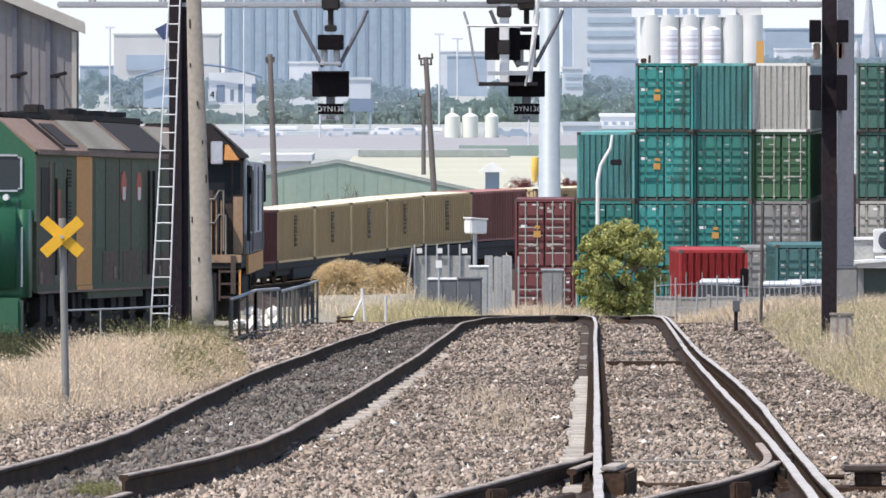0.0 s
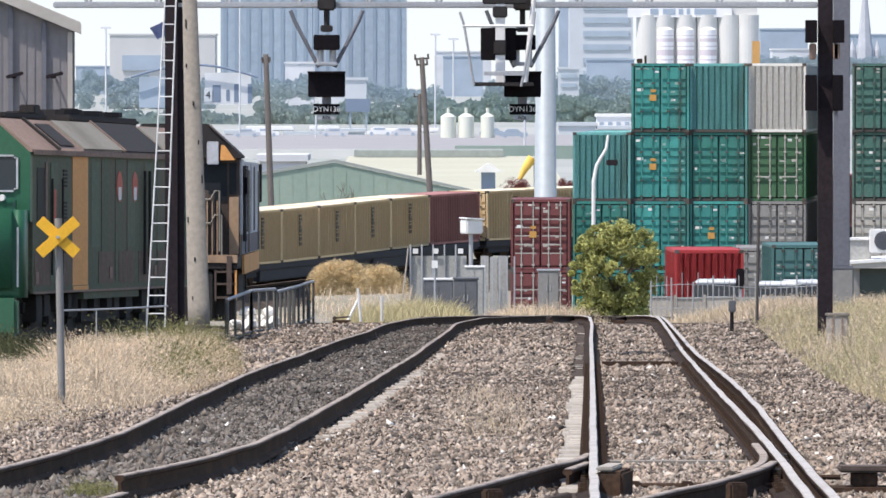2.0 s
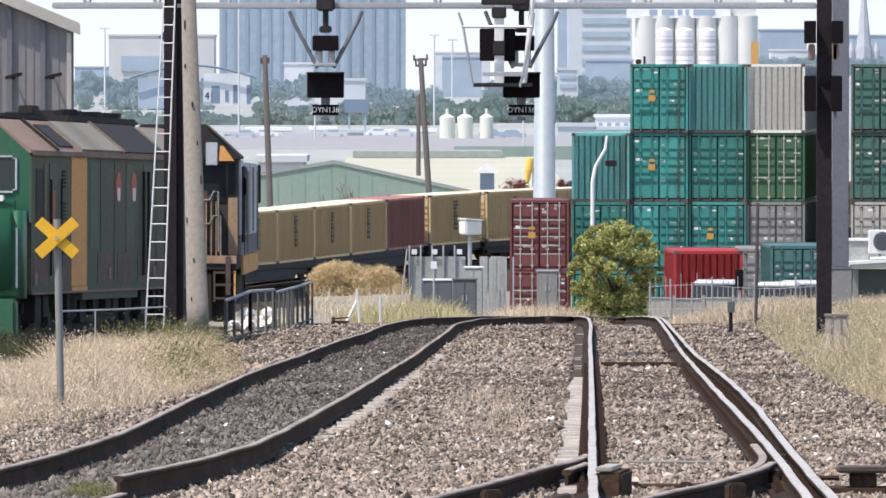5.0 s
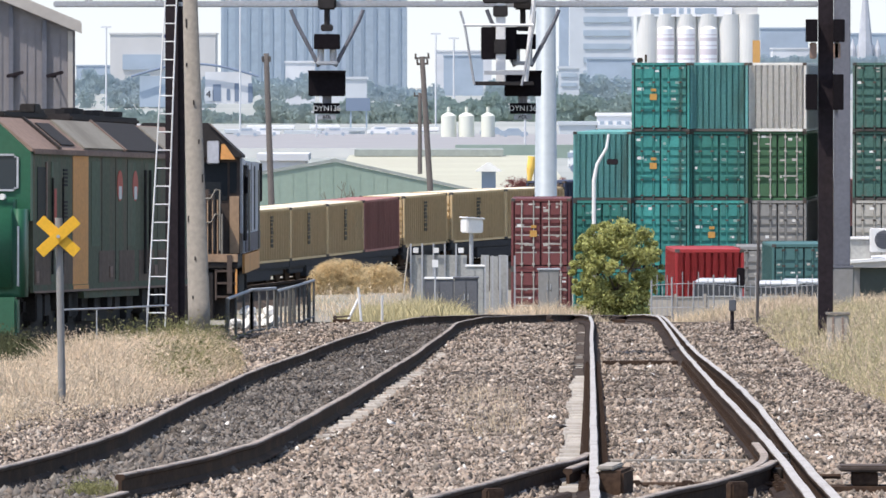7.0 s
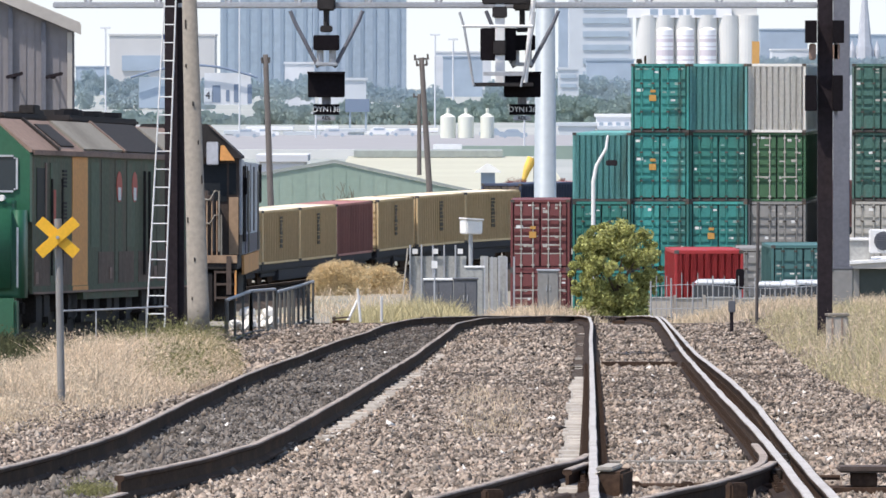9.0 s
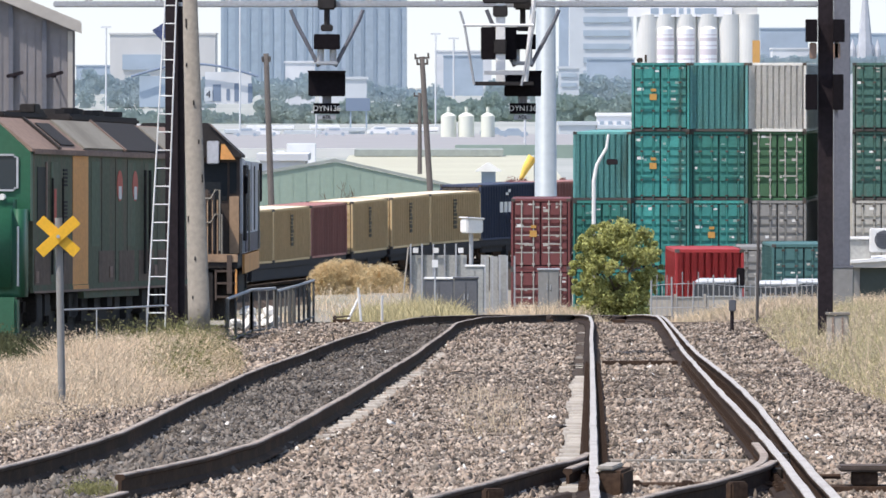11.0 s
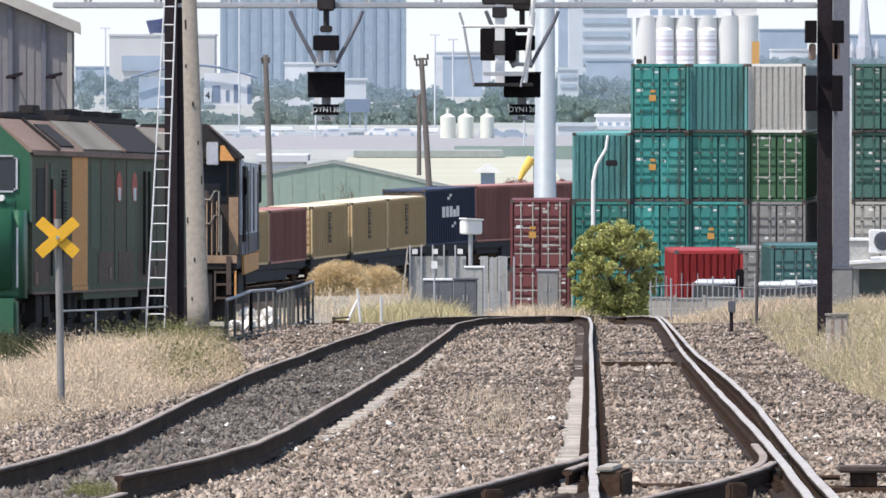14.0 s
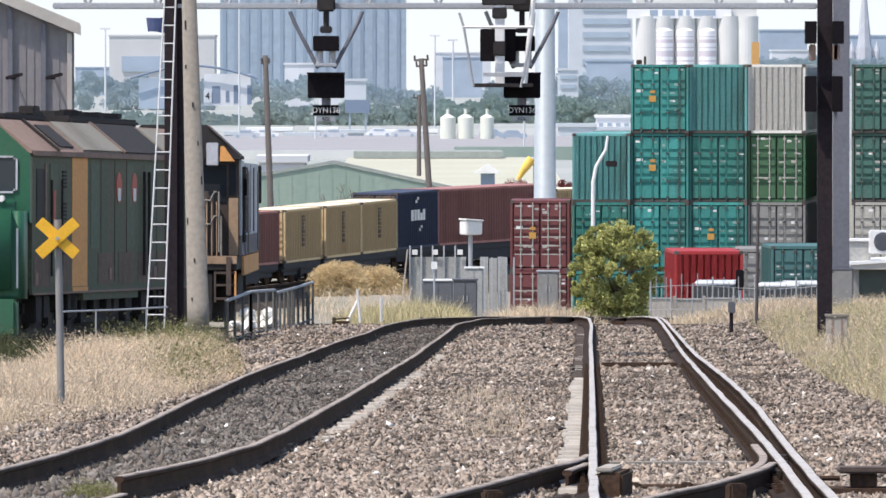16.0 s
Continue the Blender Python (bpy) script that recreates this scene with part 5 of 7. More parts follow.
def loco_far():
    m = pose(-6.062, 187.0, 6.05, -0.8, 0, -0.1)
    t = thing("hood_locomotive", "grey and yellow hood diesel locomotive coupled behind another one", "locomotive", m)
    h = 1.45
    # walkway frame
    part("underframe", box(-h, h, 0.0, 18.5, 1.0, 1.3, 0.02), "locoblack", t)
    part("walkway_edge", box(-h - 0.01, h + 0.01, -0.03, 0.06, 1.14, 1.32, 0.01), "locotan", t)
    part("nose", box(-0.9, 0.9, 0.25, 2.1, 1.3, 2.75, 0.1), "locodark", t, "short dark brown nose")
    cab = prism([(-h, 1.3), (h, 1.3), (h, 3.45), (0.7, 4.15), (-0.7, 4.15), (-h, 3.45)], 2.1, 4.4)
    part("cab", cab, "locodark", t)
    part("cab_roof", prism([(-h - 0.05, 3.47), (h + 0.05, 3.47), (h + 0.05, 3.53), (0.72, 4.24), (-0.72, 4.24), (-h - 0.05, 3.53)], 1.9, 4.7), "locogrille", t)
    part("roof_stripe", prism([(h - 0.3, 3.86), (h - 0.24, 3.80), (0.82, 4.20), (0.74, 4.25)], 1.84, 1.895), "locoroof", t, "pale striped roof edge")
    for x in (-1.25, -0.4, 0.45):
        part("windscreen", box(x, x + 0.72, 2.08, 2.098, 2.5, 3.35, 0.004), "darkpane", t)
    part("cab_pillar", box(1.22, 1.43, 2.05, 2.09, 1.32, 2.6), "locotan", t, "faded tan corner post")
    part("corner_window", box(1.22, 1.38, 2.075, 2.096, 2.66, 3.36, 0.004), "darkpane", t)
    part("ladder_side", box(1.22, 1.33, -0.06, -0.035, 0.45, 1.3), "locodark", t)
    # pale plate added in place of a window's reflection
    part("reflection_panel", box(0.72, 1.0, 1.84, 1.88, 3.32, 3.84, 0.02), "locogrey", t, "pale panel standing for a window reflection")
    part("headboard", prism([(1.02, 3.42), (1.36, 3.42), (1.12, 3.76), (1.04, 3.76)], 1.85, 1.89), "locoyellow", t)
    part("cab_side", box(h + 0.002, h + 0.05, 2.15, 4.4, 1.76, 3.44), "locogrey", t)
    for y in (2.6, 3.6):
        part("side_rail", tube([(h + 0.09, y, 1.6), (h + 0.09, y, 3.3)], 0.03), "locoblack", t)
    part("hood", prism([(-1.1, 1.3), (1.1, 1.3), (1.1, 3.6), (0.6, 4.1), (-0.6, 4.1), (-1.1, 3.6)], 4.4, 18.0), "locogrey", t)
    part("side_body", box(1.12, h + 0.06, 4.42, 18.2, 1.3, 3.4, 0.02), "locogrey", t)
    for y in (6.2, 12.4):
        part("door_gap", box(h + 0.062, h + 0.074, y, y + 0.8, 1.8, 3.3), "locoblack", t)
    for y in (5.0, 9.6):
        part("door_joint", box(h + 0.062, h + 0.07, y, y + 0.22, 1.78, 3.36), "locodark", t)
    for y in (4.6, 13.6):
        bm = bmesh.new()
        rod(bm, (h + 0.15, y, 1.35), (h + 0.15, y, 3.2), 0.022, n=6)
        part("grab_rail", bm, "hatch", t)
    part("end_rail", box(h + 0.062, h + 0.13, 17.4, 18.0, 2.45, 3.38, 0.02), "locoblack", t)
    part("lower_panel", box(h + 0.062, h + 0.08, 4.5, 18.0, 1.32, 1.75), "navy", t)
    part("step_panel", box(h + 0.004, h + 0.06, 4.0, 18.0, 0.85, 1.28), "locoyellow", t)
    for x in np.arange(-1.3, 1.02, 0.11):
        bm = bmesh.new()
        rod(bm, (x, 0.02, 1.32), (x, 0.02, 2.52), 0.014, n=6)
        part("railing_bar", bm, "locotan", t)
    for pts in (((-1.38, 0.0, 2.55), (0.86, 0.0, 2.55), (0.96, 0.0, 2.74), (1.06, 0.0, 2.74), (1.06, 0.0, 1.4)), ((-1.38, 0.0, 2.02), (0.86, 0.0, 2.02), (0.96, 0.0, 2.2), (1.11, 0.0, 2.2), (1.11, 0.0, 1.3))):
        part("front_handrail", tube(pts, 0.02), "hatch", t, "pale safety railing")
    for z in (0.35, 0.65, 0.92):
        part("step", box(0.98, 1.42, -0.02, 0.25, z, z + 0.05), "locodark", t)
    for x in (0.95, 1.4):
        part("step_side", box(x, x + 0.04, -0.02, 0.25, 0.3, 0.98), "locoyellow" if x > 1.2 else "locodark", t)
    part("pilot", box(-1.35, 0.93, 0.02, 0.3, -0.15, 0.92, 0.03), "locoblack", t)
    part("end_plate", box(0.93, 1.4, 0.27, 0.33, -0.15, 0.96), "locoblack", t)
    bm = bmesh.new()
    bx(bm, h + 0.09, h + 0.16, 2.5, 2.65, 2.65, 3.05, None, 0.02)
    part("mirror", bm, "black", t)
    bogie_frame(t, 3.6)
    bogie_frame(t, 14.6)
    part("fuel_tank", box(-1.3, 1.3, 6.4, 11.6, 0.25, 0.98, 0.1), "locoblack", t)
    # added black filler box, shade under this locomotive too
    part("shade_core", box(-1.1, 1.1, 0.4, 18.0, 0.1, 0.99, 0.04), "locoblack", t)
    return t


loco_near()
loco_far()


# ---- signal gantry, masts, poles ----
def letters(text, size, material, parent, m):
    cu = bpy.data.curves.new("lettering", "FONT")
    cu.body, cu.size, cu.align_x, cu.align_y = text, size, "CENTER", "CENTER"
    cu.extrude = 0.004
    ob = bpy.data.objects.new("lettering_tmp", cu)
    scene.collection.objects.link(ob)
    me = bpy.data.meshes.new_from_object(ob.evaluated_get(bpy.context.evaluated_depsgraph_get()))
    bpy.data.objects.remove(ob)
    me.materials.clear()
    me.materials.append(M[material])
    o = new("lettering", me)
    o.parent = parent
    o.matrix_local = m
    return o


GY = 149.6


def gantry():
    t = thing("signal_gantry", "dark steel signal gantry with a light lattice beam over the tracks", "gantry", pose(0, GY, 0))
    gz = head(GY) - 0.2
    bz = 12.62
    for x0, x1 in ((-4.96, -4.73), (6.59, 6.85)):
        part("mast", box(x0, x1, -0.14, 0.14, gz - 0.5, bz + 1.6, 0.01), "maststeel", t)
    part("mast_flange", box(-4.73 + 0.003, -4.62, -0.05, 0.12, gz - 0.5, bz + 1.6), "maststeel", t)
    part("beam", box(-6.94, 6.59, -0.06, 0.06, bz - 0.055, bz + 0.055, 0.02), "galv", t)
    part("upper_beam", box(-6.94, 6.59, -0.06, 0.06, bz + 1.2, bz + 1.31, 0.02), "galv", t)
    x = -6.94
    i = 0
    while x < 6.4:
        bm = bmesh.new()
        rod(bm, (x, 0, bz + (0 if i % 2 else 1.25)), (x + 0.62, 0, bz + (1.25 if i % 2 else 0)), 0.03)
        part("lattice_brace", bm, "galv", t)
        x, i = x + 0.62, i + 1
    return t


def hanging_signal(x, label, plate_text):
    t = thing("hanging_signal", label, "signal", pose(x, GY - 0.25, 0), "signals under the gantry")
    z = lambda py: 11.5 - (py - 120) / 100
    bm = bmesh.new()
    rod(bm, (0, 0, z(-10)), (0, 0, z(52)), 0.05)
    bx(bm, -0.16, 0.16, -0.12, 0.32, z(18), z(-12), None, 0.03)
    bx(bm, -0.11, 0.11, -0.1, 0.1, z(56), z(44), None, 0.02)
    part("drop_tube", bm, "locogrille", t)
    for s in (-1, 1):
        bm = tube([(s * 0.64, 0.1, z(18)), (s * 0.56, 0.1, z(38)), (s * 0.14, 0.05, z(118))], 0.035)
        part("v_brace", bm, "greysteel", t)
    part("upper_signal_head", box(-0.23, 0.23, -0.15, 0.2, z(88), z(61), 0.012), "black", t, "matt black signal head")
    bm = bmesh.new()
    for x0 in (-0.17, 0.05):
        rod(bm, (x0 + 0.06, 0, z(112)), (x0 + 0.06, 0, z(88)), 0.06)
    bx(bm, -0.2, 0.2, -0.12, 0.12, z(116), z(109), None, 0.02)
    part("bracket", bm, "galv", t)
    head_ob = part("lower_signal_head", box(-0.325, 0.325, -0.18, 0.22, z(171), z(126), 0.014), "black", t, "matt black signal head")
    bm = bmesh.new()
    bx(bm, -0.335, 0.335, -0.3, -0.18, z(126) - 0.03, z(126) + 0.006)
    part("hood", bm, "black", head_ob)
    bm = bmesh.new()
    rod(bm, (0, 0, z(184)), (0, 0, z(170)), 0.08)
    part("stem", bm, "greysteel", t)
    plate = part("number_plate_board", box(-0.23, 0.23, -0.1, -0.06, z(202), z(183), 0.006), "black", t)
    letters(plate_text, 0.135, "label_white", plate, pose(0, -0.108, z(192.5), 90, 0, 0))
    small = part("lower_tag", box(-0.16, 0.16, -0.09, -0.07, z(212), z(203), 0.004), "galv", t)
    letters("ADL", 0.085, "black", small, pose(0, -0.098, z(207.5), 90, 0, 0))
    return t


gantry()
hanging_signal(-2.1, "twin black signal heads hung from the gantry on a braced tube", "DYN138")
hanging_signal(1.36, "twin black signal heads hung beside a service platform", "DYN136")


def platform():
    t = thing("service_platform", "pale grey tubular service cage hung from the gantry", "platform", pose(0.95, GY - 0.7, 0))
    z = lambda py: 11.5 - (py - 120) / 101
    part("hanger", box(-0.07, 0.1, -0.08, 0.08, z(150), z(-20), 0.015), "white", t)
    bm = bmesh.new()
    rod(bm, (0.45, 0, z(150)), (0.62, 0, z(-20)), 0.045)
    part("hanger_tube", bm, "white", t)
    part("foot_grating", box(-0.45, 0.6, -0.3, 0.3, z(152), z(145), 0.01), "locogrille", t)
    part("foot_rail", box(-0.28, 0.45, -0.33, -0.29, z(133), z(126)), "galv", t)
    part("guard_rail", tube([(-0.65, -0.3, z(45)), (0.6, -0.3, z(45))], 0.025), "white", t)
    part("guard_post", tube([(-0.7, -0.3, z(20)), (-0.62, -0.3, z(45)), (-0.45, -0.3, z(150))], 0.022), "galv", t)
    part("guard_post", tube([(0.62, -0.3, z(20)), (0.6, -0.3, z(45)), (0.38, -0.3, z(152))], 0.022), "galv", t)
    part("signal_back", box(-0.33, 0.3, 0.1, 0.4, z(106), z(48), 0.015), "black", t, "matt black signal head")
    bm = bmesh.new()
    bx(bm, -0.1, 0.12, -0.12, 0.12, z(96), z(70), None, 0.02)
    bx(bm, -0.12, 0.14, -0.12, 0.12, z(30), z(10), None, 0.02)
    bx(bm, -0.3, 0.5, -0.1, 0.2, z(6), z(-10), None, 0.02)
    part("clamp", bm, "locogrille", t)


platform()


def mast_signals():
    t = thing("mast_signal", "black twin signal heads bolted to the dark gantry mast", "signal", pose(6.7, GY - 0.3, 0))
    z = lambda py: 11.5 - (py - 120) / 100
    part("backing_tube", box(0.17, 0.23, 0.0, 0.1, z(300), z(0)), "greysteel", t)
    for x0, x1, a, b in ((-0.34, -0.14, 75, 35), (0.14, 0.34, 75, 35), (-0.34, -0.14, 195, 132), (0.14, 0.32, 195, 132)):
        part("signal_head", box(x0, x1, -0.1, 0.25, z(a), z(b), 0.008), "black", t)
    for x0 in (-0.27, 0.15):
        part("bracket", box(x0, x0 + 0.12, 0, 0.2, z(105), z(76), 0.02), "locoroof", t)


mast_signals()


def mast_ladder():
    t = thing("mast_ladder", "white steel ladder leaning beside the dark mast", "ladder")
    top, bot = Vector((-4.901, 148.71, 13.09)), Vector((-5.249, 148.71, 6.947))
    top2, bot2 = Vector((-4.712, 148.71, 13.09)), Vector((-4.93, 148.71, 6.947))
    for v in (top, bot, top2, bot2):
        v.y -= 0.35
    for a, b in ((bot, top), (bot2, top2)):
        bm = bmesh.new()
        rod(bm, a, b, 0.014)
        part("stile", bm, "white", t)
    n = 19
    for i in range(n):
        f = 0.04 + 0.93 * i / (n - 1)
        bm = bmesh.new()
        rod(bm, bot.lerp(top, f), bot2.lerp(top2, f), 0.012, n=6)
        part("rung", bm, "white", t)


mast_ladder()


def round_pole(name, label, px, y, z0, z1, r0, r1, material, lean=0.0):
    t = thing(name, label, "pole", pose(px, y, z0, 0, lean, 0))
    bm = bmesh.new()
    n = 12
    for i in range(n):
        f0, f1 = i / n, (i + 1) / n
        rod(bm, (0, 0, (z1 - z0) * f0), (0, 0, (z1 - z0) * f1), r0 + (r1 - r0) * f0, r0 + (r1 - r0) * f1, 20)
    bmesh.ops.remove_doubles(bm, verts=bm.verts, dist=0.001)
    part("shaft", bm, material, t, smooth=True)
    return t


p = round_pole("timber_pole", "thick weathered grey timber pole beside the tracks", -4.192, 143.85, 6.962, 13.6, 0.19, 0.115, "polewood", -1.6)
bm = bmesh.new()
rr = random.Random(4)
for i in range(9):
    zz = 0.6 + i * 0.66
    a = rr.uniform(-2.6, -0.5)
    r = 0.19 - 0.0105 * zz
    bx(bm, math.cos(a) * r - 0.012, math.cos(a) * r + 0.012, math.sin(a) * r - 0.012, math.sin(a) * r + 0.012, zz, zz + rr.uniform(0.05, 0.16))
part("pole_scar", bm, "locogrille", p)


def power_pole(px_x, y, z0, z1, r, lean, label, arms):
    t = round_pole("power_pole", label, px_x, y, z0, z1, r, r * 0.75, "darkwood", lean)
    for zz, w in arms:
        part("crossarm", box(-w / 2, w / 2, -0.12, 0.0, z1 - z0 - zz, z1 - z0 - zz + 0.12), "darkwood", t)
        for x in (-w * 0.42, w * 0.42):
            bm = bmesh.new()
            rod(bm, (x, -0.06, z1 - z0 - zz + 0.12), (x, -0.06, z1 - z0 - zz + 0.34), 0.06)
            part("insulator", bm, "darkwood", t)
    return t


power_pole(-9.839, 482.58, 0.3, 12.306, 0.2, -2.0, "dark timber power pole with small bracket at its head", [(0.5, 0.5)])
power_pole(-0.68, 498.67, 0.3, 12.167, 0.2, -3.5, "leaning dark timber power pole with clustered insulators", [(0.15, 0.9), (0.5, 0.7)])
power_pole(-2.091, 680.0, 0.2, 9.455, 0.2, 0.0, "distant dark timber power pole with short arms", [(0.3, 1.0), (2.5, 1.9)])
t = round_pole("steel_mast", "huge pale blue tapered steel mast in the container yard", 4.658, 393.68, 0.2, 18.0, 0.56, 0.42, "bluepole", 0.0)
for zz in (4.4, 9.2, 13.4):
    bm = bmesh.new()
    rod(bm, (0, 0, zz), (0, 0, zz + 0.05), 0.555 - 0.0078 * zz, n=24)
    part("joint_ring", bm, "bluepole", t)

t = thing("steel_column", "grey rectangular steel column on a concrete footing", "column", pose(9.0, 191.79, 0))
part("shaft", box(-0.2, 0.17, -0.15, 0.15, 7.013, 14.5, 0.015), "greysteel", t)
part("plinth", box(-0.24, 0.24, -0.25, 0.25, 6.949, 7.013, 0.01), "greysteel", t)
part("footing", box(-0.21, 0.24, -0.24, 0.3, head(192) - 0.4, 6.949, 0.02), "cgrey", t)
part("conduit", tube([(-0.26, -0.1, 7.397), (-0.26, -0.1, 14)], 0.035), "locogrey", t)


# ---- crossbuck sign ----
def cross_sign():
    x, y = (-4.358, 96.0)
    t = thing("cross_sign", "yellow diagonal cross sign on a grey steel post", "sign", pose(x, y, ground_z(x, y)))
    bm = bmesh.new()
    rod(bm, (0, 0, -0.1), (-0.04, 0, 2.12), 0.043, n=14)
    part("post", bm, "cgrey", t)
    for a in (42, -42):
        part("cross_arm", xform(box(-0.285, 0.285, -0.012, 0.012, -0.065, 0.065, 0.004), pose(-0.04, -0.06 if a > 0 else -0.087, 1.91, 0, a, 0)), "yellow", t)
    bm = bmesh.new()
    rod(bm, (-0.04, -0.12, 1.91), (-0.04, 0.02, 1.91), 0.02)
    part("bolt", bm, "galv", t)


cross_sign()


# ---- fences, huts and yard clutter ----
def pedestrian_fence():
    t = thing("pedestrian_fence", "grey steel hand-railed fence with upright bars beside the track", "fence")
    runs = [[(-4.398, 170.0, 6.841), (-4.047, 176.0, 6.865), (-3.683, 182.44, 6.732)], [(-3.659, 182.44, 6.671), (-3.405, 189.37, 6.589), (-3.079, 196.84, 6.539)]]
    for run in runs:
        pts = [Vector(p) for p in run]
        part("top_rail", tube(pts, 0.035), "fencepost", t)
        part("low_rail", tube([p - Vector((0, 0, 0.85)) for p in pts], 0.025), "fencedark", t)
        for a, b in zip(pts, pts[1:]):
            n = max(2, int((b - a).length / 1.7))
            for i in range(n + 1):
                p = a.lerp(b, i / n)
                bm = bmesh.new()
                rod(bm, p, (p.x, p.y, head(p.y) - 0.6), 0.028 if i % 3 else 0.045, n=6)
                part("upright", bm, "fencedark", t)


pedestrian_fence()
t = thing("rubble_heap", "heap of white rubble and bags beside the track", "rubble", pose(-4.225, 187.0, head(187.0) - 0.3))
rr = random.Random(11)
for i in range(16):
    bm = bmesh.new()
    bmesh.ops.create_icosphere(bm, subdivisions=1, radius=rr.uniform(0.1, 0.22))
    for v in bm.verts:
        v.co *= rr.uniform(0.7, 1.2)
        v.co.z *= 0.7
    part("lump", xform(bm, pose(rr.uniform(-0.45, 0.45), rr.uniform(-0.3, 0.3), 0.08 + 0.035 * (16 - i) * rr.random())), "cwhite", t)
t = thing("pipe_rail", "thin grey pipe rail on short posts in dry grass", "railing")
part("rail_pipe", tube([(-6.259, 138.52, 7.528), (-5.458, 139.81, 7.519), (-4.642, 141.13, 7.528)], 0.016), "galv", t)
for p in ((-5.776, 139.81, 7.5), (-4.991, 141.13, 7.509)):
    part("short_post", tube([p, (p[0], p[1], p[2] - 0.9)], 0.011), "galv", t)


def big_shed():
    """Grey corrugated shed behind the locomotives; its corner faces the tracks."""
    y0 = 213.71
    xr, zt = -9.371, 12.614
    t = thing("corrugated_shed", "tall grey corrugated metal shed with pale roof trim", "shed", pose(xr, y0, 0, 0, 0, 4))
    part("front_wall", prism([(-24, 4.0), (0, 4.0), (0, zt - 0.05), (-24, zt + 9.95)], 0, 0.12), "shedwall", t)
    part("side_wall", xform(corrugated(30, zt - 4.0, 0.2, 0.012, 0.02), pose(0.004, 0.13, 4.0, 0, 0, 90)), "shedwall", t)
    part("roof", prism([(-24, zt + 10.0), (0.14, zt - 0.05), (0.14, zt + 0.05), (-24, zt + 10.1)], -0.22, 30), "shedtrim", t)
    part("barge_board", prism([(-24, zt + 9.75), (0.16, zt - 0.26), (0.16, zt - 0.0), (-24, zt + 10.02)], -0.3, -0.225), "shedtrim", t, "pale barge board")
    for i in range(28):
        x = -0.2 - i * 0.21
        part("wall_rib", box(x, x + 0.03, -0.018, -0.002, 4.0, zt - 0.2 - x * 0.416), "shedwall", t)
    for x in (-0.12, -0.78, -1.62, -3.2):
        part("pilaster", box(x - 0.06, x + 0.06, -0.1, -0.02, 4.0, zt - 0.25 - x * 0.416), "shedtrim" if x > -0.3 else "greysteel", t)
    for px in (-0.5, -1.5):
        l = part("wall_lamp", tube([(px, -0.02, 11.271), (px - 0.1, -0.45, 11.271)], 0.03), "maststeel", t)
        part("lamp_head", xform(box(-0.2, 0.25, -0.12, 0.12, -0.04, 0.05, 0.02), pose(px - 0.05, -0.5, 11.286 + 0.03, 0, -14, 0)), "maststeel", l)


big_shed()


def hut():
    y0 = 213.71
    t = thing("trackside_hut", "low dark green hut with white roof edge and air conditioner", "hut", pose(10.229, y0, 0))
    gz = head(y0) - 0.6
    part("wall", box(0.14, 4.0, 0.0, 3.0, gz, 6.443, 0.01), "greenwall", t)
    part("roof", prism([(0.0, 6.443 + 0.003), (4.2, 6.443 + 0.003), (4.2, 6.814), (0.0, 6.557)], -0.2, 3.2), "shedtrim", t)
    part("fascia", prism([(0.0, 6.557), (4.2, 6.814), (4.2, 6.871), (0.0, 6.629)], -0.24, 3.2), "white", t)
    part("corner_board", box(0.1, 0.24, -0.03, -0.003, gz, 6.443), "cgrey", t)
    part("roof_box", box(0.02, 0.55, 0.4, 1.2, 6.629 - 0.02, 7.143, 0.02), "fencepanel", t)
    part("roof_box_lid", box(0.0, 0.6, 0.35, 1.25, 7.143 + 0.002, 7.2), "white", t)
    ac = part("air_conditioner", box(0.5, 1.3, -0.05, 0.35, 6.829, 7.429, 0.025), "white", t, "white air conditioner unit")
    bm = bmesh.new()
    rod(bm, (0.85, -0.07, 7.143), (0.85, -0.052, 7.143), 0.24, n=20)
    part("fan_grille", bm, "cabinet", ac)
    for i in range(7):
        part("vent_slat", box(0.66, 1.04, -0.085, -0.075, 7.143 - 0.17 + 0.055 * i, 7.143 - 0.155 + 0.055 * i), "greysteel", ac)


hut()

# concrete stub and stakes on the bank
x, y = (6.536, 140.9)
t = thing("concrete_stub", "weathered pale concrete marker stub in tall grass", "marker", pose(x, y, ground_z(x, y)))
bm = box(-0.18, 0.18, -0.12, 0.12, -0.2, 0.62, 0.02)
part("block", bm, "concrete", t)
part("cap_board", box(-0.2, 0.2, -0.14, 0.14, 0.623, 0.67, 0.01), "polewood", t)
for px, x0 in (("a", -0.1), ("b", 0.06)):
    part("rust_strap", box(x0, x0 + 0.03, -0.135, -0.122, 0.0, 0.6), "locoroof", t)
t = thing("marker_stake", "tall thin rusty steel stake beside the track", "post", pose(6.72, 182.44, head(182.44) - 0.3))
part("stake", tube([(0, 0, 0), (0.04, 0, 2.85)], 0.035), "darkwood", t)
t = thing("dwarf_post", "short post with a small black equipment box", "post", pose(6.036, 178.1, head(178.1) - 0.25))
part("post", tube([(0, 0, 0), (0, 0, 0.6)], 0.04), "maststeel", t)
part("equipment_box", box(-0.07, 0.08, -0.08, 0.08, 0.48, 0.72, 0.015), "cabinet", t)
t = thing("dwarf_signal", "small black signal head on a thin post behind the fence", "signal", pose(9.491, 272.0, head(272.0) - 0.2))
part("post", tube([(0, 0, 0), (0, 0, 1.2)], 0.05), "galv", t)
part("head", box(-0.13, 0.13, -0.1, 0.12, 1.1, 1.75, 0.03), "black", t)


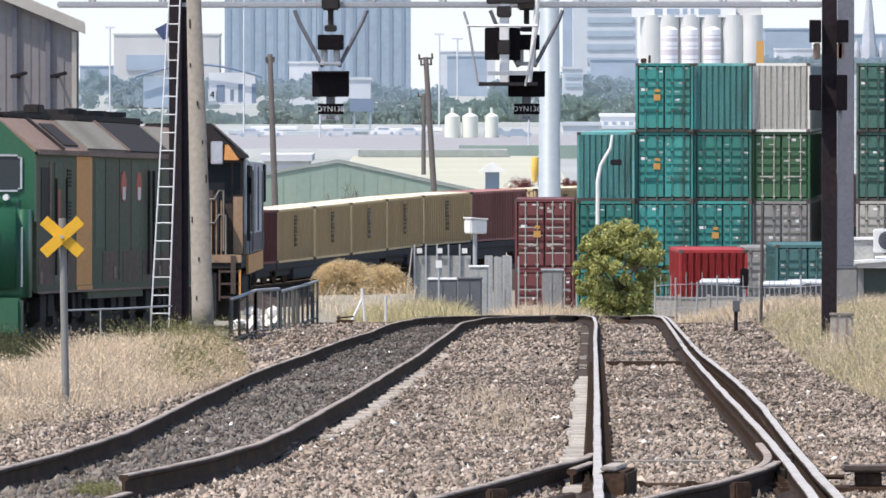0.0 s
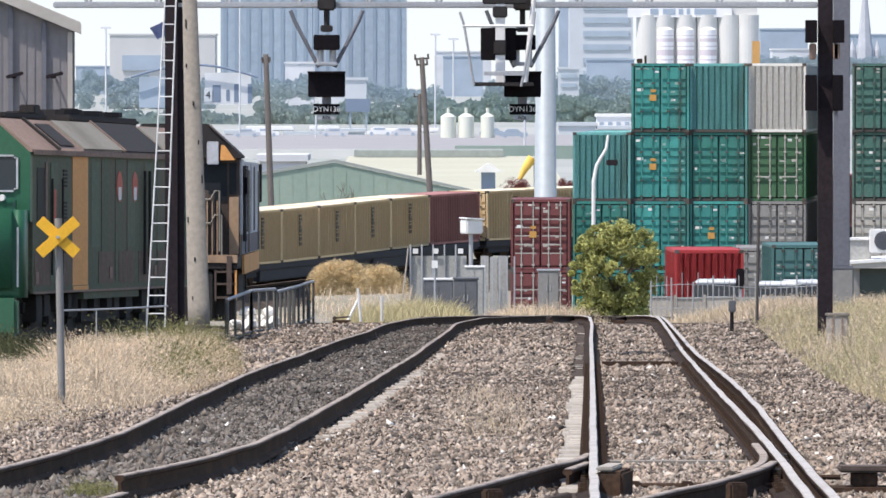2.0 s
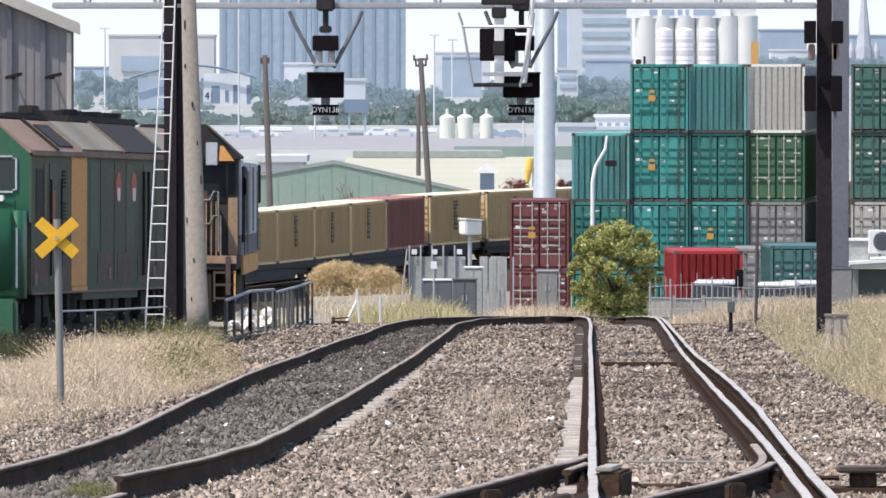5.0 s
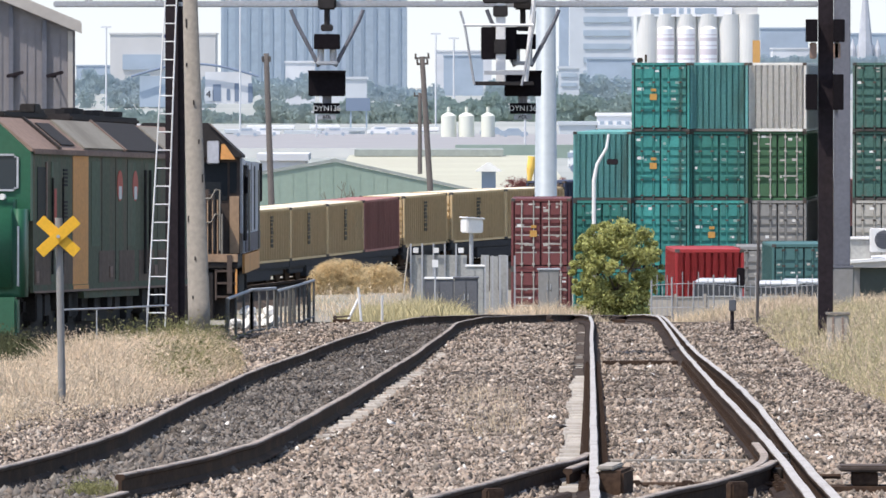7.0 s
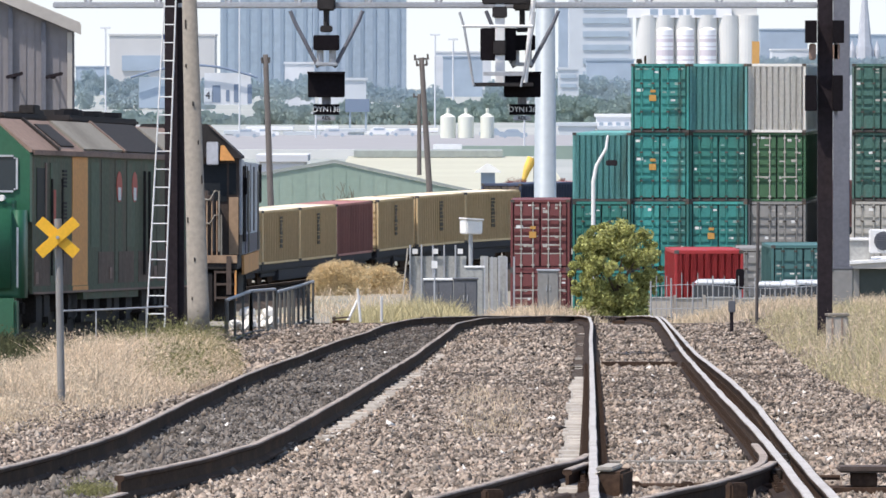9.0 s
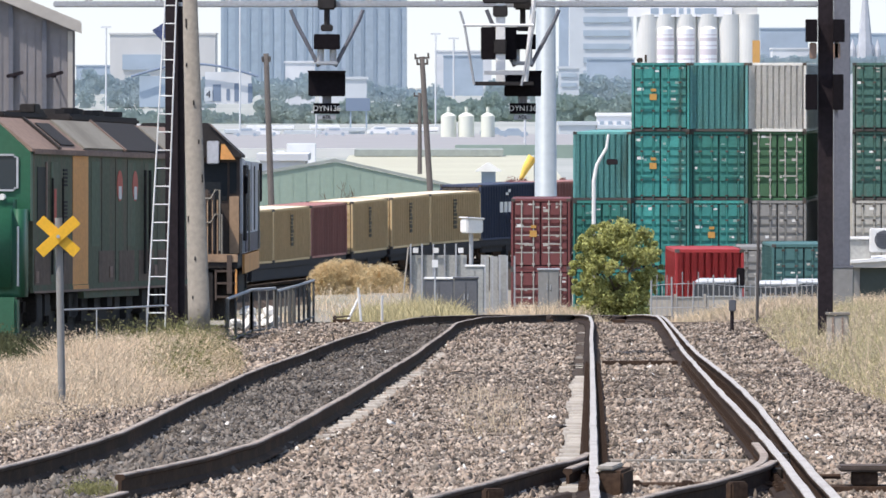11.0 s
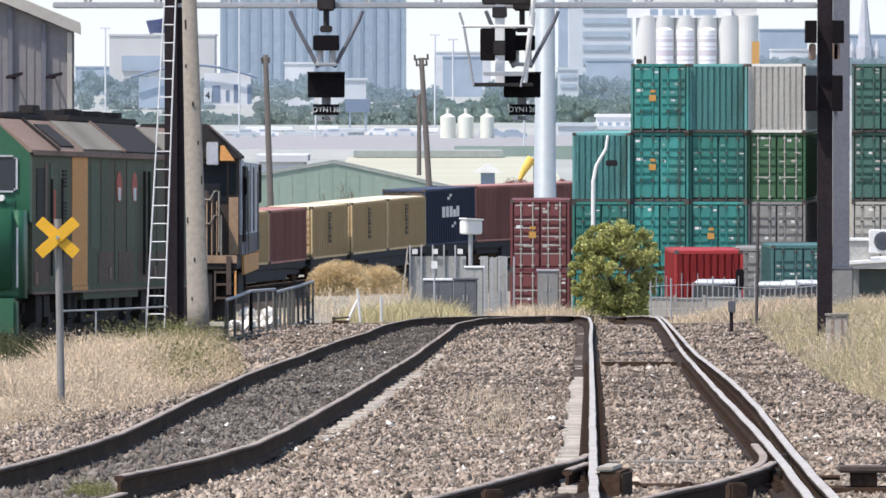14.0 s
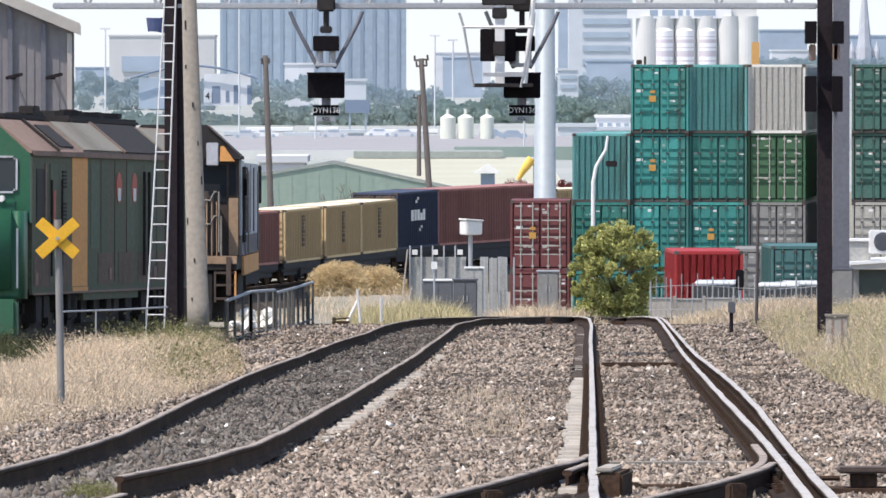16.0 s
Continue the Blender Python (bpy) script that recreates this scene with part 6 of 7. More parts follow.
def mesh_fence():
    t = thing("chain_fence", "galvanised wire fence with close steel posts along the yard", "fence")
    xs = np.arange(1148, 1446, 9.2)
    for i, px in enumerate(xs):
        s = 57 + 3.0 * math.sin(i * 0.21)
        x, y = (px - 784) / s, 14960 / s
        h = 1.36 + 0.2 * math.sin(i * 2.3)
        z = head(y) - 0.25
        bm = bmesh.new()
        rod(bm, (x, y, z), (x + 0.02 * math.sin(i), y, z + h), 0.015 if i % 4 else 0.03, n=6)
        part("fence_post", bm, "fencepost", t)
    for k in (0.5, 1.2):
        pts = []
        for i, px in enumerate(xs):
            s = 57 + 3.0 * math.sin(i * 0.21)
            pts.append(((px - 784) / s, 14960 / s - 0.06, head(14960 / s) - 0.25 + k))
        part("fence_wire", tube(pts, 0.01, 5), "galv", t)


mesh_fence()


def mesh_wall():
    """Added low pale wall in bays between fence and parked cars, for the pale mesh."""
    y = 282.8
    t = thing("mesh_wall", "added low pale wall standing in for fence mesh before parked cars", "wall", pose(0, y, 0))
    x = 6.75
    for i in range(6):
        z = 3.80 - 0.03 * (i % 2)
        part("bay", box(x, x + 0.88, 0, 0.12, 2.6, z, 0.012), "concrete", t)
        part("coping", box(x - 0.01, x + 0.87, -0.03, 0.15, z + 0.003, z + 0.06, 0.012), "fencepanel", t)
        part("post", box(x + 0.885, x + 0.985, -0.03, 0.15, 2.6, 3.92, 0.01), "concrete", t)
        x += 0.99


mesh_wall()


def yard_fence():
    t = thing("palisade_fence", "pale grey panel fence with steel posts and small signs", "fence")
    y = 318.3
    for i, px in enumerate(range(722, 820, 20)):
        x = (px - 784) / 47
        part("panel", box(x, x + 0.41, y, y + 0.05, head(y) - 0.3, 4.436), "fencepanel", t)
        part("fence_post", box(x - 0.03, x + 0.03, y - 0.1, y - 0.03, head(y) - 0.3, 4.862), "galv", t)
    for px in (726, 762, 806):
        x = (px - 784) / 47
        part("small_sign", box(x, x + 0.2, y - 0.14, y - 0.12, 4.521, 4.713), "white", t)
    for i, px in enumerate(range(852, 905, 13)):
        x = (px - 784) / 49
        part("fence_post", box(x, x + 0.06, y - 14, y - 13.94, head(y - 14) - 0.3, 4.724), "galv", t)
    for i, px in enumerate((846, 862, 877)):
        x = (px - 784) / 49
        part("panel", box(x, x + 0.29, y - 13.6, y - 13.55, head(y - 14) - 0.3, 4.74 - 0.05 * (i % 2)), "fencepanel", t)
    part("stay", tube([((703 - 784) / 47, y - 0.3, head(y) - 0.2), ((718 - 784) / 47, y - 0.2, 4.734)], 0.03), "concrete", t)


yard_fence()


def cabinet(px0, px1, py, s, label, material, roof):
    y = 14960.0 / s
    x0, x1 = (px0 - 784) / s, (px1 - 784) / s
    zt = 11.5 - (py - 120) / s
    t = thing("equipment_cabinet", label, "cabinet", pose((x0 + x1) / 2, y, 0), "trackside cabinets")
    w = (x1 - x0) / 2
    gz = head(y) - 0.3
    body = part("body", box(-w, w, 0, 0.7, gz, zt - 0.06, 0.015), material, t)
    part("roof_sheet", box(-w - 0.04, w + 0.04, -0.05, 0.75, zt - 0.056, zt, 0.012), roof, t)
    for k in (-1, 1):
        d = part("door", box(-w + 0.03 if k < 0 else 0.01, -0.01 if k < 0 else w - 0.03, -0.022, -0.002, gz + 0.2, zt - 0.12, 0.006), material, t)
        part("handle", box(k * 0.06 - 0.015, k * 0.06 + 0.015, -0.045, -0.024, zt - 0.75, zt - 0.55), "galv", d)


cabinet(799, 841, 491, 54, "dark grey steel relay cabinet beside the track", "cabinet", "cabinet")
cabinet(747, 798, 492, 52.5, "grey steel cabinet with a white roof sheet", "cabinet", "white")
cabinet(820, 852, 470, 52, "pale grey steel cabinet with a white top", "fencepanel", "white")
cabinet(948, 985, 476, 50, "pale grey cabinet standing before a maroon container", "cgrey", "galv")
t = thing("camera_post", "white box housing on a pale steel post", "post", pose(0.9, 299.2, 0))
part("post", tube([(0, 0, head(299.2) - 0.2), (0, 0, 5.66)], 0.075, 10), "galv", t)
part("housing", xform(box(-0.32, 0.32, -0.3, 0.3, 0, 0.5, 0.04), pose(0.02, 0, 5.64, 0, 0, 24)), "white", t, "white box housing")
part("visor", xform(box(-0.37, 0.3, -0.36, 0.34, 0.502, 0.56, 0.01), pose(0.02, 0, 5.64, 0, 4, 24)), "white", t)
t = thing("thin_post", "thin pale steel post beside the cabinets", "post", pose(-0.358, 282.26, head(282.26) - 0.3))
part("post", tube([(0, 0, 0), (0, 0, 2.2)], 0.03), "galv", t)
part("plate", box(-0.1, 0.1, -0.05, -0.035, 1.95, 2.2), "white", t)
t = thing("rail_stop", "white painted timber track stop", "buffer", pose(-2.149, 202.16, head(202.16) - 0.15))
bm = bmesh.new()
rod(bm, (-0.2, 0, 0), (0.1, 0.3, 0.62), 0.032)
part("stop_brace", bm, "white", t)
bm = bmesh.new()
rod(bm, (0.12, 0, 0), (0.05, 0.1, 0.8), 0.032)
part("stop_arm", bm, "white", t)
bm = bmesh.new()
rod(bm, (0.62, 0.4, 0), (0.62, 0.4, 0.6), 0.032)
part("stop_post", bm, "white", t)
t = thing("street_lamp", "pale steel street lamp with a bent arm", "street lamp", pose(5.822, 332.44, 0))
part("pole", tube([(0, 0, head(332.44) - 0.3), (0.0, 0, 7.056), (0.12, 0, 7.678), (0.5, 0, 8.344), (0.58, 0, 8.878)], 0.085, 10, 0.6), "white", t)
part("lamp_head", box(0.5, 0.95, -0.15, 0.15, 7.678, 7.9, 0.03), "maststeel", t)


for px, py, w in ((600, 557, 0.42), (754, 553, 0.4), (968, 552, 0.16), (1090, 552, 0.3)):
    gx, gy = (px - 784) / 76, 14960 / 76
    t = thing("ground_lever", "low dark ground lever frame at the crest", "track gear", pose(gx, gy, head(gy) - 0.14), "ground levers")
    part("frame", box(-w / 2, w / 2, -0.2, 0.2, -0.05, 0.04, 0.01), "rust", t)
    part("weight", box(-w / 2, -w / 2 + 0.1, -0.1, 0.1, 0.042, 0.13, 0.02), "locodark", t)
    part("lever", tube([(-w / 2 + 0.05, 0, 0.09), (w / 2 - 0.02, 0, 0.12)], 0.02), "locodark", t)
t = thing("roof_fitting", "small dark steel fitting standing on a container roof", "fitting", pose(8.286, 356.6, 11.705))
part("base", box(-0.22, 0.02, -0.1, 0.1, 0.0, 0.2, 0.03), "rust", t)
part("pin", box(0.1, 0.2, -0.06, 0.06, 0.0, 0.34, 0.02), "rust", t)


# ---- parked cars ----
def car(px0, px1, pyt, s, label, heading):
    y = 14960.0 / s
    z = 11.5 - (pyt - 120) / s - 1.75
    t = thing("parked_car", label, "car", pose(((px0 + px1) / 2 - 784) / s, y, z, 0, 0, heading), "parked cars")
    bm = prism([(-0.88, 0.35), (0.88, 0.35), (0.92, 0.8), (0.86, 1.02), (-0.86, 1.02), (-0.92, 0.8)], 0, 4.4)
    bmesh.ops.bevel(bm, geom=bm.edges[:], offset=0.06, segments=2, affect="EDGES")
    part("body", bm, "carwhite", t, smooth=False)
    bm = bmesh.new()
    v = [bm.verts.new(p) for p in ((-0.84, 0.7, 1.0), (0.84, 0.7, 1.0), (0.84, 3.9, 1.0), (-0.84, 3.9, 1.0), (-0.68, 1.3, 1.62), (0.68, 1.3, 1.62), (0.68, 3.4, 1.62), (-0.68, 3.4, 1.62))]
    for f in ((0, 1, 5, 4), (1, 2, 6, 5), (2, 3, 7, 6), (3, 0, 4, 7), (4, 5, 6, 7)):
        bm.faces.new([v[i] for i in f])
    part("glasshouse", bm, "darkpane", t)
    part("roof", box(-0.7, 0.7, 1.28, 3.42, 1.62, 1.75, 0.05), "carwhite", t)
    for x in (-0.9, 0.7):
        for yy in (0.9, 3.5):
            bm = bmesh.new()
            rod(bm, (x, yy, 0.33), (x + 0.2, yy, 0.33), 0.33, n=16)
            part("wheel", bm, "tyre", t)


car(1216, 1302, 497, 52, "white car with dark windows parked behind a fence", -4)
car(1322, 1412, 501, 53, "white car parked behind a fence beside another", -6)
car(1398, 1470, 498, 51, "white utility car parked behind a fence", 4)


# ---- plants ----
def leaf_cloud(centers, radii, per, size, seed, flat=0.85, inner=0.55, aspect=0.55, facing=None):
    """Small leaf faces scattered through uneven clumps."""
    rng = np.random.default_rng(seed)
    vs, n = [], 0
    for c, r in zip(centers, radii):
        d = rng.normal(0, 1, (per, 3))
        d /= np.linalg.norm(d, axis=1)[:, None]
        pos = np.array(c) + d * r * rng.uniform(inner, 1.05, (per, 1)) * np.array([1, 1, flat])
        a = rng.normal(0, 1, (per, 3))
        a /= np.linalg.norm(a, axis=1)[:, None]
        b = np.cross(a, rng.normal(0, 1, (per, 3)))
        b /= np.linalg.norm(b, axis=1)[:, None]
        if facing is not None:
            # leaves all turned one way, so crowns look evenly lit as through haze
            nrm = np.array(facing) + rng.normal(0, 0.12, (per, 3))
            nrm /= np.linalg.norm(nrm, axis=1)[:, None]
            a = np.cross(nrm, rng.normal(0, 1, (per, 3)))
            a /= np.linalg.norm(a, axis=1)[:, None]
            b = np.cross(nrm, a)
        s = size * rng.uniform(0.5, 1.4, (per, 1))
        vs.append(np.stack([pos - a * s, pos + b * s * aspect, pos + a * s, pos - b * s * aspect], 1))
    v = np.concatenate(vs).reshape(-1, 3)
    return v, np.arange(len(v)).reshape(-1, 4)


def leaf_mesh(name, v, f, material, parent):
    ob = stuff(name, v, f, material, "", "")
    for key in ("kind",):
        if key in ob:
            del ob[key]
    ob.parent = parent
    return ob


def round_tree():
    y = 267.14
    cx, gz = 5.393, head(267.14) - 0.3
    t = thing("round_tree", "dense yellow-green bushy tree beside the yard fence", "tree", pose(cx, y, gz))
    bm = bmesh.new()
    rod(bm, (0, 0, 0), (0.05, 0, 1.2), 0.11, 0.08, 10)
    rng = random.Random(8)
    for i in range(9):
        a = i * 0.7
        rod(bm, (0.03, 0, 0.6 + 0.06 * i), (math.cos(a) * 0.9, math.sin(a) * 0.9, 1.3 + 0.12 * i), 0.05, 0.02, 6)
    part("trunk", bm, "bark", t)
    centers, radii = [], []
    for i in range(95):
        u = rng.uniform(-1, 1)
        a = rng.uniform(0, 6.28)
        k = math.sqrt(max(0.0, 1 - u * u))
        zz = 1.76 + u * 1.34
        wide = 1.26 if u > -0.35 else 1.08
        rr_ = wide * k * rng.uniform(0.62, 1.08)
        centers.append((math.cos(a) * rr_ + 0.06 * u, math.sin(a) * rr_ * 0.9, zz + rng.uniform(-0.12, 0.14)))
        radii.append(rng.uniform(0.16, 0.33))
    for i in range(70):
        u = rng.uniform(-0.7, 1)
        a = rng.uniform(0, 6.28)
        k = math.sqrt(max(0.0, 1 - u * u))
        centers.append((math.cos(a) * 1.42 * k, math.sin(a) * 1.2 * k, 1.76 + u * 1.54))
        radii.append(rng.uniform(0.06, 0.13))
    for x in (-1.3, -1.2, -1.05, -0.9, 0.75, 0.9, -0.5, -0.3, 0.0, 0.2, 0.5, -0.7, 0.35):
        centers.append((x, rng.uniform(-0.6, 0.1), rng.uniform(0.2, 0.45)))
        radii.append(rng.uniform(0.16, 0.26))
    for i in range(60):
        a = rng.uniform(0, 6.28)
        k = math.sqrt(rng.random())
        centers.append((math.cos(a) * 1.05 * k, math.sin(a) * 0.95 * k - 0.1, rng.uniform(0.25, 1.2)))
        radii.append(rng.uniform(0.2, 0.32))
    v, f = leaf_cloud(centers, radii, 380, 0.05, 3, 0.9, 0.2)
    leaf_mesh("crown", v, f, "leaf", t)


round_tree()


def bush(px0, px1, py0, py1, s, material, label, name, per=160, size=0.05, seed=5):
    x0, x1 = (px0 - 784) / s, (px1 - 784) / s
    y = 14960.0 / s
    z0, z1 = (ground_z((x0 + x1) / 2, y) - 0.05 if s > 40 else 11.5 - (py1 - 120) / s), 11.5 - (py0 - 120) / s
    t = thing(name, label, "bush", pose((x0 + x1) / 2, y, z0))
    rng = random.Random(seed)
    w, h = (x1 - x0) / 2, z1 - z0
    centers, radii = [], []
    for i in range(40):
        a = rng.uniform(0, math.pi)
        k = rng.uniform(0.05, 0.95)
        centers.append((math.cos(a) * w * k * 0.9, rng.uniform(-0.6, 0.6) * w, max(0.06, math.sin(a) * h * k * 0.9)))
        radii.append(rng.uniform(0.3, 0.62) * min(w, h) + 0.05)
    bm = bmesh.new()
    rod(bm, (0, 0, -0.2), (0.02, 0, h * 0.3), 0.04, 0.02, 6)
    part("stem", bm, "bark", t)
    v, f = leaf_cloud(centers, radii, per, size, seed, 0.85, 0.0, 0.1)
    leaf_mesh("foliage", v, f, material, t)


bush(550, 638, 458, 530, 47, "fennel", "rounded dry straw-coloured bush", "dry_bush", 1700, 0.085)
bush(612, 712, 474, 530, 46.5, "fennel", "low dry straw-coloured bush", "dry_bush", 1700, 0.085, 6)
bush(880, 945, 315, 345, 31, "leafred", "dark red leaved shrub behind the train", "red_shrub", seed=7, size=0.1)
bush(980, 1012, 312, 345, 31, "leafred", "dark red leaved shrub behind the train", "red_shrub", seed=9, size=0.1)


def bare_bush(x, y, seed):
    """Leafless thin branches fanning from the ground."""
    t = thing("bare_bush", "leafless dark thin-branched bush before the green shed", "bush", pose(x, y, 0.0))
    rng = random.Random(seed)
    for i in range(4):
        a, k = rng.uniform(-0.4, 0.4), rng.uniform(2.4, 4.0)
        p = [(0.1 * i - 0.3, 0, -0.2), (a * k * 0.35, rng.uniform(-0.3, 0.3), k * 0.5), (a * k, rng.uniform(-0.4, 0.4), k)]
        br = part("branch", tube(p, 0.032, 6, 0.4), "bark", t)
        for j in range(3):
            q = Vector(p[1]).lerp(Vector(p[2]), 0.2 + 0.25 * j)
            e = q + Vector((rng.uniform(-0.5, 0.5), 0, rng.uniform(0.3, 0.8)))
            bm = bmesh.new()
            rod(bm, q, e, 0.022, 0.01, 5)
            part("twig", bm, "bark", br)


bare_bush(-7.4, 560, 3)
bare_bush(-6.1, 562, 8)


def strip(x0, x1, y0, y1, patch=0.6, seed=0):
    """Feet of blades in a plan strip whose edges may run with y."""
    def place(rng, n):
        u = rng.random(n)
        y = 1.0 / (1.0 / y0 + u * (1.0 / y1 - 1.0 / y0))
        a, b = np.vectorize(x0)(y), np.vectorize(x1)(y)
        x = a + (b - a) * rng.random(n)
        k = np.array([0.55 + 0.45 * (0.5 + noise.noise(Vector((p * 0.9, q * 0.25, seed)))) * 1.5 for p, q in zip(x, y)])
        edge = np.minimum(1.0, np.minimum(np.abs(x - a), np.abs(b - x)) / 0.8)
        keep = rng.random(n) < (1 - patch) + patch * np.clip((k - 0.55) / 0.6, 0, 1)
        z = np.array([ground_z(p, q) for p, q in zip(x, y)])
        kk = np.clip(k * (0.35 + 0.65 * edge), 0.15, 1.5)
        return x[keep], y[keep], z[keep], kk[keep]
    return place


def tapered(place, ys, ks):
    """The same feet, with the growth scaled along the line."""
    def placed(rng, n):
        x, y, z, k = place(rng, n)
        return x, y, z, k * np.interp(y, ys, ks)
    return placed


left_edge = lambda y: float(np.interp(y, [74, 95, 128, 143, 150, 175], [-4.35, -3.75, -3.1, -3.55, -3.6, -3.6]))
bank_back = lambda y: float(np.interp(y, [76, 104, 110, 118, 130, 144], [-9.0, -9.0, -6.0, -5.7, -5.5, -5.2]))
right_edge = lambda y: float(np.interp(y, [74, 87, 128, 180], [5.1, 5.1, 5.6, 6.6]))
grass("dry_grass", 95000, tapered(strip(bank_back, left_edge, 76, 143, 0.3), [76, 92, 100, 112], [0.22, 0.32, 0.75, 1.0]), 0.47, "drygrass", "tall bleached dry grass on the bank", 2, 0.0055, 0.45, 0.009)
grass("scrub_weeds", 9000, strip(lambda y: -8.5, lambda y: min(bank_back(y) + 0.5, left_edge(y)), 112, 150, 0.75, 14), 0.5, "shadeweed", "scrubby weeds before the locomotive, shade in their dark colour", 23, 0.006, 0.5, 0.016)
grass("tall_weeds", 4200, strip(lambda y: -5.7, lambda y: -3.9, 136, 147, 0.7, 15), 1.05, "weed", "tall half-dry weeds beside the mast", 24, 0.005, 0.5, 0.014)
grass("straw_tufts", 32000, strip(bank_back, left_edge, 116, 146, 0.35, 17), 0.46, "drygrass", "bleached straw round the pole and mast", 25, 0.006, 0.45, 0.010)
grass("green_weeds", 8000, strip(lambda y: -4.5, lambda y: left_edge(y) - 0.05, 112, 142, 0.85, 4), 0.58, "weed", "green weeds mixed into the dry grass", 3, 0.005, 0.5, 0.014)
grass("bank_grass", 80000, tapered(strip(right_edge, lambda y: 12.5, 80, 186, 0.3, 2), [80, 125, 150, 186], [1.0, 0.9, 0.6, 0.5]), 0.62, "greengrass", "tall half-dry grass on the bank", 4, 0.004, 0.45, 0.011)
grass("bank_straw", 26000, tapered(strip(right_edge, lambda y: 12.5, 80, 186, 0.6, 9), [80, 125, 150, 186], [1.0, 0.9, 0.6, 0.5]), 0.78, "drygrass", "tall straw stalks on the bank", 5, 0.004, 0.4, 0.010)
grass("bank_verge", 12000, strip(right_edge, lambda y: right_edge(y) + 2.2, 78, 116, 0.35, 21), 0.42, "drygrass", "bleached straw along the foot of the bank", 26, 0.004, 0.45, 0.009)
grass("crest_grass", 12000, strip(lambda y: -2.9, lambda y: 0.9, 215, 272, 0.5, 3), 0.6, "greengrass", "yellow-green grass past the crest", 6, 0.008, 0.5)
grass("crest_straw", 7000, strip(lambda y: 1.0, lambda y: 4.2, 215, 276, 0.5, 3), 0.5, "drygrass", "sparse dry grass past the crest", 16, 0.008, 0.5)
grass("fence_grass", 22000, strip(lambda y: 6.2, lambda y: 14.0, 190, 265, 0.4, 5), 0.36, "drygrass", "dry grass along the yard fence", 7, 0.007, 0.5)
grass("yard_grass", 5500, strip(lambda y: -7.5, lambda y: 4.0, 285, 398, 0.5, 8), 0.5, "drygrass", "dry yellow grass before the freight line", 18, 0.011, 0.5, 0.02)
grass("track_weeds", 1300, strip(lambda y: 0.0, lambda y: 0.95, 84, 116, 1.0, 6), 0.34, "drygrass", "thin dry weeds growing in the ballast", 8, 0.0028, 0.5, 0.008)
grass("rail_tuft", 900, strip(lambda y: -2.85, lambda y: -2.5, 62.6, 64.6, 0.2, 7), 0.3, "weed", "weed tuft beside a rail end", 9, 0.003, 0.5, 0.007)

# ---- ballast ----
SIDE_A, SIDE_B = [(-3.399, 64.85), (-3.141, 71.3), (-2.98, 79.75), (-2.89, 101.0), (-2.69, 120.85), (-2.126, 147.9), (-1.587, 164.9), (-0.946, 181.5)], [(-2.397, 62.15), (-1.886, 68.8), (-1.578, 76.15), (-1.306, 90.85), (-0.977, 110.75), (0.0, 164.9), (0.536, 182.35)]


def between_side_rails(x, y):
    a = np.interp(y, [q[1] for q in SIDE_A], [q[0] for q in SIDE_A])
    b = np.interp(y, [q[1] for q in SIDE_B], [q[0] for q in SIDE_B])
    return (x > a) & (x < b + 0.1)


stones("ballast_stones", 140000, 61, 130, (-0.056, 0.055), 0.0225, "loose brown ballast stones", keep=lambda x, y: ~between_side_rails(x, y))
stones("far_ballast_stones", 56000, 130, 192, (-0.035, 0.045), 0.030, "loose brown ballast stones", seed=3, keep=lambda x, y: ~between_side_rails(x, y))
stones("grey_ballast_stones", 150000, 61, 190, (-0.056, 0.006), 0.026, "finer dark grey ballast between the side rails", "stonegrey", 6, between_side_rails)
stones("dusty_fines", 3200, 71, 86, (0.0205, 0.0345), 0.017, "pale dusty fines spread between the rails", "cdust", 9, lambda x, y: np.sin(x * 5.1 + 1.0) * np.sin(y * 0.9) + 0.5 * np.sin(x * 13 + y * 2.3) > 0.15)
stones("pale_stones", 260, 62, 185, (-0.05, 0.05), 0.034, "scattered pale stones and litter", "cwhite", seed=4)


# ---- distance ----
def far_box(name, label, px0, px1, pyt, s, depth, material, bands=None, category="building", base=None):
    y = 14960.0 / s
    x0, x1 = (px0 - 784) / s, (px1 - 784) / s
    zt = 11.5 - (pyt - 120) / s
    t = thing(name, label, category, pose(0, y, 0))
    part("wall", box(x0, x1, 0, depth, base if base is not None else -0.5, zt), material, t)
    part("roof", box(x0 - 0.3, x1 + 0.3, -0.3, depth, zt + 0.004, zt + 0.6), material, t)
    return t, x0, x1, zt


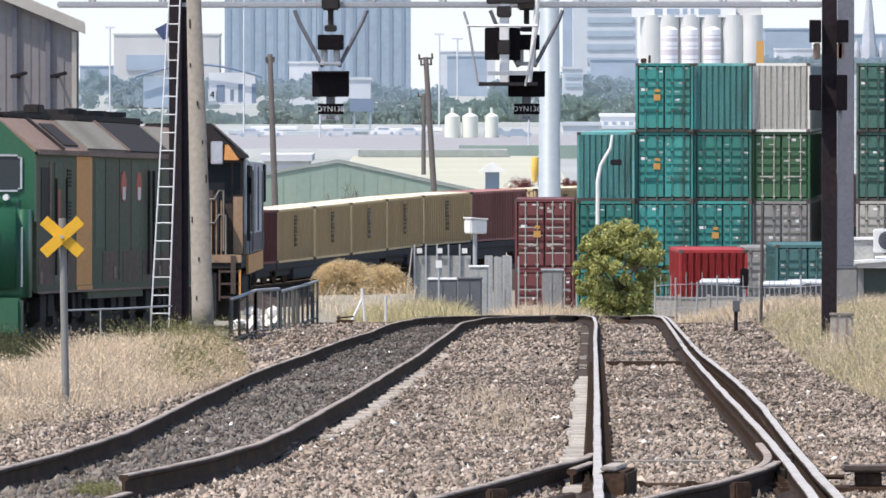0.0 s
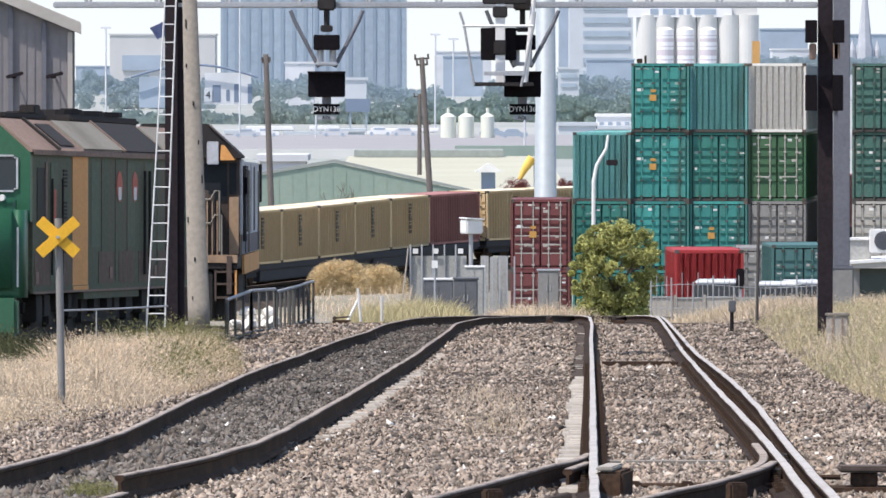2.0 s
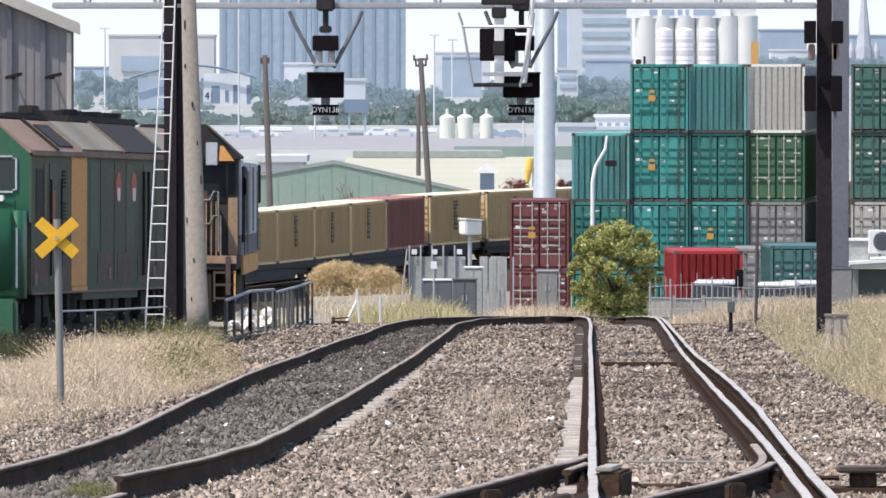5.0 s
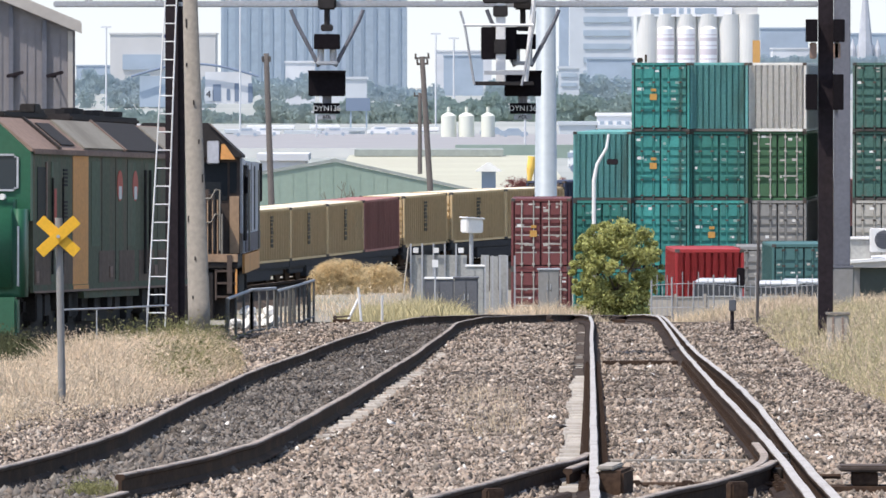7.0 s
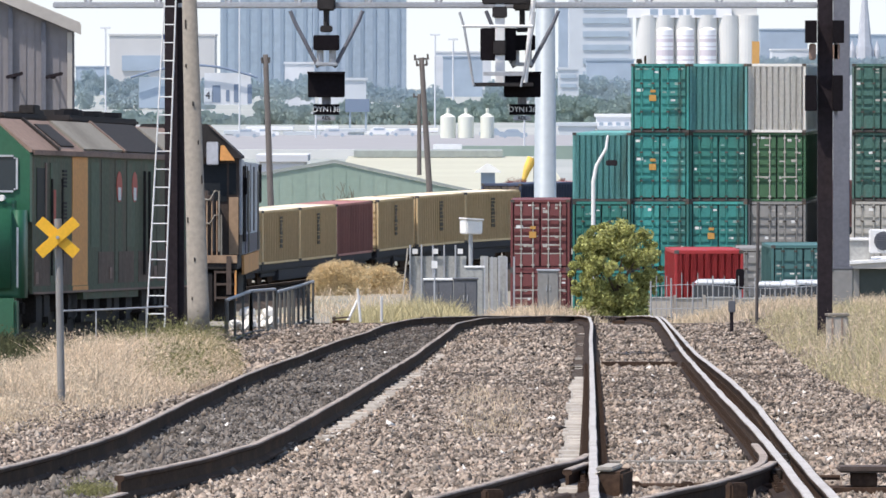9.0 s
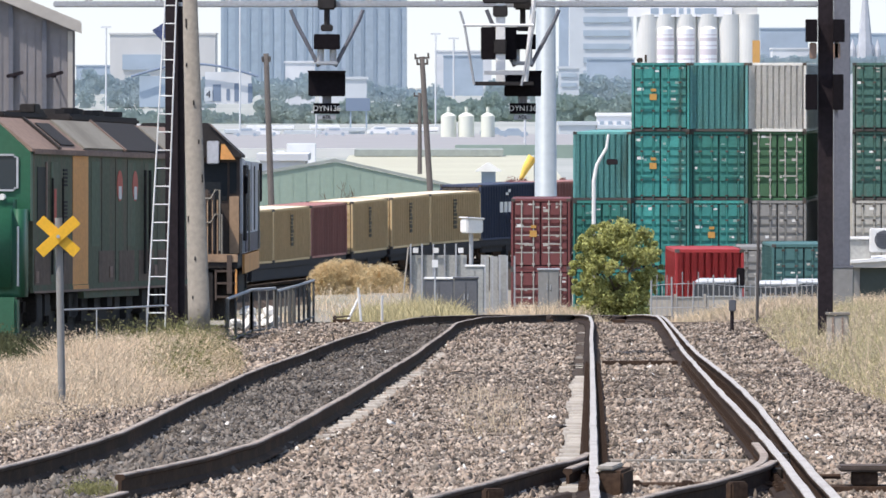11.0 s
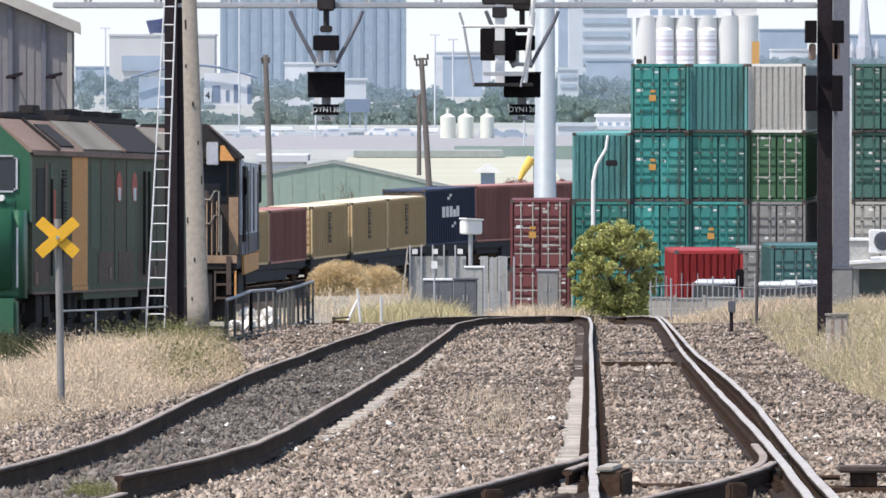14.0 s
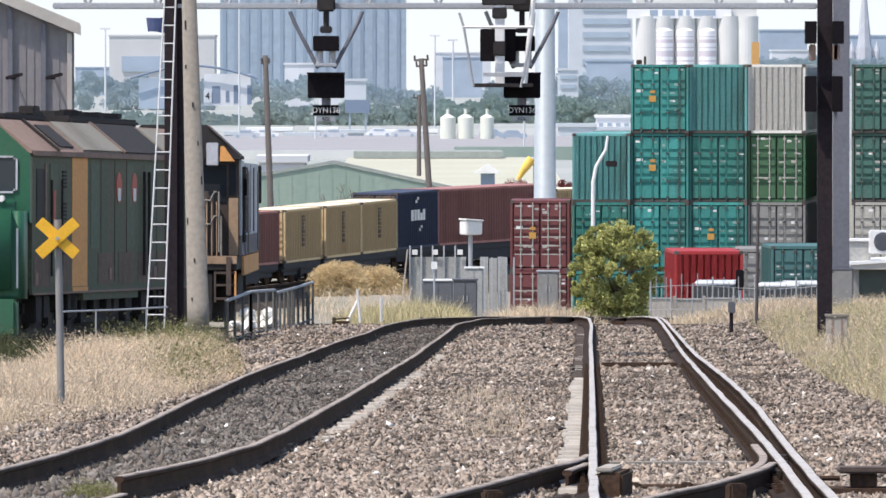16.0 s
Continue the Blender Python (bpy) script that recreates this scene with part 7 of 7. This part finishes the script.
def green_shed():
    y = 598.4
    t = thing("green_shed", "long pale green shed with a shallow pale metal roof", "shed", pose(0, y, 0))
    xl, xa, xr = -13.76, -7.84, 2.32
    zl, za, zr = 3.82, 4.82, 2.62
    part("gable_wall", prism([(xl, -0.3), (xr, -0.3), (xr, zr), (xa, za), (xl, zl)], 0, 0.25), "greenshed", t)
    part("gable_trim", prism([(xl, zl + 0.02), (xa, za + 0.02), (xr, zr + 0.02), (xr, zr + 0.22), (xa, za + 0.24), (xl, zl + 0.22)], -0.1, 0.2), "greyroof", t)
    for x in np.arange(xl + 1, xr - 0.5, 0.95):
        part("wall_rib", box(x, x + 0.05, -0.02, -0.004, 0, float(np.interp(x, [xl, xa, xr], [zl, za, zr])) - 0.1), "greenshed", t)
    part("low_roof", xform(box(-1, 9.12 - xa, 0, 175, -0.12, 0, 0), pose(xa, 1.0, 2.62 - 0.15, 0.32, 0, 0)), "paleroof", t, "pale cream metal roof")
    part("back_wall", box(xa, 9.12, 0.3, 100, -0.4, 2.3 - 0.3), "greenshed", t)
    v = part("roof_vent", box(2.58, 3.6, 12, 13, 2.667 - 0.4, 3.98), "fardark", t, "roof vent with white cowl")
    part("vent_cowl", xform(prism([(-0.95, 0), (0.95, 0), (0.9, 0.1), (0.12, 0.62), (-0.12, 0.62), (-0.9, 0.1)], -0.9, 0.9), pose(3.09, 12.5, 3.985)), "white", v)
    far_box("long_grey_building", "long low building with a grey flat roof", 628, 880, 277, 19.5, 14, "greyroof")
    far_box("low_white_building", "low pale building behind the shed", 455, 535, 285, 20, 14, "farpale")


green_shed()


def distance():
    ob = part("sky_backdrop", box(-1500, 1500, 4790, 4800, -30, 420), "skyglow")
    tagged(ob, "pale bright summer sky above the skyline", "sky", kind="structure")
    # road and wide apron
    ob = part("freeway", box(-220, 260, 1090, 1420, -0.1, 0.32), "asphalt")
    tagged(ob, "wide pale grey freeway far behind the sheds", "road", kind="structure")
    t = thing("road_barrier", "long pale concrete barrier along the freeway", "barrier", pose(0, 1085, 0))
    part("barrier_wall", box(-220, 260, 0, 0.6, -0.2, 1.1), "silo", t)
    part("dark_hedge", box(1.185, 16.889, -3, -1, -0.2, 1.6), "leaffar", t)
    for i, (a, b, p0) in enumerate(((395, 470, 236), (500, 560, 238), (575, 640, 233), (985, 1050, 222), (1055, 1112, 228))):
        far_box("white_depot", "low white depot building far away", a, b, p0, 10.2, 8, "office")
    t = thing("storage_tanks", "three cream cylindrical storage tanks", "tank", pose(0, 1360.0, 0))
    for a, b, p in ((775, 803, 200), (806, 835, 200), (846, 871, 200)):
        bm = bmesh.new()
        r = (b - a) / 22 * 0.97
        cx = ((a + b) / 2 - 784) / 11
        zt = 11.5 - (p - 120) / 11
        rod(bm, (cx, 0, -0.2), (cx, 0, zt - 0.5), r, n=24)
        rod(bm, (cx, 0, zt - 0.5), (cx, 0, zt), r, r * 0.35, 24)
        rod(bm, (cx, 0, zt), (cx, 0, zt + 0.9), 0.25)
        part("tank", bm, "tank", t)
    # towers, with the haze in their wall and fin colours
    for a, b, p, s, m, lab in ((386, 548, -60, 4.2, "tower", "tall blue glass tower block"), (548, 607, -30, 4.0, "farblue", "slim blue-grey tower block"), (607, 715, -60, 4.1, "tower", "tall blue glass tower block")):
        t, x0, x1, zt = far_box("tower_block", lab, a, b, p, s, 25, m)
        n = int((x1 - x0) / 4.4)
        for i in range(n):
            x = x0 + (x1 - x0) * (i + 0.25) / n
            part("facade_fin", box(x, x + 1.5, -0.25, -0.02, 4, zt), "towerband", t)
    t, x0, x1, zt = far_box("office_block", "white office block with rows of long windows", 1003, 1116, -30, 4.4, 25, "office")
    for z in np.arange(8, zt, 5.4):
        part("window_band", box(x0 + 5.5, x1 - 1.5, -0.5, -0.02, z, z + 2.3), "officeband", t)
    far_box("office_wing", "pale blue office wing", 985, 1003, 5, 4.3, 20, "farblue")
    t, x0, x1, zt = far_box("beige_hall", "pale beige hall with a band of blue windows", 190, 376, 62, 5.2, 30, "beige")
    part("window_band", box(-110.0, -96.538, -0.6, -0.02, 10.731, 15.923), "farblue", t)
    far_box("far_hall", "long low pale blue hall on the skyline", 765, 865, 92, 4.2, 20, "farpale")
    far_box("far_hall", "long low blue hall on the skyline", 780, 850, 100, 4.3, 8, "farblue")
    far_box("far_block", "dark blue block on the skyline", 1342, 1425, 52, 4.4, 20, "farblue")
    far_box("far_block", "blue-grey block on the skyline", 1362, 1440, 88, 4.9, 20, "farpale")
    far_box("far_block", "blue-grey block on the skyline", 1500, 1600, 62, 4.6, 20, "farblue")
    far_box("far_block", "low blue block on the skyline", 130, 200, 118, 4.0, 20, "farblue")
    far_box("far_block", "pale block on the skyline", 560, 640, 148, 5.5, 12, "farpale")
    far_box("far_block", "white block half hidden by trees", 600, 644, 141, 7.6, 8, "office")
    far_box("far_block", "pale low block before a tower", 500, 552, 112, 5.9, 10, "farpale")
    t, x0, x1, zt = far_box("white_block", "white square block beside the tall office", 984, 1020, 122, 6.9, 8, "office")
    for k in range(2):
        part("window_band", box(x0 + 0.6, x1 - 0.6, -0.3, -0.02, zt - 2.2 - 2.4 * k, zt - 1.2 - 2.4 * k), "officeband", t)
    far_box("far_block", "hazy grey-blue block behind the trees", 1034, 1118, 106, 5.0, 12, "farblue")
    for a, b, p, q in ((434, 512, 229, 9.6), (546, 592, 228, 9.7), (655, 700, 233, 9.9), (720, 768, 232, 9.8), (1052, 1112, 206, 9.0)):
        t, x0, x1, zt = far_box("white_depot", "low white depot building far away", a, b, p, q, 8, "silowhite")
        for i in range(4):
            x = x0 + (x1 - x0) * (i + 0.3) / 4
            part("dock_door", box(x, x + (x1 - x0) * 0.12, -0.2, -0.02, -0.3, zt - 1.0), "farblue", t)
    # silos
    y = 1870.0
    t = thing("grain_silos", "row of tall pale concrete silos with a roof sign", "silo", pose(0, y, 0))
    for i, a in enumerate((1122, 1152, 1190, 1228, 1266, 1300)):
        bm = bmesh.new()
        r = 19.5 / 8
        rod(bm, ((a + 19 - 784) / 8, 0, 0), ((a + 19 - 784) / 8, 0, 23.25), r, n=24)
        part("silo", bm, "silo", t)
    for i, a in enumerate((1154, 1191, 1230)):
        bm = bmesh.new()
        cx = (a + 18 - 784) / 8
        rod(bm, (cx, -1.0, 12.5), (cx, -1.0, 20.0), 1.95, n=20)
        rod(bm, (cx, -1.0, 20.0), (cx, -1.0, 21.25), 1.95, 0.9, 20)
        b = part("painted_panel", bm, "silowhite", t, "white bottle-shaped painted panel")
        for z0, z1, q in ((13.2, 13.5, 1.97), (14.3, 15.6, 1.97), (16.2, 16.45, 1.97), (17.3, 18.1, 1.97), (18.6, 18.8, 1.97)):
            bm = bmesh.new()
            rod(bm, (cx, -1.0, z0), (cx, -1.0, z1), q, n=20)
            part("print_band", bm, "silored", b)
    part("head_house", box(42.25, 68.875, -1, 3, 23.25, 30.25), "silo", t)
    sign = part("roof_sign", box(40.25, 63.25, -2, -1.02, 22.75, 25.125), "silowhite", t, "white roof sign with plain bars")
    for i, (a, b) in enumerate(((1146, 1160), (1168, 1190), (1196, 1204), (1210, 1216), (1224, 1262))):
        part("sign_bar", box((a - 784) / 8, (b - 784) / 8, -2.1, -2.01, 23.375, 24.625), "farblue", sign)
    t = thing("orange_stack", "short orange-brown metal stack behind the containers", "chimney", pose(0, 1662.22, 0))
    part("chimney", box(60.333, 61.778, 0, 1.4, 0, 16.833), "ochremetal", t)
    # church spire
    t = thing("church_spire", "slender grey stone church spire", "church", pose(148.4, 2992.0, 0))
    bm = bmesh.new()
    rod(bm, (0, 0, 0), (0, 0, 19.5), 3.2, 3.0, 8)
    rod(bm, (0, 0, 19.5), (0, 0, 43.5), 2.6, 0.2, 8)
    part("spire", bm, "spire", t)
    for dx in (-4.4, 4.4):
        bm = bmesh.new()
        rod(bm, (dx, 0, 0), (dx, 0, 17.9), 1.3, 1.2, 8)
        rod(bm, (dx, 0, 17.9), (dx, 0, 21.5), 1.2, 0.1, 8)
        part("pinnacle", bm, "spire", t)
    # painted pavilion
    t = thing("sign_pavilion", "curved-roof pavilion with a pictured panel and a number", "billboard", pose(0, 2137.14, 0))
    part("panel", box(-60.857, -49.143, 0, 1, 2.357, 10.357), "farpale", t)
    part("side_panel", box(-77.429, -70.571, 0, 1, 1.5, 9.357), "farblue", t)
    for i, (a, b, c, d) in enumerate(((372, 386, 150, 180), (396, 402, 158, 178), (410, 420, 148, 180), (434, 442, 148, 182))):
        part("picture_bar", box((a - 784) / 7, (b - 784) / 7, -0.1, -0.01, 11.5 - (d - 120) / 7, 11.5 - (c - 120) / 7), "fardark", t)
    tag = part("number_tag", box(-61.0, -59.0, -0.3, -0.15, 3.071, 6.214), "office", t)
    letters("4", 2.6, "maststeel", tag, pose(-60.0, -0.35, 4.643, 90, 0, 0))
    pts = [((228 + 225 * i / 12 - 784) / 7, -1.5, 11.5 - (136 - 22 * math.sin(math.pi * i / 12) - 120) / 7) for i in range(13)]
    part("curved_roof", tube(pts, 0.3), "fardark", t)
    for a, p0, p1, s in ((183, 50, 200, 9, ), (766, 62, 240, 9), (798, 70, 240, 8), (924, 180, 280, 13), (420, -10, 235, 14), (555, 200, 262, 11)):
        t = thing("light_pole", "thin pale light pole far away", "pole", pose((a - 784) / s, 14960 / s, 0))
        part("pole", tube([(0, 0, 11.5 - (p1 - 120) / s), (0, 0, 11.5 - (p0 - 120) / s)], 1.6 / s), "farpale", t)
        part("lamp_head", box(-9 / s, 9 / s, -0.1, 0.1, 11.5 - (p0 - 120) / s, 11.5 - (p0 - 123) / s), "farpale", t)
    t = thing("far_signboard", "dark blue road signboard on two posts", "sign", pose(0, 1558.33, 0))
    part("board", box(-18.438, -13.958, 0, 0.3, 3.479, 5.875), "fardark", t)
    for px in (614, 642):
        part("post", box((px - 784) / 9.6, (px - 781) / 9.6, 0.31, 0.6, 0, 3.479 + 1.0), "farblue", t)
    # vehicles standing along the freeway
    for i, (px, py) in enumerate(((466, 241), (588, 241), (868, 241), (432, 242), (668, 239), (712, 240), (905, 243))):
        k = (py - 120) / 11.15
        t = thing("far_car", "small car far away on the freeway", "car", pose((px - 784) / k, 14960 / k, 0.33), "cars on the freeway")
        col = ("carwhite", "farpale", "officeband", "office")[i % 4]
        bm = prism([(-2.2, 0.25), (2.2, 0.25), (2.2, 0.8), (1.2, 0.9), (0.7, 1.4), (-1.0, 1.4), (-1.7, 0.85), (-2.2, 0.8)], 0, 1.7)
        part("body", bm, col, t)
        part("side_window", box(-0.95, 0.8, -0.03, -0.003, 0.95, 1.25), "farblue", t)
        for x in (-1.4, 1.3):
            bm = bmesh.new()
            rod(bm, (x, -0.05, 0.32), (x, 0.2, 0.32), 0.3, n=12)
            part("wheel", bm, "farblue", t)
    # far woods: a green belt behind the freeway, bluer ones beyond, haze in both colours
    rng = random.Random(12)
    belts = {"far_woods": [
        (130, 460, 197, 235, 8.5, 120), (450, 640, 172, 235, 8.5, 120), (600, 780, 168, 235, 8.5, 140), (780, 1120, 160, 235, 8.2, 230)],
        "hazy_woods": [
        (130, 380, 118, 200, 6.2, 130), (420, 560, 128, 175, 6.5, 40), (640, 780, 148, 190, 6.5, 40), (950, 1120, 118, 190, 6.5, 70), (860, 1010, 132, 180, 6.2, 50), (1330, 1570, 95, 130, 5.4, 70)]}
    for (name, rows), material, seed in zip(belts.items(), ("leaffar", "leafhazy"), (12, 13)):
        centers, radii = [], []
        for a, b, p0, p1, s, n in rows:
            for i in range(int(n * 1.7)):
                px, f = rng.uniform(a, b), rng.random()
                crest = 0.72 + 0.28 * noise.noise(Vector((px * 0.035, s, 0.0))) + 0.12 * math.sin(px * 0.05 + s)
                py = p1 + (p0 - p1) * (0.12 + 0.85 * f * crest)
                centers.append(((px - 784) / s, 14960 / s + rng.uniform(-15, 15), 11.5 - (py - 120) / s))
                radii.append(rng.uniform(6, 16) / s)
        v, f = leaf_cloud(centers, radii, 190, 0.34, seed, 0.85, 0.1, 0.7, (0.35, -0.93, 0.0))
        stuff(name, v, f, material, "belts of trees before the city, haze in their leaf colour" if seed == 12 else "pale blue-green woods with haze put into their leaf colour", "trees")


distance()


# ---- what moves ----
def windsock():
    t = thing("windsock", "bright yellow windsock hanging from a thin pole", "windsock")
    bm = bmesh.new()
    rod(bm, (0, 0, 0), (0, 0, -0.85), 0.33, 0.27, 14)
    part("upper_sock", bm, "sock", t)
    bm = bmesh.new()
    rod(bm, (0, 0, -0.84), (0.1, 0, -1.75), 0.27, 0.13, 14)
    part("lower_sock", bm, "sock", t)
    p = thing("windsock_pole", "thin grey pole carrying a windsock", "pole", pose(6.038, 575.38, 0))
    part("pole", tube([(0, 0, 0), (0, 0, 5.423)], 0.05), "galv", p)
    return t


def flag():
    t = thing("flag", "dark blue flag blowing on a roof flagpole", "flag")
    bm = bmesh.new()
    n = 8
    lo, hi = [], []
    for i in range(n + 1):
        f = i / n
        x, y = -f * 8.8, 0.6 * math.sin(f * 7)
        lo.append(bm.verts.new((x, y, -5.0 - 0.6 * math.sin(f * 5))))
        hi.append(bm.verts.new((x, y, -0.4 * math.sin(f * 4))))
    for i in range(n):
        bm.faces.new((lo[i], hi[i], hi[i + 1], lo[i + 1]))
    bmesh.ops.solidify(bm, geom=bm.faces[:], thickness=0.06)
    part("cloth", bm, "flagcloth", t)
    p = thing("flagpole", "thin flagpole on the beige hall", "pole", pose(-91.887, 2822.64, 0))
    part("pole", tube([(0, 0, 0), (0, 0, 33.198)], 0.2), "farpale", p)
    return t


def truck():
    t = thing("white_truck", "white box truck driving along the freeway", "truck")
    part("cargo_box", box(-1.4, 1.8, 0, 2.4, 0.9, 3.2, 0.05), "carwhite", t)
    part("cab", box(-2.8, -1.45, 0.1, 2.3, 0.5, 2.4, 0.2), "carwhite", t)
    part("windscreen", box(-2.82, -2.1, 0.08, 2.32, 1.6, 2.2, 0.05), "farblue", t)
    part("chassis", box(-2.7, 1.8, 0.3, 2.1, 0.45, 0.88), "farblue", t)
    for x in (-2.1, 1.0):
        bm = bmesh.new()
        rod(bm, (x, 0.0, 0.45), (x, 0.35, 0.45), 0.45, n=14)
        part("wheel", bm, "fardark", t)
    return t


WINDSOCK, FLAG, TRUCK = windsock(), flag(), truck()


def motions():
    for ob, s0, length, lift in TRAIN:
        rows = []
        for t in range(0, 17):
            L = s0 - TRAIN_V * t - 0.35 * math.sin(min(t, 7) * math.pi / 7)
            a, b = on_curve(L), on_curve(L + length)
            turn = -math.degrees(math.atan2(b[0] - a[0], b[1] - a[1]))
            tilt = math.degrees(math.atan2(b[2] - a[2], length))
            rows.append((t, pose(a[0], a[1], a[2] + lift, tilt, 0, turn)))
        walk(ob, rows)
    hx, hy, hz = (5.923, 575.38, 5.423)
    walk(WINDSOCK, [(t, pose(hx, hy, hz, 0, a, b)) for t, a, b in (
        (0, 8, 0), (1, 25, 40), (2, 34, 0), (3, 12, 30), (4, 5, 0), (5.2, 16, 0), (6.5, 24, 0), (7, 12, 20), (8, 20, 0), (9, 24, 0), (10.2, 30, 0), (11.5, 33, 0), (12, 38, 0), (13, 36, 0), (14, 33, 0), (15, 35, 0), (16, 37, 0))])
    fx, fy, fz = (-91.321, 2822.64, 29.613)
    walk(FLAG, [(t, pose(fx, fy, fz, 0, -a, b)) for t, a, b in (
        (0, 38, 10), (1, 42, 0), (2, 34, 10), (3, 48, 0), (4, 60, 20), (5.2, 62, 30), (6.5, 64, 45), (8, 66, 50), (9, 66, 30), (10.2, 50, 10), (11.5, 40, 0), (12, 38, 0), (13, 28, 10), (14, 16, 0), (15, 12, 10), (16, 8, 20))])
    walk(TRUCK, [(t, pose((915 - 130 * (t - 8) - 784) / 16, 935, ground_z(0, 935))) for t in (0, 4, 8, 12, 16)])


motions()
